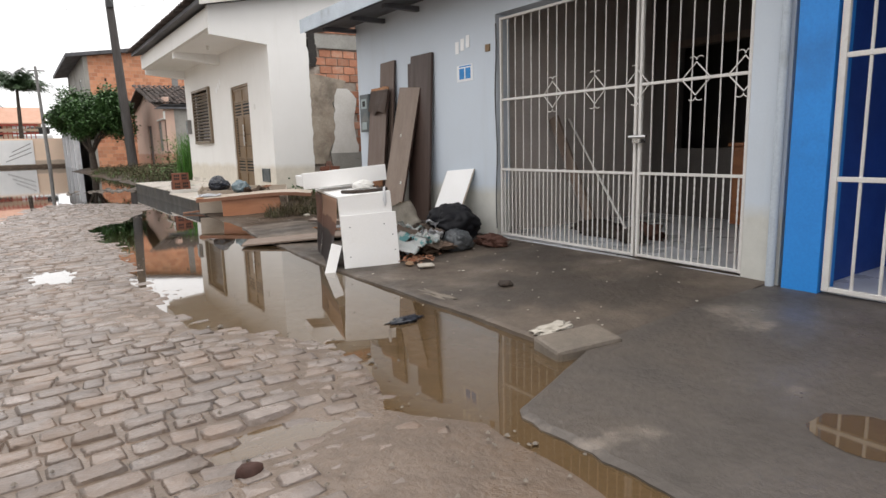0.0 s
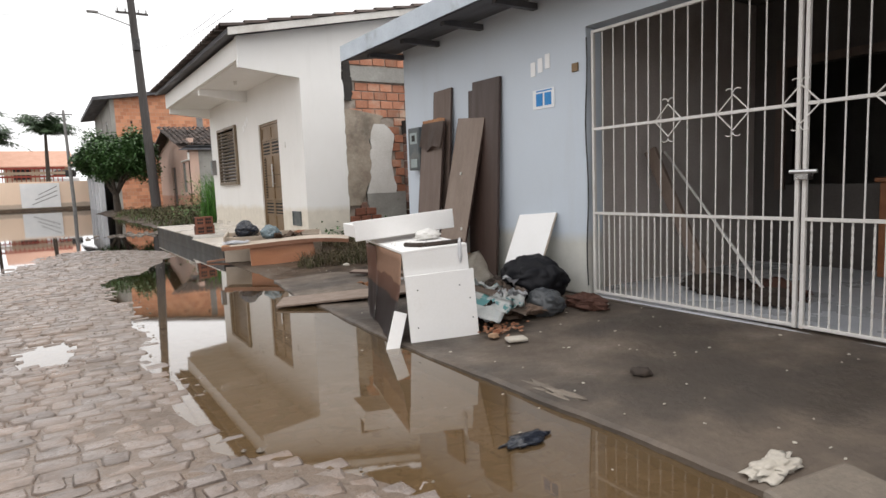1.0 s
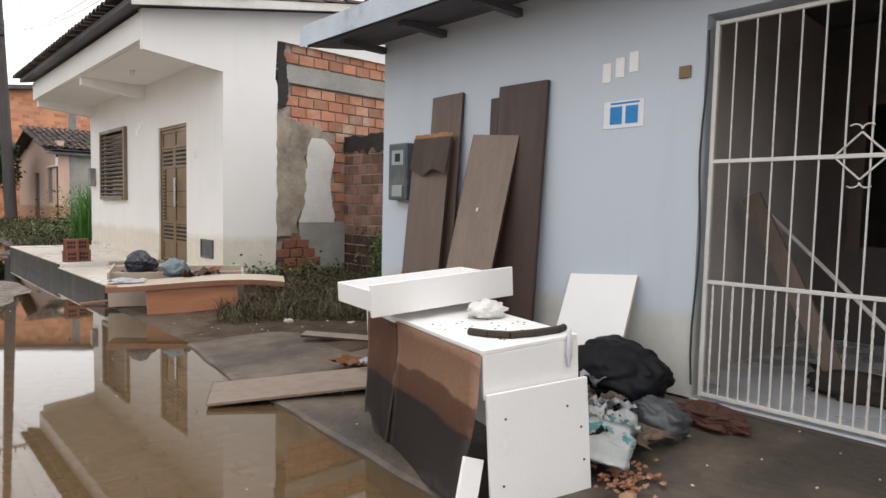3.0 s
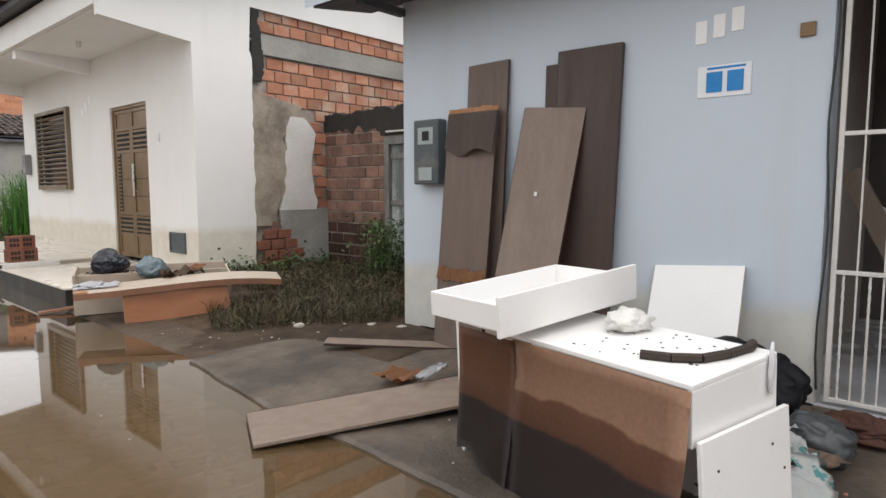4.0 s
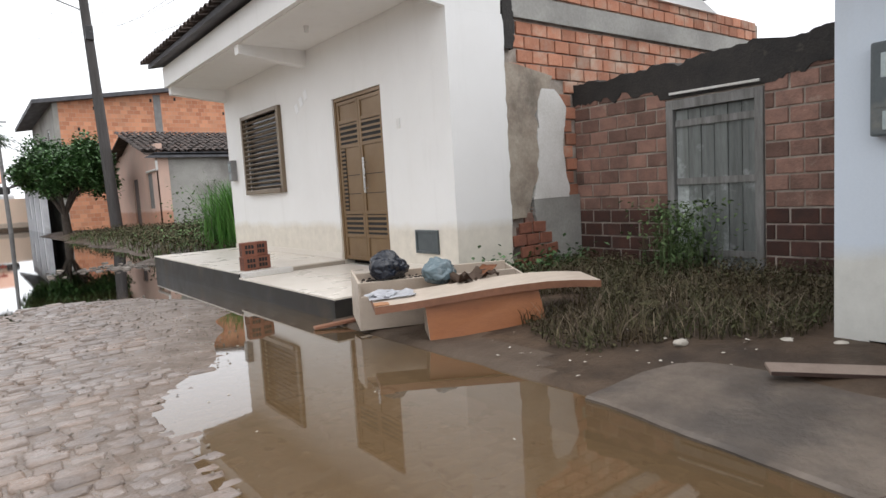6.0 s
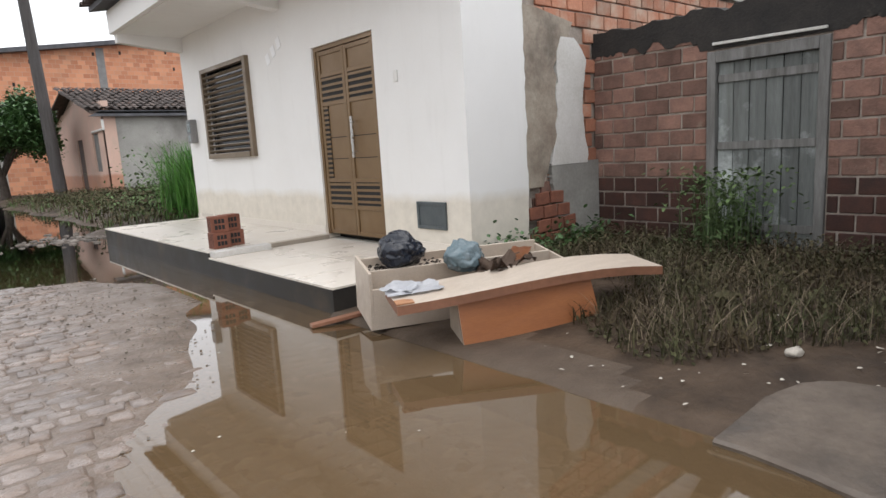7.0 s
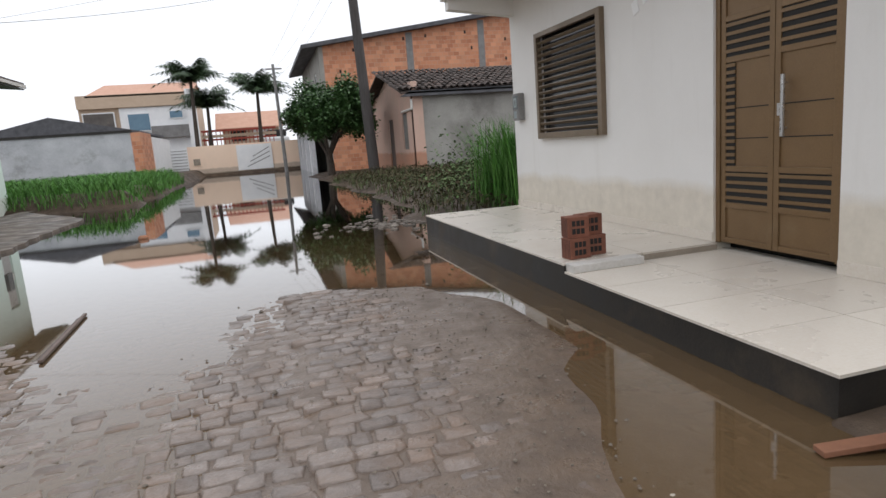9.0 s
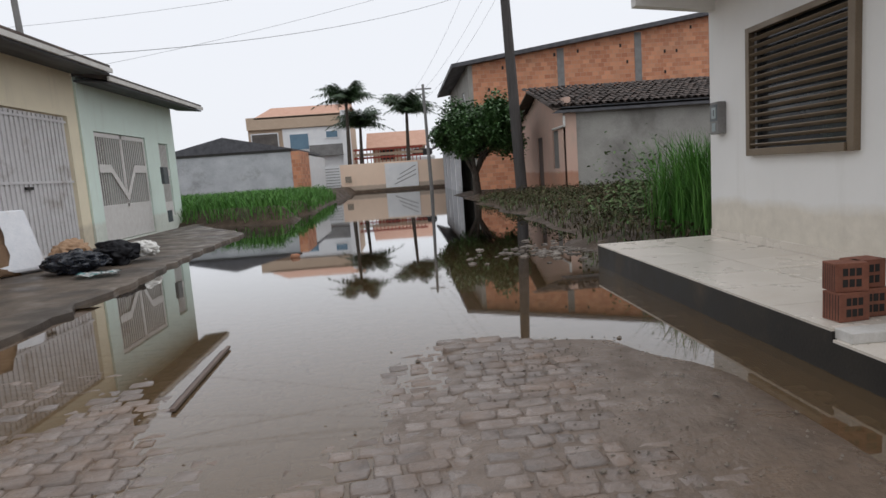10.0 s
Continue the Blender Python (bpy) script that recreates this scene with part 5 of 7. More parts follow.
solo("sponge", boxed(-0.07, 0.07, -0.05, 0.05, 0, 0.025, 0.012, m=pose(2.92, 5.60, 0.042, 0, 0, -20)), M_foam, "flat off-white sponge on the wet pavement", "sponge")
solo("foam_piece", blob(bmesh.new(), (2.48, 3.62, 0.048), (0.13, 0.06, 0.02), 5, 0.6, 4, flat=0.3), M_foam, "dirty white lump of foam on the pavement edge", "foam", smooth=True)
solo("foam_piece", blob(bmesh.new(), (2.46, 4.72, 0.024), (0.05, 0.22, 0.016), 6, 0.7, 4, flat=0.3), M_kerb, "pale crumbling mortar lump at the kerb", "mortar lump", smooth=True)
solo("dark_shoe", blob(bmesh.new(), (2.98, 4.62, 0.055), (0.045, 0.06, 0.025), 7, 0.35, flat=0.3), M_cloth_dark, "small dark sodden object on the pavement", "scrap", smooth=True)
solo("black_rag", blob(bmesh.new(), (1.98, 4.42, 0.008), (0.11, 0.06, 0.02), 8, 0.6, flat=0.3), M_blue_bag, "dark plastic shred floating in the puddle", "plastic shred", smooth=True)

# boards lying on the ground
lying = thing("wardrobe_panel", "long pale brown panel lying half in the puddle", "board", at=pose(2.27, 8.43, 0.015, 0, -3.0, -27))
child("panel", boxed(0, 1.5, -0.45, 0.0, 0, 0.02, 0.004), M_walnut_light, lying)
child("edge_band", boxed(0.004, 1.496, 0.0, 0.002, 0.002, 0.0205), M_walnut_dark, lying)
child("edge_band", boxed(-0.002, 0.0, -0.446, -0.004, 0.002, 0.0205), M_walnut_dark, lying)
lying2 = thing("wardrobe_panel", "narrow pale plank lying at the foot of the wall", "board", at=pose(3.40, 9.18, 0.10, 6, 1, -53))
child("panel", boxed(0, 1.15, -0.13, 0.0, 0, 0.022, 0.004), M_walnut_light, lying2)
child("edge_band", boxed(0.004, 1.146, -0.132, -0.13, 0.002, 0.0225), M_walnut_dark, lying2)
sheet("wet_cloth", "orange-brown torn chipboard lying on the concrete", "chipboard", (3.20, 8.20, 0.085), (0.36, 0.2), M_raw_chip, 12, 20, (4, 8), 0.05)
sheet("paper_roll", "white wet paper roll beside the plank", "paper", (3.25, 7.98, 0.14), (0.36, 0.07), M_paper, 13, 15, (10, 0), 0.03)

# ---- broken desk ----
desk_top = thing("broken_desk", "collapsed beige desk with a curved top and orange side panel", "desk")
bm = bmesh.new()
n = 16
rows = []
for i in range(n + 1):
    u = i / n
    fx, fy = 2.40 + (4.03 - 2.40) * u, 11.42 + (10.71 - 11.42) * u
    bx, by = fx + 0.18, fy + 0.36
    z = float(np.interp(u, (0, 0.15, 0.3, 0.45, 0.6, 0.75, 0.88, 1), (0.315, 0.325, 0.342, 0.360, 0.374, 0.378, 0.368, 0.346)))
    rows.append([bm.verts.new(q) for q in ((fx, fy, z - 0.055), (fx, fy, z), (bx, by, z + 0.02), (bx, by, z - 0.035))])
for a, b in zip(rows, rows[1:]):
    for k in range(4):
        f = bm.faces.new((a[k], a[(k + 1) % 4], b[(k + 1) % 4], b[k]))
        f.material_index = 1 if k == 0 else 0
bm.faces.new(rows[0]).material_index = 1
bm.faces.new(rows[-1]).material_index = 1
part("desktop", bm, [M_beige_lam, M_cherry_edge], desk_top)
bm = bmesh.new()
prism(bm, [(2.76, 11.27, 0.02), (3.60, 10.89, 0.04), (3.58, 10.955, 0.322), (2.76, 11.31, 0.284)], (0.012, 0.024, 0))
part("side_panel", bm, M_cherry, desk_top, "orange cherry-veneer side panel")
bm = bmesh.new()
prism(bm, [(2.758, 11.27, 0.02), (2.758, 11.31, 0.284), (2.95, 11.60, 0.29), (2.95, 11.60, 0.02)], (0.018, 0.0, 0))
part("end_panel", bm, M_beige_lam, desk_top)
bm = bmesh.new()
prism(bm, [(2.40, 11.425, 0.318), (2.50, 11.385, 0.320), (2.52, 11.43, 0.325), (2.49, 11.475, 0.326), (2.43, 11.49, 0.325)], (0, 0, 0.008))
part("broken_corner", bm, M_raw_chip, desk_top, "broken chipboard corner")

trough = thing("drawer_unit", "pale laminate drawer unit lying on its back", "drawer unit")
A, Bq = Vector((2.58, 11.93, 0.0)), Vector((3.86, 11.40, 0.0))
d = (Bq - A).normalized()
s = Vector((-d.y, d.x, 0))
yaw = math.degrees(math.atan2(d.y, d.x))
unit_m = Matrix.Translation(A + Vector((0, 0, 0.035))) @ Matrix.Rotation(radians(yaw), 4, 'Z') @ Matrix.Rotation(radians(7), 4, 'X')
Lu = (Bq - A).length
for nm, args in (("end_panel", (-0.02, 0.0, 0.0, 0.46, 0.0, 0.39)), ("side_panel", (0.0, Lu, 0.0, 0.018, 0.0, 0.28)), ("side_panel", (0.0, Lu, 0.442, 0.46, 0.05, 0.36)),
                 ("divider", (0.0, Lu, 0.2, 0.218, 0.05, 0.34)), ("bottom", (0.0, Lu, 0.018, 0.44, 0.05, 0.065)), ("shelf", (0.002, 0.62, 0.22, 0.441, 0.29, 0.302)), ("end_panel", (Lu, Lu + 0.018, 0.0, 0.46, 0.05, 0.33))):
    part(nm, boxed(*args, 0.003, m=unit_m), M_beige_lam, trough)
uq = lambda a, b, z: unit_m @ Vector((a, b, z))
bm = bag(bmesh.new(), uq(0.28, 0.33, 0.42), (0.16, 0.14, 0.12), 21, 0.14, 0.1, 0.3)
solo("blue_black_bag", bm, M_blue_bag, "knotted dark blue plastic bag on the desk", "rubbish bag", smooth=True)
solo("clear_bag", bag(bmesh.new(), uq(0.66, 0.07, 0.41), (0.14, 0.11, 0.12), 22, 0.16, 0.2), M_teal_bag, "blue-grey plastic bag lying in the drawer unit", "plastic bag", smooth=True)
sheet("wet_clothes", "muddy brown trousers thrown over the desk", "clothes", tuple(uq(0.92, -0.04, 0.385)), (0.40, 0.22), M_cloth_brown, 23, yaw + 20, (6, -4), 0.10)
sheet("wet_clothes", "dark muddy cloth thrown over the desk", "clothes", tuple(uq(0.80, -0.10, 0.345)), (0.24, 0.16), M_cloth_brown, 27, yaw - 30, (4, -6), 0.07)
sheet("chip_board", "small orange chipboard piece on the desk", "board", tuple(uq(1.04, 0.03, 0.40)), (0.26, 0.14), M_cherry, 24, yaw + 50, (0, -12), 0.01)
sheet("paper_sheet", "white wet papers on the desk corner", "paper", (2.66, 11.60, 0.350), (0.36, 0.22), M_paper, 25, -24, (2, -2), 0.025)
sheet("paper_sheet", "grey wet papers hanging over the desk edge", "paper", (2.62, 11.66, 0.362), (0.22, 0.2), M_paper, 26, 30, (2, -3), 0.03)
bm = bmesh.new()
for i in range(130):
    q = uq(rg.uniform(0.03, 0.6), rg.uniform(0.23, 0.43), 0.305 + rg.uniform(0, 0.008))
    r = rg.uniform(0.006, 0.02)
    blob(bm, q, (r, r * rg.uniform(0.4, 1), r * 0.5), i, 0.6, 1)
solo("gravel_bits", bm, M_cloth_dark, "dark scraps inside the drawer unit", "scraps", kind="stuff")
solo("plank", boxed(0, 0.5, -0.035, 0.035, 0, 0.025, 0.003, m=pose(2.40, 12.44, 0.005, 0, -4, -14)), M_cherry_edge, "short reddish plank floating by the porch", "plank")

# bricks on the porch
def hollow_brick(name, label, m):
    t = thing(name, label, "brick", at=m)
    child("brick_body", boxed(-0.095, 0.095, -0.07, 0.07, 0, 0.17, 0.004), M_brick_clay, t)
    # Holes and grooves are uncut; dark patches on the faces give their shade.
    for i in range(3):
        for j in range(2):
            child("hole_shade", boxed(-0.055 + i * 0.038 - 0.0, -0.025 + i * 0.038, -0.0715, -0.0695, 0.03 + j * 0.065, 0.075 + j * 0.065), M_dark, t)
    for k in range(6):
        child("groove", boxed(-0.0965, -0.0945, -0.06 + k * 0.022, -0.054 + k * 0.022, 0.01, 0.16), M_brick_dark, t)
    return t


hollow_brick("hollow_brick", "red hollow clay brick on the porch edge", pose(2.90, 15.22, 0.266, 0, 0, 4))
hollow_brick("hollow_brick", "red hollow clay brick on top of another, broken", pose(2.91, 15.24, 0.437, 0, 0, -6))
hollow_brick("hollow_brick", "red hollow clay brick standing behind two others", pose(3.08, 15.28, 0.266, 0, 0, 0))
hollow_brick("hollow_brick", "red hollow clay brick stacked at the back", pose(3.06, 15.30, 0.437, 0, 0, 5))

# ---- mint and cream houses across the street ----
mint = thing("mint_house", "pale mint house with white gates and a thin tiled eave", "house")
GXF = -6.8
MG = (27.4, 30.4, 0.12, 2.85)
MD = (31.35, 32.1, 0.5, 2.75)
bm = wall_x(GXF - 0.2, GXF, (26.9, 32.7), (-0.2, 4.05), [MG, MD])
part("wall", bm, M_green_wall, mint)
part("wall", boxed(-14, GXF - 0.2, 32.5, 32.7, -0.2, 4.05), M_green_wall, mint)
# Shade behind the gate is put into this wall's dark colour.
part("wall", boxed(-9.0, -8.9, 27.0, 32.4, 0.1, 3.4), M_room_shade, mint, "wall behind the gate coloured dark for shade")
part("pier", boxed(GXF, GXF + 0.05, 26.75, 27.1, 0.0, 3.9), M_green_wall, mint)
bm = bmesh.new()
prism(bm, [(-6.0, 26.8, 3.90), (-6.0, 26.8, 4.05), (-10.5, 26.8, 5.05), (-10.5, 26.8, 4.9)], (0, 6.6, 0))
part("roof", bm, M_rooftile, mint, "dark clay tile roof")
bm = boxed(-6.02, -5.97, 26.75, 33.45, 3.89, 3.99)
part("fascia", bm, M_old_white, mint)
bm = bmesh.new()
prism(bm, [(-6.02, 26.8, 3.88), (-6.8, 26.8, 3.96), (-6.8, 26.8, 3.92), (-6.02, 26.8, 3.84)], (0, 6.6, 0))
part("soffit", bm, M_soffit, mint)
mgate = thing("white_gate", "white steel gate with a zigzag band and vertical bars", "gate")
bm = bmesh.new()
x = GXF - 0.06
for a in ((27.42, 27.52, 0.14, 2.83), (30.28, 30.38, 0.14, 2.83), (28.86, 28.96, 0.9, 2.83), (27.52, 30.28, 2.73, 2.83), (27.52, 30.28, 0.95, 1.03)):
    box(bm, x - 0.02, x + 0.02, *a)
part("gate_frame", bm, M_white_paint, mgate)
part("gate_panel", boxed(x - 0.015, x + 0.015, 27.52, 30.28, 0.14, 0.95), M_white_paint, mgate)
for i in range(22):
    y = 27.62 + i * 0.12
    part("upright", boxed(x - 0.012, x + 0.012, y, y + 0.035, 1.03, 2.73), M_white_paint, mgate)
pts = ((27.5, 1.95), (28.1, 1.95), (28.9, 1.2), (29.5, 1.95), (30.3, 1.95))
for (a, b), (c, e) in zip(pts, pts[1:]):
    bm = bmesh.new()
    prism(bm, [(x + 0.03, a, b - 0.1), (x + 0.03, c, e - 0.1), (x + 0.03, c, e + 0.1), (x + 0.03, a, b + 0.1)], (0.02, 0, 0))
    part("zigzag_band", bm, M_white_paint, mgate)
mdoor = thing("white_gate", "narrow white steel side gate", "gate")
part("gate_panel", boxed(x - 0.02, x + 0.02, 31.37, 32.08, 0.5, 0.95), M_white_paint, mdoor)
for i in range(7):
    part("upright", boxed(x - 0.012, x + 0.012, 31.4 + i * 0.105, 31.435 + i * 0.105, 0.95, 2.72), M_white_paint, mdoor)
part("band", boxed(x + 0.02, x + 0.04, 31.37, 32.08, 1.75, 1.95), M_white_paint, mdoor)
meter_box("electricity_meter", "dark grey meter box on the mint wall", 30.75, 31.1, 1.5, 2.0, GXF + 0.1, M_meter, False)
solo("water_meter_box", boxed(GXF, GXF + 0.04, 30.9, 31.2, 0.35, 0.7, 0.004), M_meter, "grey water meter hatch low on the mint wall", "meter box")

cream = thing("cream_house", "cream house with a wide grey corrugated gate", "house")
bm = wall_x(GXF - 0.2, GXF, (14.0, 26.74), (-0.2, 4.2), [(20.3, 26.3, 0.1, 3.1)])
part("wall", bm, M_cream_wall, cream)
part("wall", boxed(-14, GXF - 0.2, 26.56, 26.74, -0.2, 4.2), M_cream_wall, cream)
bm = bmesh.new()
prism(bm, [(-5.9, 13.0, 4.06), (-5.9, 13.0, 4.22), (-10.5, 13.0, 5.2), (-10.5, 13.0, 5.06)], (0, 13.7, 0))
part("roof", bm, M_rooftile, cream, "dark clay tile roof")
part("fascia", boxed(-5.92, -5.87, 12.95, 26.75, 4.05, 4.15), M_old_white, cream)
bm = bmesh.new()
prism(bm, [(-5.93, 13.0, 4.05), (-6.8, 13.0, 4.13), (-6.8, 13.0, 4.09), (-5.93, 13.0, 4.01)], (0, 13.7, 0))
part("soffit", bm, M_soffit, cream)
cgate = thing("grey_gate", "wide grey ribbed steel garage gate", "gate")
xg = GXF - 0.08
part("gate_sheet", boxed(xg - 0.02, xg, 20.32, 26.28, 0.12, 3.08), M_grey_gate, cgate)
for i in range(39):
    y = 20.36 + i * 0.152
    part("rib", boxed(xg, xg + 0.03, y, y + 0.07, 0.14, 3.06), M_grey_gate, cgate)
for z in (0.12, 1.62, 2.94):
    part("rail", boxed(xg + 0.03, xg + 0.045, 20.32, 26.28, z, z + 0.05), M_grey_gate, cgate)
part("latch", boxed(xg + 0.045, xg + 0.09, 24.4, 24.65, 1.50, 1.56, 0.004), M_dark, cgate, "dark slide bolt")
# closing wall of the cream row towards the start of the street
part("wall", boxed(-14, GXF - 0.2, 13.9, 14.0, -0.2, 3.6), M_cream_wall, cream)
row_left = thing("street_wall", "plain rendered garden wall along the street", "wall", kind="structure")
part("wall", boxed(GXF - 0.2, GXF, -6.0, 13.98, -0.2, 2.6), M_grey_render, row_left)

# rubbish on the far pavement
solo("black_bag", bag(bmesh.new(), (-5.0, 22.0, 0.27), (0.46, 0.38, 0.20), 31, 0.35, 0.1), M_blue_bag, "pile of dark plastic bags on the pavement", "rubbish bag", smooth=True)
solo("black_bag", bag(bmesh.new(), (-4.75, 22.9, 0.28), (0.38, 0.36, 0.24), 32, 0.35, 0.1), M_black_plastic, "black plastic bag on the pavement", "rubbish bag", smooth=True)
solo("brown_bag", bag(bmesh.new(), (-5.4, 22.7, 0.34), (0.36, 0.3, 0.28), 33, 0.4, 0.1), M_card, "brown bundle between rubbish bags", "bundle", smooth=True)
solo("white_bag", bag(bmesh.new(), (-4.45, 23.3, 0.29), (0.25, 0.2, 0.17), 34, 0.35, 0.1), M_pvc, "white crumpled bag on the pavement", "plastic bag", smooth=True)
mat_thing = thing("mattress", "white mattress leaning beside the rubbish bags", "mattress")
part("pad", boxed(-0.7, 0.7, -0.1, 0.1, 0, 1.1, 0.05, m=pose(-6.1, 21.9, 0.12, -22, 0, 62)), M_paper, mat_thing)
sheet("cardboard", "flattened brown cardboard box behind the mattress", "cardboard", (-6.35, 21.6, 0.8), (1.2, 1.5), M_card, 35, 70, (70, 0), 0.05)
sheet("rag", "blue and white rag on the wet pavement", "rag", (-4.4, 21.4, 0.13), (0.6, 0.4), M_print, 36, 20, (0, 0), 0.06)

# floating board in the street
fl = thing("wooden_board", "dark wooden board tilted out of the flood water", "board", at=pose(-1.1, 15.42, 0.004, 0, -6, 2))
child("panel", boxed(-0.50, 0.0, 0.0, 1.32, -0.016, 0.002, 0.004), M_walnut_dark, fl)
child("edge_rail", boxed(-0.018, 0.012, -0.02, 1.34, 0.002, 0.024, 0.004), M_walnut, fl, "pale wooden edge rail")
child("stick", rod(bmesh.new(), (-1.15, 0.98, 0.01), (-0.35, 0.85, -0.02), 0.015), M_walnut_dark, fl)

# ---- far left: grey wall, brick end ----
far_wall = thing("grey_block_wall", "long grey block wall with a dark coping", "wall", kind="structure")
part("wall", boxed(-22, -4.9, 42.0, 42.2, -0.1, 2.75), M_block, far_wall)
part("coping", boxed(-22, -4.85, 41.95, 42.25, 2.75, 2.86), M_soot, far_wall)
part("brick_end", boxed(-4.9, -4.5, 42.0, 45.0, -0.1, 2.75), M_far_brick, far_wall)
part("painted_wall", boxed(-4.7, -4.45, 45.0, 51.5, -0.1, 2.6), M_far_white, far_wall, "scuffed white and pink painted wall")
shed = thing("low_house", "low house with a shallow dark roof behind the wall", "house")
part("wall", boxed(-12, -5.0, 44.5, 50.0, 0, 2.9), M_far_white, shed)
bm = bmesh.new()
prism(bm, [(-12.6, 44.0, 2.85), (-8.6, 44.0, 3.75), (-4.6, 44.0, 2.85), (-4.6, 44.0, 2.75), (-12.6, 44.0, 2.75)], (0, 6.5, 0))
part("roof", bm, M_soffit, shed)

# ---- end of the street ----
end_wall = thing("peach_wall", "peach rendered street wall with a dark damp plinth", "wall", kind="structure")
part("wall", boxed(-3.8, 5.2, 54.0, 54.2, -0.1, 2.15), M_peach_wall, end_wall)
part("plinth", boxed(-3.8, 5.2, 53.94, 54.0, -0.1, 0.42), M_rough_render, end_wall)
part("plinth", boxed(-5.1, 2.9, 53.4, 53.94, -0.1, 0.12), M_concrete, end_wall)
part("hatch", boxed(-3.5, -3.1, 53.96, 54.0, 0.95, 1.35), M_rough_render, end_wall)
wgate = thing("white_gate", "white sliding gate with slanted grey lines in the peach wall", "gate")
part("gate_sheet", boxed(-0.8, 1.45, 53.9, 53.96, 0.42, 2.05), M_far_white, wgate)
for k in range(3):
    bm = bmesh.new()
    prism(bm, [(-0.2 + k * 0.2, 53.89, 0.6 + k * 0.32), (1.3, 53.89, 1.2 + k * 0.3), (1.3, 53.89, 1.25 + k * 0.3), (-0.2 + k * 0.2, 53.89, 0.65 + k * 0.32)], (0, 0.01, 0))
    part("slanted_line", bm, M_pole_grey, wgate)
wgate2 = thing("white_gate", "white ribbed metal side gate", "gate")
part("gate_sheet", boxed(-4.95, -3.85, 53.9, 53.96, 0.1, 2.1), M_far_white, wgate2)
for k in range(10):
    part("rib", boxed(-4.95, -3.85, 53.88, 53.9, 0.2 + k * 0.19, 0.24 + k * 0.19), M_pole_grey, wgate2)
red = thing("red_fence", "low red railing with white bars above the peach wall", "fence", kind="structure")
for k in range(18):
    part("post", boxed(-3.0 + k * 0.28, -2.94 + k * 0.28, 58.0, 58.06, 0.1, 3.3), M_red, red)
part("rail", boxed(-3.1, 2.0, 57.94, 58.0, 3.15, 3.3), M_red, red)
part("rail", boxed(-3.1, 2.0, 57.94, 58.0, 2.55, 2.68), M_red, red)
part("rail", boxed(-3.1, 2.0, 57.9, 57.94, 2.75, 2.95), M_far_beige, red)

villa = thing("two_storey_house", "two-storey beige house with a salmon tile roof", "house")
part("wall", boxed(-14.6, -4.6, 75, 84, 0, 6.7), M_far_beige, villa)
part("wall", boxed(-11.2, -5.2, 74.8, 75, 0, 6.5), M_far_white, villa)
part("wall", boxed(-5.3, -4.5, 74.0, 75, 0, 7.9), M_far_white, villa)
bm = bmesh.new()
prism(bm, [(-13.8, 74.6, 7.7), (-12.6, 77.5, 8.9), (-4.4, 77.5, 8.9), (-4.4, 74.6, 7.7)], (0, 0.0, -0.15))
prism(bm, [(-12.6, 77.5, 8.9), (-13.8, 84, 7.7), (-4.4, 84, 7.7), (-4.4, 77.5, 8.9)], (0, 0.0, -0.15))
part("roof", bm, M_newtile, villa)
part("parapet", boxed(-14.6, -4.4, 74.6, 74.9, 6.55, 7.75), M_far_beige, villa)
for a, b, z0, z1, mt in ((-10.6, -8.6, 4.3, 6.0, M_bluegrey), (-7.0, -5.7, 5.3, 6.1, M_bluegrey), (-14.3, -11.6, 4.3, 6.2, M_room_shade)):
    w = part("window", boxed(a, b, 74.72, 74.80, z0, z1), M_far_white, villa)
    part("pane", boxed(a + 0.1, b - 0.1, 74.70, 74.72, z0 + 0.1, z1 - 0.1), mt, w)
part("balcony", boxed(-8.6, -5.3, 74.2, 74.8, 3.6, 4.7), M_pole_grey, villa)
red_house = thing("red_roof_house", "low house with a dull red roof behind the palms", "house")
part("wall", boxed(-2.6, 3.0, 78, 84, 0, 4.3), M_far_beige, red_house)
part("window", boxed(-1.8, -0.3, 77.9, 78, 2.9, 3.9), M_dark, red_house)
part("window", boxed(0.4, 2.4, 77.9, 78, 2.9, 3.9), M_far_white, red_house)
bm = bmesh.new()
prism(bm, [(-3.2, 77.4, 4.2), (-3.2, 80.5, 5.9), (3.4, 80.5, 5.9), (3.4, 77.4, 4.2)], (0, 0, -0.15))
part("roof", bm, M_newtile, red_house)
car = thing("parked_car", "white car parked behind the peach wall", "car")
part("body", boxed(1.2, 3.0, 60.0, 64.0, 1.7, 2.6, 0.15), M_far_white, car)
part("cabin", boxed(1.35, 2.85, 60.6, 63.2, 2.6, 3.15, 0.15), M_dark, car)
part("plinth", boxed(1.0, 3.2, 59.8, 64.2, 0.0, 1.7), M_far_beige, car)

# ---- right side beyond the white house ----
pink = thing("pink_house", "small pink house with a grey rendered side and old tile roof", "house")
PX, PY = 5.55, 31.0
bm = wall_x(PX, PX + 0.2, (PY, 38.5), (-0.2, 3.3), [(31.9, 32.7, 1.1, 2.35), (34.2, 35.1, 0.15, 2.25)])
part("wall", bm, M_pink_wall, pink)
part("wall", boxed(PX + 0.35, 14.0, PY, PY + 0.2, -0.2, 2.85), M_grey_render, pink, "stained grey rendered side wall")
part("wall", boxed(PX, PX + 0.35, PY - 0.03, PY + 0.2, -0.2, 2.85), M_pink_wall, pink)
w = part("window", boxed(PX + 0.05, PX + 0.1, 31.9, 32.7, 1.1, 2.35), M_oldwood_frame, pink)
w = part("door", boxed(PX + 0.05, PX + 0.1, 34.2, 35.1, 0.15, 2.25), M_walnut_dark, pink)
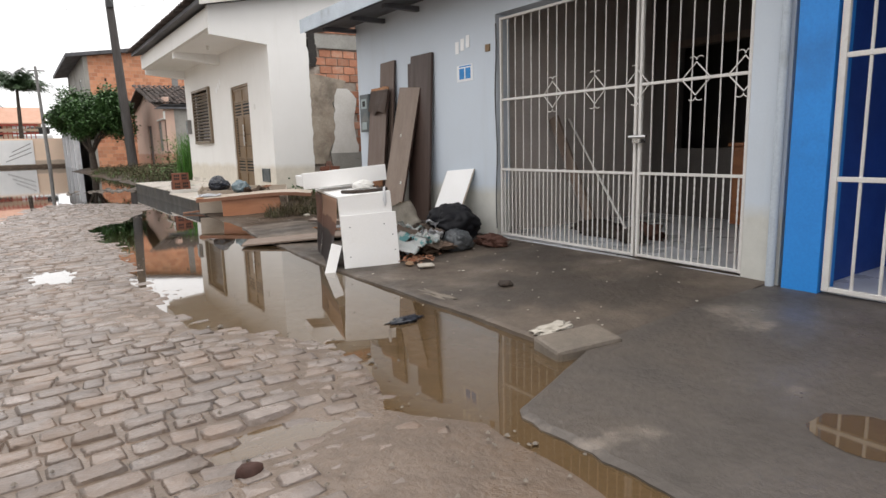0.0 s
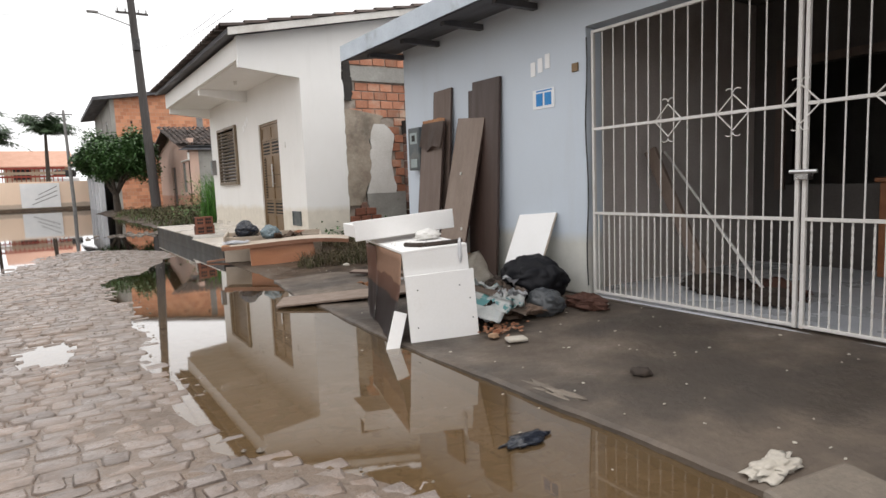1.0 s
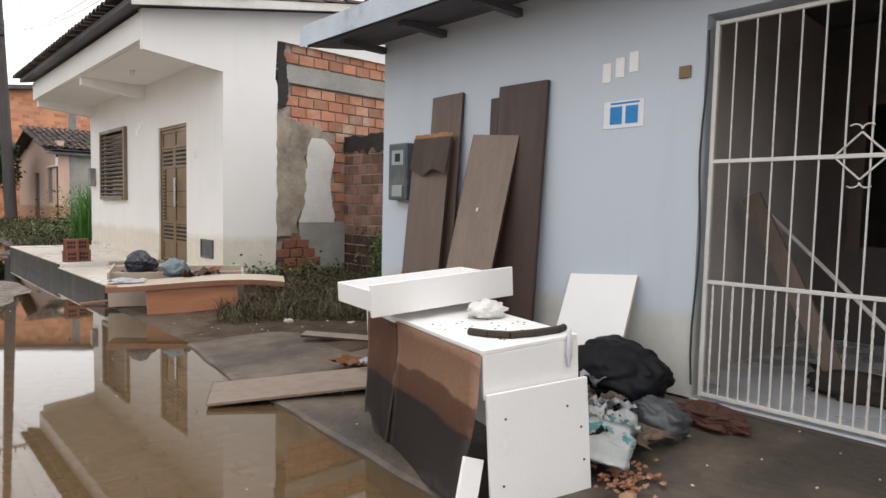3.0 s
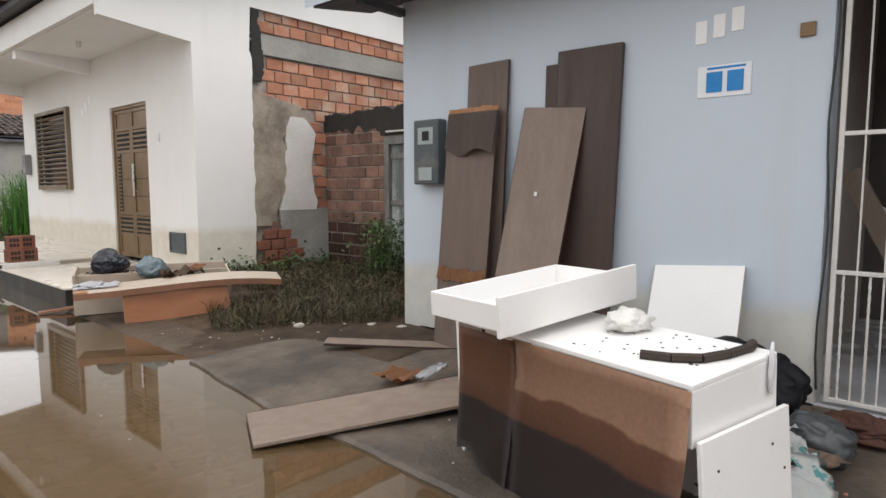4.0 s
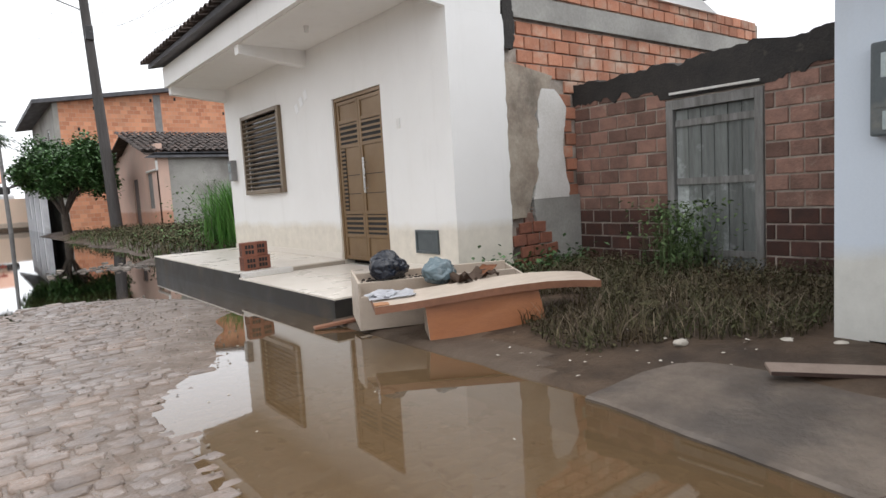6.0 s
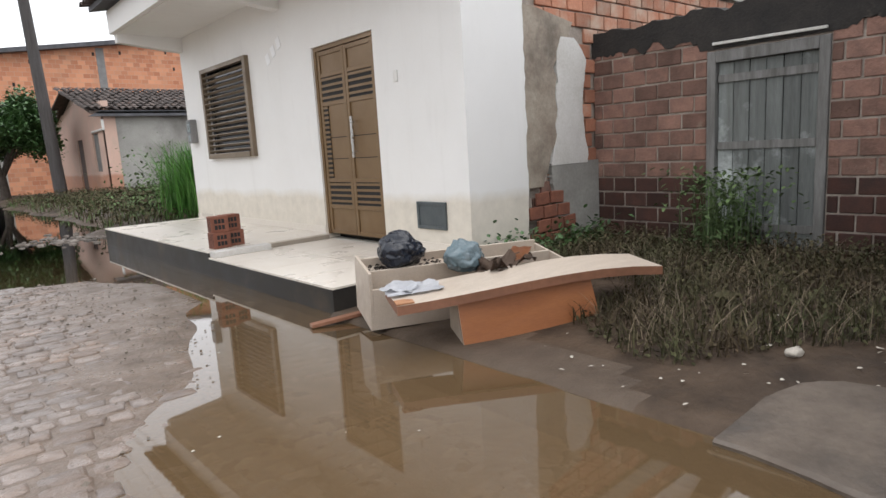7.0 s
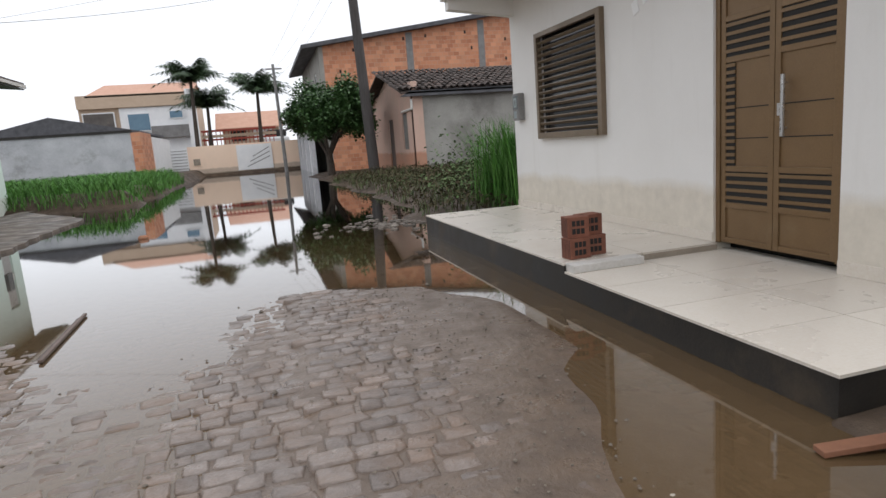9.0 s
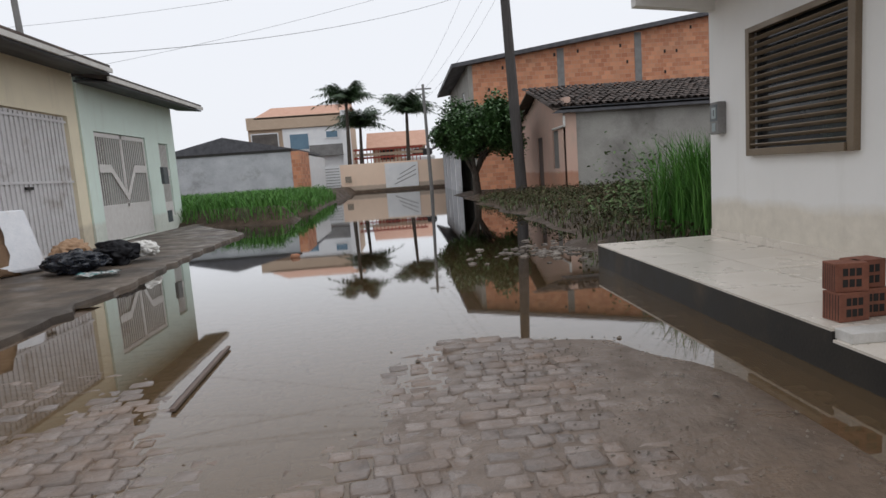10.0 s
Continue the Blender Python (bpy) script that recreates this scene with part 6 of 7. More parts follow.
# Near-black sheet behind the front, standing for the unlit inside.
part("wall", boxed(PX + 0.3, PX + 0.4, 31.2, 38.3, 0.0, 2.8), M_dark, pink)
bm = bmesh.new()
prism(bm, [(PX - 0.45, PY - 0.25, 2.80), (14.0, PY - 0.25, 2.80), (14.0, PY - 0.25, 2.98), (PX - 0.1, PY - 0.25, 2.98)], (0, 0.05, 0))
part("eave_board", bm, M_soffit, pink)
bm = bmesh.new()
rod(bm, (PX - 0.05, PY - 0.1, 2.72), (PX - 0.05, PY - 0.1, 2.42), 0.04)
rod(bm, (PX - 0.05, PY - 0.1, 2.42), (PX - 0.05, PY + 1.4, 2.40), 0.04)
part("gutter_pipe", bm, M_pvc, pink, "white plastic gutter pipe")
bm = bmesh.new()
prism(bm, [(PX + 0.02, PY + 0.001, 2.85), (PX + 0.02, 38.5, 2.85), (PX + 0.02, 34.6, 3.9)], (0.12, 0, 0))
part("gable", bm, M_pink_wall, pink)


def tile_slope(name, parent, x0, x1, y0, z0, y1, z1):
    """Barrel tiles on a slope that climbs along y."""
    vs, fs = [], []
    rng = random.Random(8)
    L = math.hypot(y1 - y0, z1 - z0)
    uy, uz = (y1 - y0) / L, (z1 - z0) / L
    x = x0
    while x < x1:
        s = 0.0
        while s < L:
            base = len(vs)
            dx, dz = rng.uniform(-0.02, 0.02), rng.uniform(-0.012, 0.015)
            for k, lift in ((s, 0.03), (s + 0.42, 0.0)):
                for i in range(5):
                    a = math.pi * i / 4
                    vs.append((x + dx + math.cos(a) * 0.10, y0 + uy * k - uz * math.sin(a) * 0.06, z0 + uz * k + math.sin(a) * 0.075 + dz + lift))
            for i in range(4):
                fs.append((base + i, base + i + 1, base + 5 + i + 1, base + 5 + i))
            s += 0.38
        x += 0.215
    mesh = bpy.data.meshes.new(name)
    mesh.from_pydata(vs, [], fs)
    mesh.materials.append(M_rooftile)
    ob = new(name, mesh)
    ob.parent = parent
    return tagged(ob, "old dark clay barrel tiles", kind="stuff")


tile_slope("roof_tiles", pink, PX - 0.45, 14.0, PY - 0.3, 2.98, 34.6, 4.0)
bm = bmesh.new()
prism(bm, [(PX - 0.4, PY - 0.25, 2.95), (14, PY - 0.25, 2.95), (14, 34.6, 3.97), (PX - 0.4, 34.6, 3.97)], (0, 0, -0.06))
prism(bm, [(PX - 0.4, 34.6, 3.97), (14, 34.6, 3.97), (14, 38.6, 3.0), (PX - 0.4, 38.6, 3.0)], (0, 0, -0.06))
part("roof_deck", bm, M_rooftile, pink)

tall = thing("brick_house", "tall unplastered orange brick house with concrete posts", "house")
EY = 40.0
bm = bmesh.new()
prism(bm, [(3.85, EY, -0.1), (17.0, EY, -0.1), (17.0, EY, 7.75), (3.85, EY, 5.95)], (0, 0.2, 0))
part("side_wall", bm, M_far_brick, tall)
for xx in (7.9, 11.5, 15.0):
    zt = 5.95 + (xx - 3.85) * 0.137
    part("concrete_post", boxed(xx - 0.16, xx + 0.16, EY - 0.02, EY, -0.1, zt - 0.1), M_pole_grey, tall)
bm = wall_x(3.65, 3.85, (EY, 50.0), (-0.1, 5.95), [(42.0, 43.0, 3.6, 5.0), (45.5, 46.5, 3.6, 5.0)])
part("front_wall", bm, M_grey_render, tall)
for y in (42.0, 45.5):
    w = part("window", boxed(3.70, 3.74, y, y + 1.0, 3.6, 5.0), M_far_white, tall)
    part("pane", boxed(3.69, 3.70, y + 0.1, y + 0.9, 3.7, 4.9), M_glass_dark, w)
bm = bmesh.new()
prism(bm, [(2.9, EY - 0.35, 5.78), (17.2, EY - 0.35, 7.75), (17.2, EY - 0.35, 7.95), (2.9, EY - 0.35, 5.95)], (0, 11.0, 0))
part("roof", bm, M_soffit, tall)
bm = bmesh.new()
rg = random.Random(21)
for i in range(18):
    xx = rg.uniform(4.1, 16.5)
    zt = 5.9 + (xx - 3.85) * 0.137
    zz = rg.choice((zt - 0.45, zt - 1.3, zt - 2.2)) + rg.uniform(-0.1, 0.1)
    box(bm, xx, xx + 0.09, EY - 0.006, EY, zz, zz + 0.15)
part("putlog_holes", bm, M_dark, tall, "dark scaffold holes")["kind"] = "stuff"
lowrow = thing("low_grey_house", "row of low grey houses with white doors at the water's edge", "house")
bm = wall_x(3.1, 3.3, (42.5, 52.5), (-0.1, 2.7), [(43.5, 44.3, 0.1, 2.1), (46.5, 47.3, 0.1, 2.1), (49.0, 50.0, 0.9, 2.0)])
part("wall", bm, M_block, lowrow)
for a in ((43.5, 44.3, 0.1, 2.1), (46.5, 47.3, 0.1, 2.1), (49.0, 50.0, 0.9, 2.0)):
    part("door", boxed(3.14, 3.18, *a), M_far_white, lowrow)
bm = bmesh.new()
prism(bm, [(2.4, 42.0, 2.7), (2.4, 53.0, 2.7), (6.0, 53.0, 3.8), (6.0, 42.0, 3.8)], (0, 0, 0.12))
part("roof", bm, M_soffit, lowrow)
part("step", boxed(2.5, 3.1, 43.2, 44.6, -0.1, 0.12), M_concrete, lowrow)
part("step", boxed(2.5, 3.1, 46.2, 47.6, -0.1, 0.12), M_concrete, lowrow)

# houses that close the view to the right and behind
back_row = thing("rear_house", "plain rendered house at the start of the street", "house")
part("wall", boxed(-7, 4.2, -7.0, -6.8, -0.2, 3.2), M_cream_wall, back_row)

for ob, k in ((far_wall, 1.28), (shed, 1.28), (end_wall, 1.2), (wgate, 1.2), (wgate2, 1.2), (red, 1.2), (car, 1.2), (lowrow, 1.2), (pink, 1.24), (tall, 1.3)):
    set_back(ob, k)
for ob in (mint, mgate, mdoor, cream, cgate):
    set_back(ob, 1.04, -0.2)

# ---- utility poles and wires ----
pole = thing("utility_pole", "tall dark leaning utility pole with a transformer bracket and lamp arm", "utility pole")
PB, PT = Vector((5.40, 38.0, -0.1)), Vector((4.95, 38.0, 13.0))
part("mast", rod(bmesh.new(), PB, PT, 0.25, 0.16, 12), M_pole, pole)
pa = lambda k: PB + (PT - PB) * k
part("crossarm", boxed(-0.75, 0.75, -0.05, 0.05, -0.05, 0.05, 0.005, m=Matrix.Translation(pa(0.785))), M_pole, pole)
for k in (-0.65, -0.3, 0.3, 0.65):
    part("insulator", rod(bmesh.new(), pa(0.785) + Vector((k, 0, 0.05)), pa(0.785) + Vector((k, 0, 0.22)), 0.04, 0.03), M_pole_grey, pole)
part("cable_box", boxed(-0.16, 0.16, -0.3, -0.12, -0.3, 0.3, 0.03, m=Matrix.Translation(pa(0.665))), M_wire, pole, "black cable splice box")
arm = bmesh.new()
rod(arm, pa(0.735), pa(0.735) + Vector((-1.6, -0.6, 0.35)), 0.03)
part("lamp_arm", arm, M_pole_grey, pole)
part("lamp_head", boxed(-0.35, 0.15, -0.1, 0.1, -0.06, 0.05, 0.03, m=Matrix.Translation(pa(0.735) + Vector((-1.75, -0.66, 0.38)))), M_pole_grey, pole, "grey street lamp head")
pole2 = thing("utility_pole", "thin grey concrete utility pole at the water's edge", "utility pole")
part("mast", rod(bmesh.new(), (2.3, 54.7, -0.1), (2.2, 54.7, 7.2), 0.13, 0.09, 10), M_pole_grey, pole2)
part("crossarm", boxed(1.7, 2.75, 54.65, 54.75, 6.85, 6.94), M_pole_grey, pole2)
pole3 = thing("utility_pole", "grey steel pole rising behind the mint house", "utility pole")
part("mast", rod(bmesh.new(), (-11.2, 33.0, 0.0), (-11.55, 33.0, 9.5), 0.12, 0.09, 10), M_pole_grey, pole3)


def wire(a, b, sag, r=0.006):
    a, b = Vector(a), Vector(b)
    bm = bmesh.new()
    n = 18
    across = (b - a).cross(Vector((0, 0, 1))).normalized() * r
    up = Vector((0, 0, r))
    rings = []
    for i in range(n + 1):
        c = a + (b - a) * i / n - Vector((0, 0, sag * 4 * (i / n) * (1 - i / n)))
        rings.append([bm.verts.new(c + across * math.cos(k * math.tau / 5) + up * math.sin(k * math.tau / 5)) for k in range(5)])
    for p, q in zip(rings, rings[1:]):
        for k in range(5):
            bm.faces.new((p[k], p[(k + 1) % 5], q[(k + 1) % 5], q[k]))
    bm.faces.new(rings[0])
    bm.faces.new(rings[-1][::-1])
    return bm


for a, b, s in (((4.4, 38.0, 10.45), (1.6, 54.7, 6.9), 0.5), ((5.6, 38.0, 10.45), (2.3, 54.7, 6.9), 0.5), ((5.1, 37.8, 8.7), (1.9, 54.7, 6.0), 0.6),
                ((4.4, 38.0, 10.45), (-11.5, 33.0, 8.4), 0.8), ((4.4, 38.0, 10.45), (2.2, -6.0, 9.6), 0.7), ((4.7, 38.0, 10.45), (2.6, -6.0, 9.6), 0.8), ((5.3, 38.0, 10.45), (3.2, -6.0, 9.6), 0.8),
                ((5.1, 37.8, 8.7), (3.0, -6.0, 7.4), 0.8), ((5.1, 37.8, 8.7), (3.2, 14.0, 4.2), 0.4), ((5.1, 37.8, 8.8), (-6.0, 24.0, 3.9), 0.5),
                ((5.0, 38.0, 10.2), (-30.0, 36.0, 8.0), 1.2), ((4.4, 38.0, 10.45), (-30.0, 33.0, 9.4), 1.0), ((4.5, 38.0, 9.9), (-30.0, 30.0, 8.6), 0.9), ((5.1, 37.8, 8.7), (3.6, 19.0, 4.3), 0.3), ((5.1, 37.8, 8.9), (3.3, 13.2, 4.1), 0.5), ((5.1, 38.0, 9.6), (-30, 40, 5.5), 1.0)):
    solo("overhead_wire", wire(a, b, s), M_wire, "black overhead cable strung from the pole", "cable", group="overhead wires")

# ---- plants ----
def blades(name, label, spots, mat, hmin, hmax, wid, seed, lean=0.5, kind="stuff", category="grass"):
    """Many bent blades; spots: function giving a root place."""
    rng = random.Random(seed)
    vs, fs = [], []
    for i in range(spots[0]):
        x, y, z = spots[1](rng)
        h = rng.uniform(hmin, hmax)
        a = rng.uniform(0, 6.283)
        bend = rng.uniform(0.15, 1.0) * lean * h
        w = wid * rng.uniform(0.6, 1.3)
        dx, dy = math.cos(a), math.sin(a)
        px, py = -dy * w, dx * w
        base = len(vs)
        for k, ww in ((0.0, 1.0), (0.45, 0.85), (0.8, 0.5), (1.0, 0.06)):
            cx, cy, cz = x + dx * bend * k * k, y + dy * bend * k * k, z + h * (k - 0.18 * k * k * lean)
            vs.append((cx - px * ww, cy - py * ww, cz))
            vs.append((cx + px * ww, cy + py * ww, cz))
        for k in range(3):
            b0 = base + 2 * k
            fs.append((b0, b0 + 1, b0 + 3, b0 + 2))
    mesh = bpy.data.meshes.new(name)
    mesh.from_pydata(vs, [], fs)
    mesh.materials.append(mat)
    ob = new(name, mesh)
    return tagged(ob, label, category, "", kind)


def leaves(rng, vs, fs, c, size, flat=0.0):
    """One folded leaf of six points at c."""
    a, e = rng.uniform(0, 6.283), rng.uniform(-0.9, 0.9) * (1 - flat)
    d = Vector((math.cos(a) * math.cos(e), math.sin(a) * math.cos(e), math.sin(e)))
    s = d.cross(Vector((rng.uniform(-0.4, 0.4), rng.uniform(-0.4, 0.4), 1))).normalized()
    u = s.cross(d)
    L, w = size * rng.uniform(0.7, 1.3), size * 0.32
    base = len(vs)
    c = Vector(c)
    for q in (c, c + d * L * 0.35 + s * w + u * w * 0.3, c + d * L * 0.75 + s * w * 0.7 + u * w * 0.2, c + d * L, c + d * L * 0.75 - s * w * 0.7 + u * w * 0.2, c + d * L * 0.35 - s * w + u * w * 0.3):
        vs.append(tuple(q))
    fs.append((base, base + 1, base + 2, base + 3))
    fs.append((base, base + 3, base + 4, base + 5))


def leaf_cloud(name, label, n, spot, size, mat, seed, parent=None, category="plant"):
    rng = random.Random(seed)
    vs, fs = [], []
    for i in range(n):
        leaves(rng, vs, fs, spot(rng), size)
    mesh = bpy.data.meshes.new(name)
    mesh.from_pydata(vs, [], fs)
    mesh.materials.append(mat)
    ob = new(name, mesh)
    if parent is not None:
        ob.parent = parent
        ob["label"] = label
        return ob
    return tagged(ob, label, category, "", "stuff")


def gz(x, y):
    return ground_height(x, y) - 0.015


def waste(rng):
    while True:
        x, y = rng.uniform(3.1, 6.08), rng.uniform(9.25, 12.58)
        if x > 3.25 + 0.35 * noise.noise(Vector((y * 1.5, 0, 0))) + max(0, 10.1 - y) * 0.9 and not (x < 4.3 and y > 11.0 and y < 12.0):
            return x, y, gz(x, y)


blades("weeds", "trampled muddy weeds on the waste strip", (6500, waste), M_weed, 0.05, 0.24, 0.0035, 1, 1.1, category="weeds")


def waste_leaf(rng):
    x, y, z = waste(rng)
    k = smooth01((x - 3.4) / 2.0)
    return x, y, z + rng.uniform(0.01, 0.05 + 0.16 * k)


blades("dry_stems", "tangle of dry brown stems on the waste strip", (2600, waste), M_straw, 0.06, 0.26, 0.0025, 31, 1.2, category="weeds")
leaf_cloud("weed_leaves", "muddy brown-green weeds with small leaves", 7500, waste_leaf, 0.032, M_weed, 2, category="weeds")
leaf_cloud("green_weeds", "fresh green weeds along the foot of the side wall", 700, lambda r: (r.uniform(4.2, 6.0), 12.57 - abs(r.gauss(0, 0.16)), 0.15 + abs(r.gauss(0, 0.10))), 0.06, M_leaf, 3, category="weeds")


def bush_by_door(r):
    h = r.uniform(0.0, 0.75)
    return 5.8 + r.gauss(0, 0.12), 11.12 + r.gauss(0, 0.15 + 0.14 * h), 0.12 + h


leaf_cloud("door_weed", "tall green weed growing in front of the plank door", 900, bush_by_door, 0.055, M_weed_green, 4, category="weeds")
blades("door_weed_stems", "thin stems of the weed at the plank door", (160, lambda r: (5.8 + r.gauss(0, 0.1), 11.12 + r.gauss(0, 0.16), 0.1)), M_weed_green, 0.4, 0.85, 0.004, 5, 0.3, category="weeds")
solo("broad_leaf_plant", blob(bmesh.new(), (4.15, 10.35, 0.18), (0.09, 0.08, 0.02), 5, 0.4, 3), M_weed, "single broad yellow-green leaf in the mud", "plant", smooth=True)


def bank(rng):
    while True:
        x, y = rng.uniform(3.0, 10.0), rng.uniform(19.6, 36.5)
        if gz(x, y) > 0.02 and rng.random() < 0.6 + 0.4 * smooth01((x - 3.6) / 1.4):
            return x, y, gz(x, y)


blades("bank_grass", "rough green grass on the muddy bank", (7000, bank), M_weed_green, 0.06, 0.28, 0.010, 6, 0.9)
blades("bank_dry_grass", "muddy brown-green grass on the bank", (9000, bank), M_weed, 0.08, 0.34, 0.009, 16, 0.9)
leaf_cloud("bank_weeds", "dark leafy weeds on the muddy bank", 11000, lambda r: (lambda q: (q[0], q[1], q[2] + r.uniform(0.02, 0.30)))(bank(r)), 0.08, M_weed, 7, category="weeds")


def tall_spot(rng):
    x, y = 4.75 + rng.gauss(0, 0.25), 20.6 + rng.gauss(0, 0.4)
    return x, y, gz(x, y)


blades("tall_grass", "clump of tall green reed grass beside the white house", (1500, tall_spot), M_grass, 0.6, 1.7, 0.010, 8, 0.6, category="reed grass")
leaf_cloud("castor_bush", "loose bright green bush beside the reed grass", 1500, lambda r: (4.9 + r.gauss(0, 0.45), 23.0 + r.gauss(0, 0.6), 0.2 + abs(r.gauss(0.45, 0.35))), 0.085, M_weed_green, 9, category="bush")


def left_bank(rng):
    while True:
        x, y = rng.uniform(-15, -3.2), rng.uniform(31.5, 48)
        if gz(x, y) > 0.05 and not (x < -6.7 and y < 33.0):
            return x, y, gz(x, y)


blades("left_grass", "lush green grass on the bank before the grey wall", (22000, left_bank), M_grass, 0.2, 0.6, 0.014, 10, 0.8)
leaf_cloud("left_weeds", "leafy green weeds among the grass", 5000, lambda r: (lambda q: (q[0], q[1], q[2] + r.uniform(0.05, 0.5)))(left_bank(r)), 0.09, M_grass, 11, category="weeds")

# round-headed street tree
tree = thing("street_tree", "small street tree with a dense rounded dark green crown", "tree")
bm = bmesh.new()
T0 = Vector((3.85, 41.0, -0.05))
rod(bm, T0, T0 + Vector((-0.05, 0, 1.1)), 0.20, 0.16, 10)
rng = random.Random(4)
tips = []
for i in range(7):
    a = i * 0.9
    p1 = T0 + Vector((-0.05, 0, 1.0))
    p2 = p1 + Vector((math.cos(a) * 0.5, math.sin(a) * 0.5, 0.9))
    p3 = p2 + Vector((math.cos(a) * 0.7, math.sin(a) * 0.7, 0.8))
    rod(bm, p1, p2, 0.09, 0.06, 7)
    rod(bm, p2, p3, 0.06, 0.025, 7)
    tips += [p2, p3]
part("trunk", bm, M_bark, tree)


clumps = []
for i in range(54):
    a, e = rng.uniform(0, 6.283), rng.uniform(-0.62, 1.0)
    k = rng.uniform(0.55, 1.0)
    clumps.append((T0.x + 0.1 + math.cos(a) * 1.8 * k * math.cos(e * 0.8), T0.y + math.sin(a) * 1.9 * k * math.cos(e * 0.8), 2.95 + e * 1.5 * k, rng.uniform(0.4, 0.72)))


def crown_spot(r):
    c = clumps[r.randrange(len(clumps))]
    v = Vector((r.gauss(0, 1), r.gauss(0, 1), r.gauss(0, 0.8))).normalized() * c[3] * r.uniform(0.6, 1.05)
    return c[0] + v.x, c[1] + v.y, c[2] + v.z


leaf_cloud("crown", "dense dark green leaves", 19000, crown_spot, 0.17, M_leaf, 12, tree)


def palm(x, y, h, seed, label):
    t = thing("palm_tree", label, "palm tree", group="palms at the street end")
    rng = random.Random(seed)
    part("trunk", rod(bmesh.new(), (x, y, 0), (x + 0.2, y, h), 0.20, 0.11, 10), M_bark, t)
    vs, fs = [], []
    top = Vector((x + 0.2, y, h))
    for i in range(40):
        a = i * 2.399
        up = rng.uniform(0.35, 1.5)
        L = rng.uniform(2.6, 3.4)
        d = Vector((math.cos(a), math.sin(a), 0))
        s = Vector((-d.y, d.x, 0))
        prev = None
        for k in range(9):
            u = k / 8
            c = top + d * L * u * math.cos(up * 0.78) + Vector((0, 0, L * (u * math.sin(up) * 1.1 - 0.62 * u * u)))
            if prev is not None:
                for sg in (-1, 1):
                    for q in range(5):
                        b0 = prev.lerp(c, q / 5)
                        w = 0.8 * math.sin(math.pi * min(0.98, u * 0.9 + 0.08))
                        base = len(vs)
                        vs.extend([tuple(b0), tuple(b0.lerp(c, 0.35)), tuple(b0 + s * sg * w + d * 0.25 - Vector((0, 0, w * rng.uniform(0.4, 0.9))))])
                        fs.append((base, base + 1, base + 2))
            prev = c
    mesh = bpy.data.meshes.new("fronds")
    mesh.from_pydata(vs, [], fs)
    mesh.materials.append(M_palm)
    ob = new("fronds", mesh)
    ob.parent = t


palm(-4.0, 64, 7.6, 1, "tall palm with drooping dark fronds")
palm(-3.2, 67, 5.8, 2, "lower bushy palm beside a taller one")
palm(0.9, 64, 6.5, 3, "palm with arching fronds behind the peach wall")
palm(-24, 60, 8.0, 4, "palm with arching fronds beyond the far houses")

# rubble bar at the water's edge
bm = bmesh.new()
rg = random.Random(9)
for i in range(150):
    x, y = rg.gauss(2.6, 0.6), rg.gauss(20.8, 0.45)
    if not (2.75 > x or y > 19.4):
        continue
    r = rg.uniform(0.02, 0.055)
    blob(bm, (x, y, 0.004), (r * 1.3, r * rg.uniform(0.7, 1.1), r * 0.4), i, 0.6, 2)
solo("rubble", bm, M_rubble, "scatter of pale rubble at the water's edge", "rubble", kind="stuff")
for i, (x, y) in enumerate(((3.95, 9.30), (3.55, 9.75), (4.05, 9.05))):
    solo("stone_piece", blob(bmesh.new(), (x, y, 0.10), (0.05, 0.04, 0.025), i + 3, 0.4, 2), M_foam, "pale lump of plaster on the mud", "plaster lump", smooth=True)
solo("yellow_float", blob(bmesh.new(), (-1.6, 22.5, 0.02), (0.09, 0.07, 0.05), 3, 0.2, 2), M_orange_mix, "small yellow object floating in the flood water", "litter", smooth=True)

# leaves and scraps on the pavement and in the puddle
bm = bmesh.new()
for i in range(70):
    x, y = rg.uniform(2.45, 4.1), rg.uniform(3.4, 8.2)
    z = pave_z(x, y)
    blob(bm, (x, y, z + 0.004), (rg.uniform(0.004, 0.014), rg.uniform(0.004, 0.012), 0.004), i, 0.5, 1)
solo("litter", bm, M_foam, "small pale scraps scattered over the wet pavement", "litter", kind="stuff")
bm = bmesh.new()
for i in range(26):
    x, y = rg.uniform(1.0, 2.5), rg.uniform(4.0, 13.0)
    blob(bm, (x, y, 0.002), (rg.uniform(0.004, 0.012), rg.uniform(0.004, 0.010), 0.002), i, 0.5, 1)
solo("floating_litter", bm, M_foam, "pale scraps floating on the puddle", "litter", kind="stuff")

bm_v, bm_f = [], []
rl = random.Random(19)
for i in range(60):
    x, y = rl.uniform(2.75, 4.4), rl.uniform(9.3, 10.9)
    leaves(rl, bm_v, bm_f, (x, y, ground_height(x, y) + 0.004), rl.uniform(0.012, 0.034), 0.9)
mesh = bpy.data.meshes.new("fallen_leaves")
mesh.from_pydata(bm_v, [], bm_f)
mesh.materials.append(M_foam)
tagged(new("fallen_leaves", mesh), "pale fallen leaves scattered over the mud", "leaves", kind="stuff")

# ---- brick courses ----
def brick_mesh(l, h, d, mat, name):
    bm = boxed(-l / 2, l / 2, 0, d, 0, h, 0)
    bmesh.ops.bevel(bm, geom=bm.edges[:], offset=0.006, segments=1, affect='EDGES')
    return mesh_of(bm, name, mat)


BL, BH, GAP = 0.235, 0.135, 0.017
bm_red, bm_half = brick_mesh(BL, BH, 0.03, M_brick, "brick"), brick_mesh(BL / 2 - GAP / 2, BH, 0.03, M_brick, "brick_half")
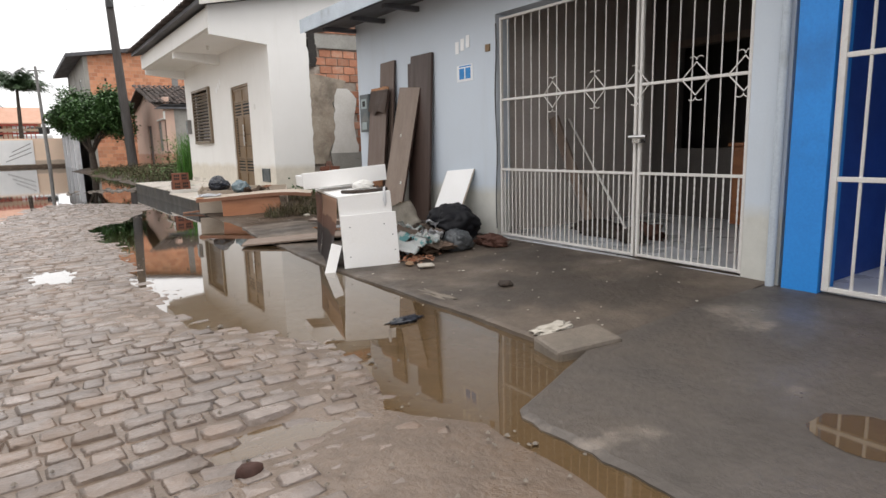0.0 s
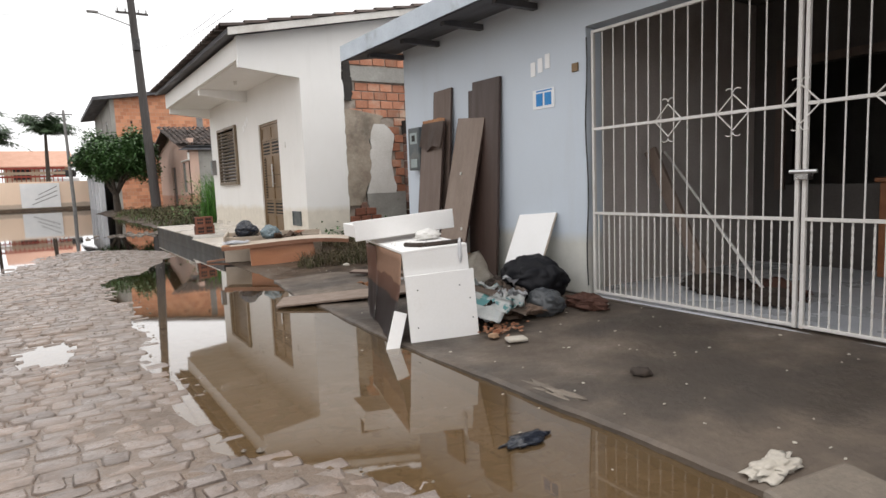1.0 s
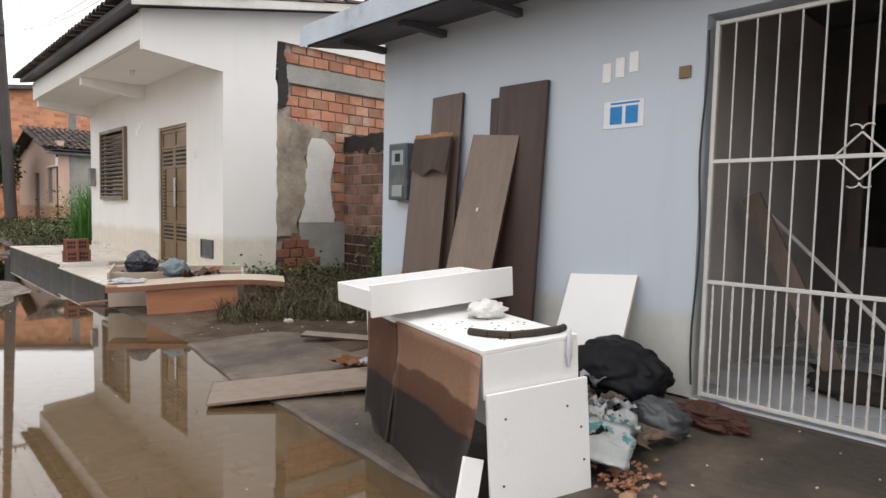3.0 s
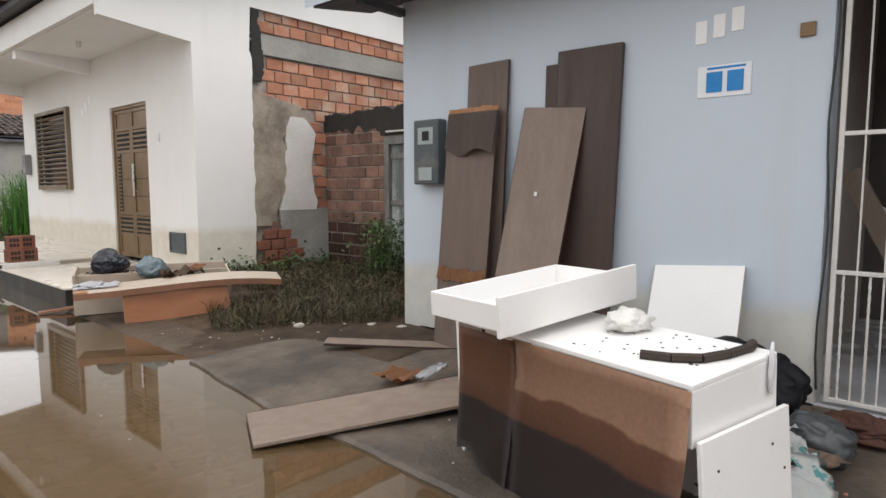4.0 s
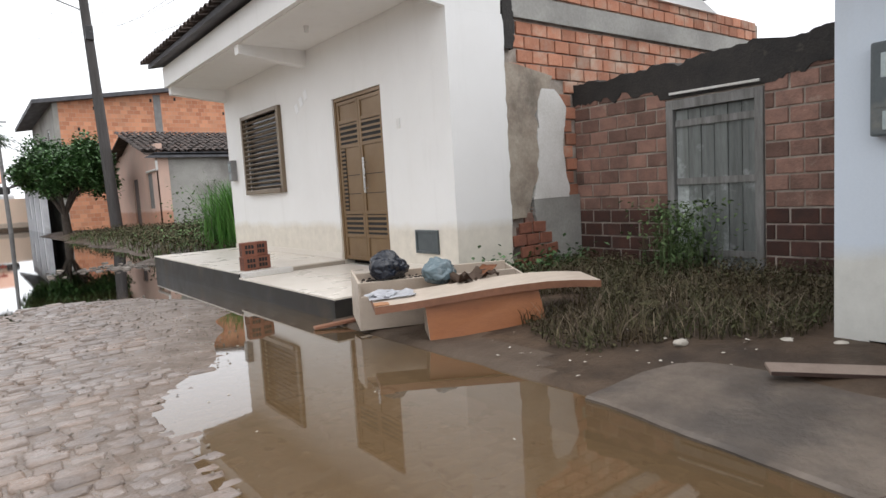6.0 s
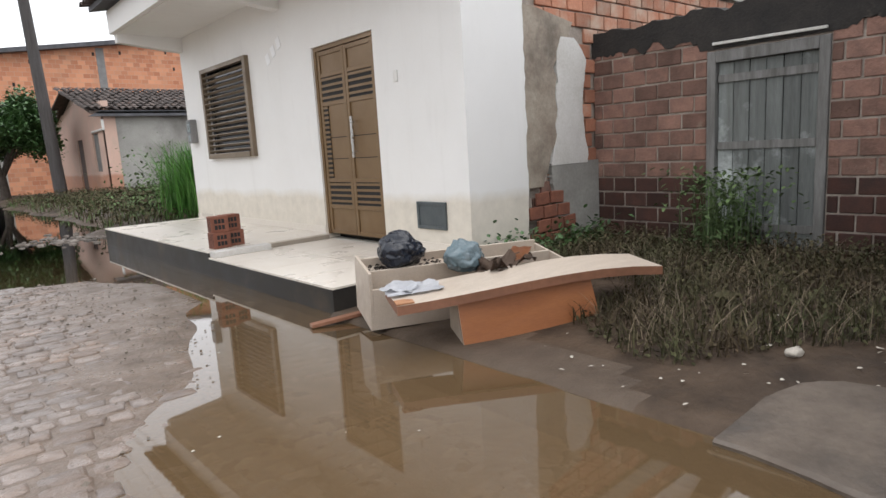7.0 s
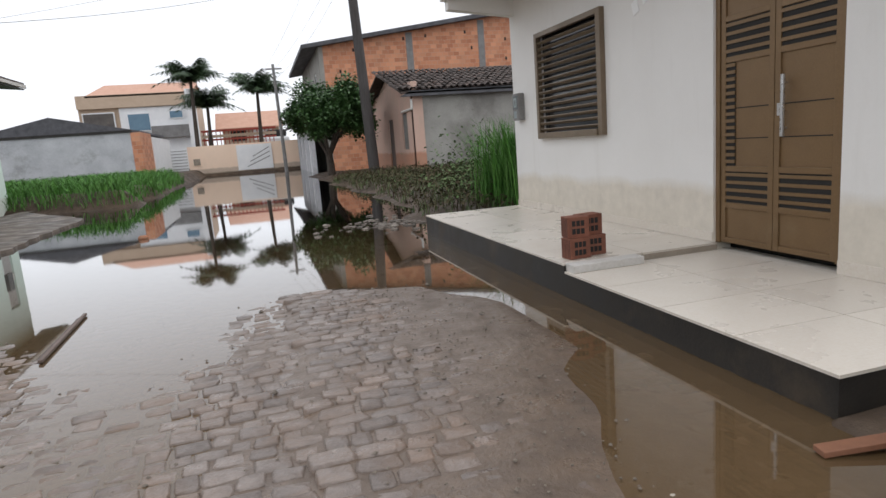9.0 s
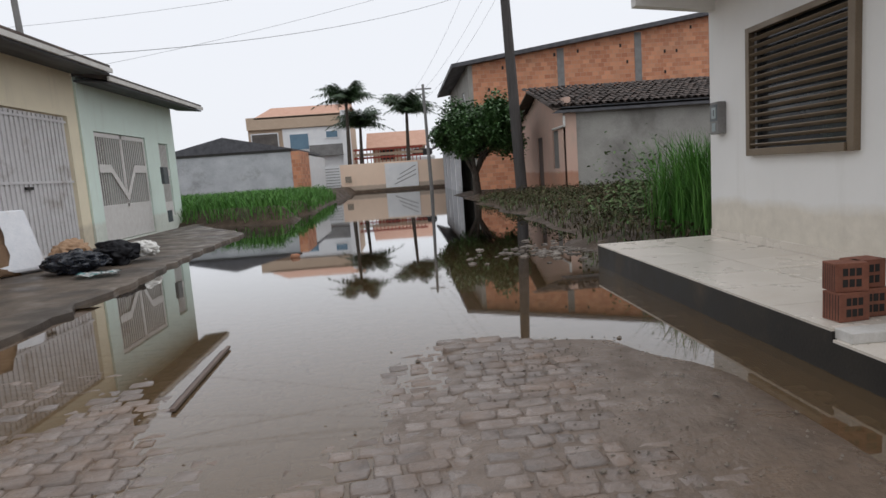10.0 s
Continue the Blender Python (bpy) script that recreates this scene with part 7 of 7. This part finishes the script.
bm_damp, bm_damph = brick_mesh(BL, BH, 0.03, M_brick_dark, "brick_damp"), brick_mesh(BL / 2 - GAP / 2, BH, 0.03, M_brick_dark, "brick_damp_half")
rg = random.Random(17)


def lay(parent, full, half, place, u0, u1, z0, z1, skip):
    z, row = z0, 0
    while z + BH * 0.6 < z1:
        u = u0 if row % 2 == 0 else u0 - (BL + GAP) / 2
        while u < u1 - 0.06:
            a, b = max(u, u0), min(u + BL, u1)
            w = b - a
            if w > 0.06 and not skip((a + b) / 2, z + BH / 2, w):
                damp = z < 0.68 + 0.06 * noise.noise(Vector((u * 2, z, 3)))
                data = (full if w > BL * 0.8 else half)[1 if damp else 0]
                o = new("brick", data)
                o.parent = parent
                m, wid = place((a + b) / 2, z), (BL if w > BL * 0.8 else BL / 2 - GAP / 2)
                o.matrix_local = m @ Matrix.Translation((rg.uniform(-0.003, 0.003), rg.uniform(-0.004, 0.004), rg.uniform(-0.003, 0.003))) @ Matrix.Diagonal((w / wid, 1, 1, 1))
            u += BL + GAP
        z += BH + GAP
        row += 1


lay(yard_wall, (bm_red, bm_damp), (bm_half, bm_damph), lambda u, z: Matrix.Translation((YX, u, z)) @ Matrix.Rotation(radians(-90), 4, 'Z'),
    9.2, 10.41, 0.02, 2.14, lambda u, z, w: False)
lay(yard_wall, (bm_red, bm_damp), (bm_half, bm_damph), lambda u, z: Matrix.Translation((YX, u, z)) @ Matrix.Rotation(radians(-90), 4, 'Z'),
    11.43, B0 + 0.06, 0.02, 2.14, lambda u, z, w: False)


def hidden(u, z, w):
    """Where coats of render still cover the side wall."""
    if u < 4.98 + w / 2:
        return True
    if 0.75 < z < 2.35 and u < 5.9:
        return z > 0.95 or u < 5.2
    if z < 0.95 and u > 5.3:
        return True
    return 2.99 < z < 3.16 or (u > 6.15 and z < 2.2)


bm_old, bm_oldh = brick_mesh(BL, BH, 0.03, M_brick_old, "brick_old"), brick_mesh(BL / 2 - GAP / 2, BH, 0.03, M_brick_old, "brick_old_half")
lay(side_wall, (bm_old, bm_red), (bm_oldh, bm_half), lambda u, z: Matrix.Translation((u, B0 + 0.05, z)), 4.93, 10.7, 0.05, 3.6, hidden)

# rounded patch of bare bricks low on the side wall
bm_clay = brick_mesh(BL, BH, 0.03, M_brick_clay, "brick_clay")
for row in range(4):
    for k in range(3):
        u, z = 5.04 + (k + 0.5 * (row % 2)) * 0.21, 0.17 + row * 0.135
        if ((u - 5.27) / 0.32) ** 2 + ((z - 0.30) / 0.34) ** 2 > 1.0:
            continue
        o = new("brick", bm_clay)
        o.parent = side_wall
        o.matrix_local = Matrix.Translation((u, B0 - 0.012 + rg.uniform(-0.006, 0.006), z)) @ Matrix.Rotation(rg.uniform(-0.08, 0.08), 4, 'Y') @ Matrix.Diagonal((0.82, 1, 0.9, 1))

# ---- cobbled road ----
rg = random.Random(42)
road = thing("road", "wet street of uneven granite setts, partly under muddy water", "road", kind="structure")
near, rest_v, rest_f = 0, [], []
y = 0.2
row = 0
sett_meshes = []
for k in range(6):
    q = random.Random(k)
    vs = []
    ring = [(cx + q.uniform(-0.07, 0.07), cy + q.uniform(-0.07, 0.07)) for cx, cy in ((-0.5, -0.38), (-0.4, -0.5), (0.4, -0.5), (0.5, -0.38), (0.5, 0.38), (0.4, 0.5), (-0.4, 0.5), (-0.5, 0.38))]
    for zz, s in ((-0.04, 1.04), (-0.0065, 0.98), (0.0, 0.80)):
        for cx, cy in ring:
            vs.append((cx * s, cy * s, zz + (q.uniform(-0.004, 0.004) if zz > -0.02 else 0)))
    vs.append((0.0, 0.0, q.uniform(-0.003, 0.005)))
    fs = [(16 + a, 16 + (a + 1) % 8, 24) for a in range(8)]
    for b in (0, 8):
        fs += [(b + a, b + (a + 1) % 8, b + 8 + (a + 1) % 8, b + 8 + a) for a in range(8)]
    mesh = bpy.data.meshes.new("sett")
    mesh.from_pydata(vs, [], fs)
    mesh.polygons.foreach_set("use_smooth", [True] * len(fs))
    mesh.materials.append(M_stone)
    sett_meshes.append((mesh, vs, fs))
while y < 21.5:
    d = rg.uniform(0.095, 0.13)
    x = -3.4 + rg.uniform(0, 0.15)
    bend = 0.10
    while x < 2.4:
        w = rg.uniform(0.10, 0.215)
        cx, cy = x + w / 2, y + d / 2 + bend * math.sin((x + 1) * 0.9) + 0.03 * noise.noise(Vector((x * 0.8, y * 0.8, 2))) + rg.uniform(-0.012, 0.012)
        h = road_height(cx, cy)
        mud = noise.noise(Vector((cx * 1.3, cy * 1.3, 21.0)))
        edge = float(np.interp(cy, EDGE_Y, EDGE_X))
        sunk = 0.006 * smooth01((cx - edge + 0.8) / 0.7) + 0.020 * max(0.0, mud - 0.05) + 0.016 * smooth01((cx - 1.0) / 0.7) * smooth01((cy - 12.0) / 1.0) + 0.014 * smooth01((cx - 0.6) / 0.5) * smooth01((3.7 - cy) / 0.8)
        if h > -0.09 and not (cx > 1.6 and cy < 3.2):
            mesh, vs, fs = sett_meshes[rg.randrange(6)]
            m = Matrix.Translation((cx, cy, h + 0.0005 + rg.uniform(-0.006, 0.005) - sunk + 0.007 * smooth01((cy - 12.2) / 1.0) * smooth01((15.0 - cy) / 1.2) * smooth01((0.9 - cx) / 0.5))) @ Matrix.Rotation(rg.uniform(-0.10, 0.10) + 0.09 * math.cos((x + 1) * 0.9), 4, 'Z') @ Matrix.Rotation(rg.uniform(-0.03, 0.03), 4, 'X') @ Matrix.Rotation(rg.uniform(-0.025, 0.025), 4, 'Y') @ Matrix.Diagonal((w - 0.012, d - 0.012, 1, 1))
            if near < 298 and -0.7 < cx < 1.3 and 2.6 < cy < 6.2:
                o = new("sett", mesh)
                o.parent = road
                o.matrix_local = m
                near += 1
            else:
                base = len(rest_v)
                rest_v.extend(tuple(m @ Vector(v)) for v in vs)
                rest_f.extend(tuple(base + i for i in f) for f in fs)
        x += w
    y += d
mesh = bpy.data.meshes.new("setts")
mesh.from_pydata(rest_v, [], rest_f)
mesh.polygons.foreach_set("use_smooth", [True] * len(rest_f))
mesh.materials.append(M_stone)
o = new("setts", mesh)
o.parent = road
tagged(o, "wet worn granite setts", kind="stuff")

# grit and pebbles strewn over the setts
bm_v, bm_f = [], []
rg = random.Random(77)
for i in range(2600):
    x, y = rg.uniform(-1.6, 2.2), rg.uniform(1.6, 16.3)
    if rg.random() > 0.35 + 0.65 * smooth01((x - 0.2) / 1.0):
        continue
    h = road_height(x, y)
    if h < -0.005:
        continue
    r = rg.uniform(0.004, 0.013) * (1.8 if rg.random() < 0.04 else 1)
    base = len(bm_v)
    for dx, dy, dz in ((1, 0, 0), (0, 1, 0), (-1, 0, 0), (0, -1, 0), (0.1, 0.1, 0.7), (0, 0, -0.5)):
        bm_v.append((x + dx * r * rg.uniform(0.7, 1.3), y + dy * r * rg.uniform(0.7, 1.3), h + 0.004 + dz * r))
    for a in range(4):
        bm_f.append((base + a, base + (a + 1) % 4, base + 4))
        bm_f.append((base + (a + 1) % 4, base + a, base + 5))
mesh = bpy.data.meshes.new("grit")
mesh.from_pydata(bm_v, [], bm_f)
mesh.materials.append(M_kerb)
tagged(new("grit", mesh), "brown grit and pebbles strewn over the setts", "grit", kind="stuff")
bm = bmesh.new()
for i in range(420):
    k = rg.random()
    x, y = 1.15 + 0.5 * (1 - k) + rg.gauss(0, 0.24), 12.4 + 3.6 * k + rg.gauss(0, 0.15)
    r = rg.uniform(0.003, 0.009) * (1.7 if rg.random() < 0.12 else 1)
    blob(bm, (x, y, road_height(x, y) + 0.001), (r, r * rg.uniform(0.6, 1.0), r * 0.6), i, 0.5, 1)
solo("gravel", bm, M_kerb, "line of loose gravel washed over the silted setts", "gravel", kind="stuff")
solo("stone_piece", blob(bmesh.new(), (0.62, 3.16, 0.03), (0.05, 0.035, 0.025), 3, 0.4, 2), M_brick_dark, "dark reddish stone lying on the setts", "stone", smooth=True)
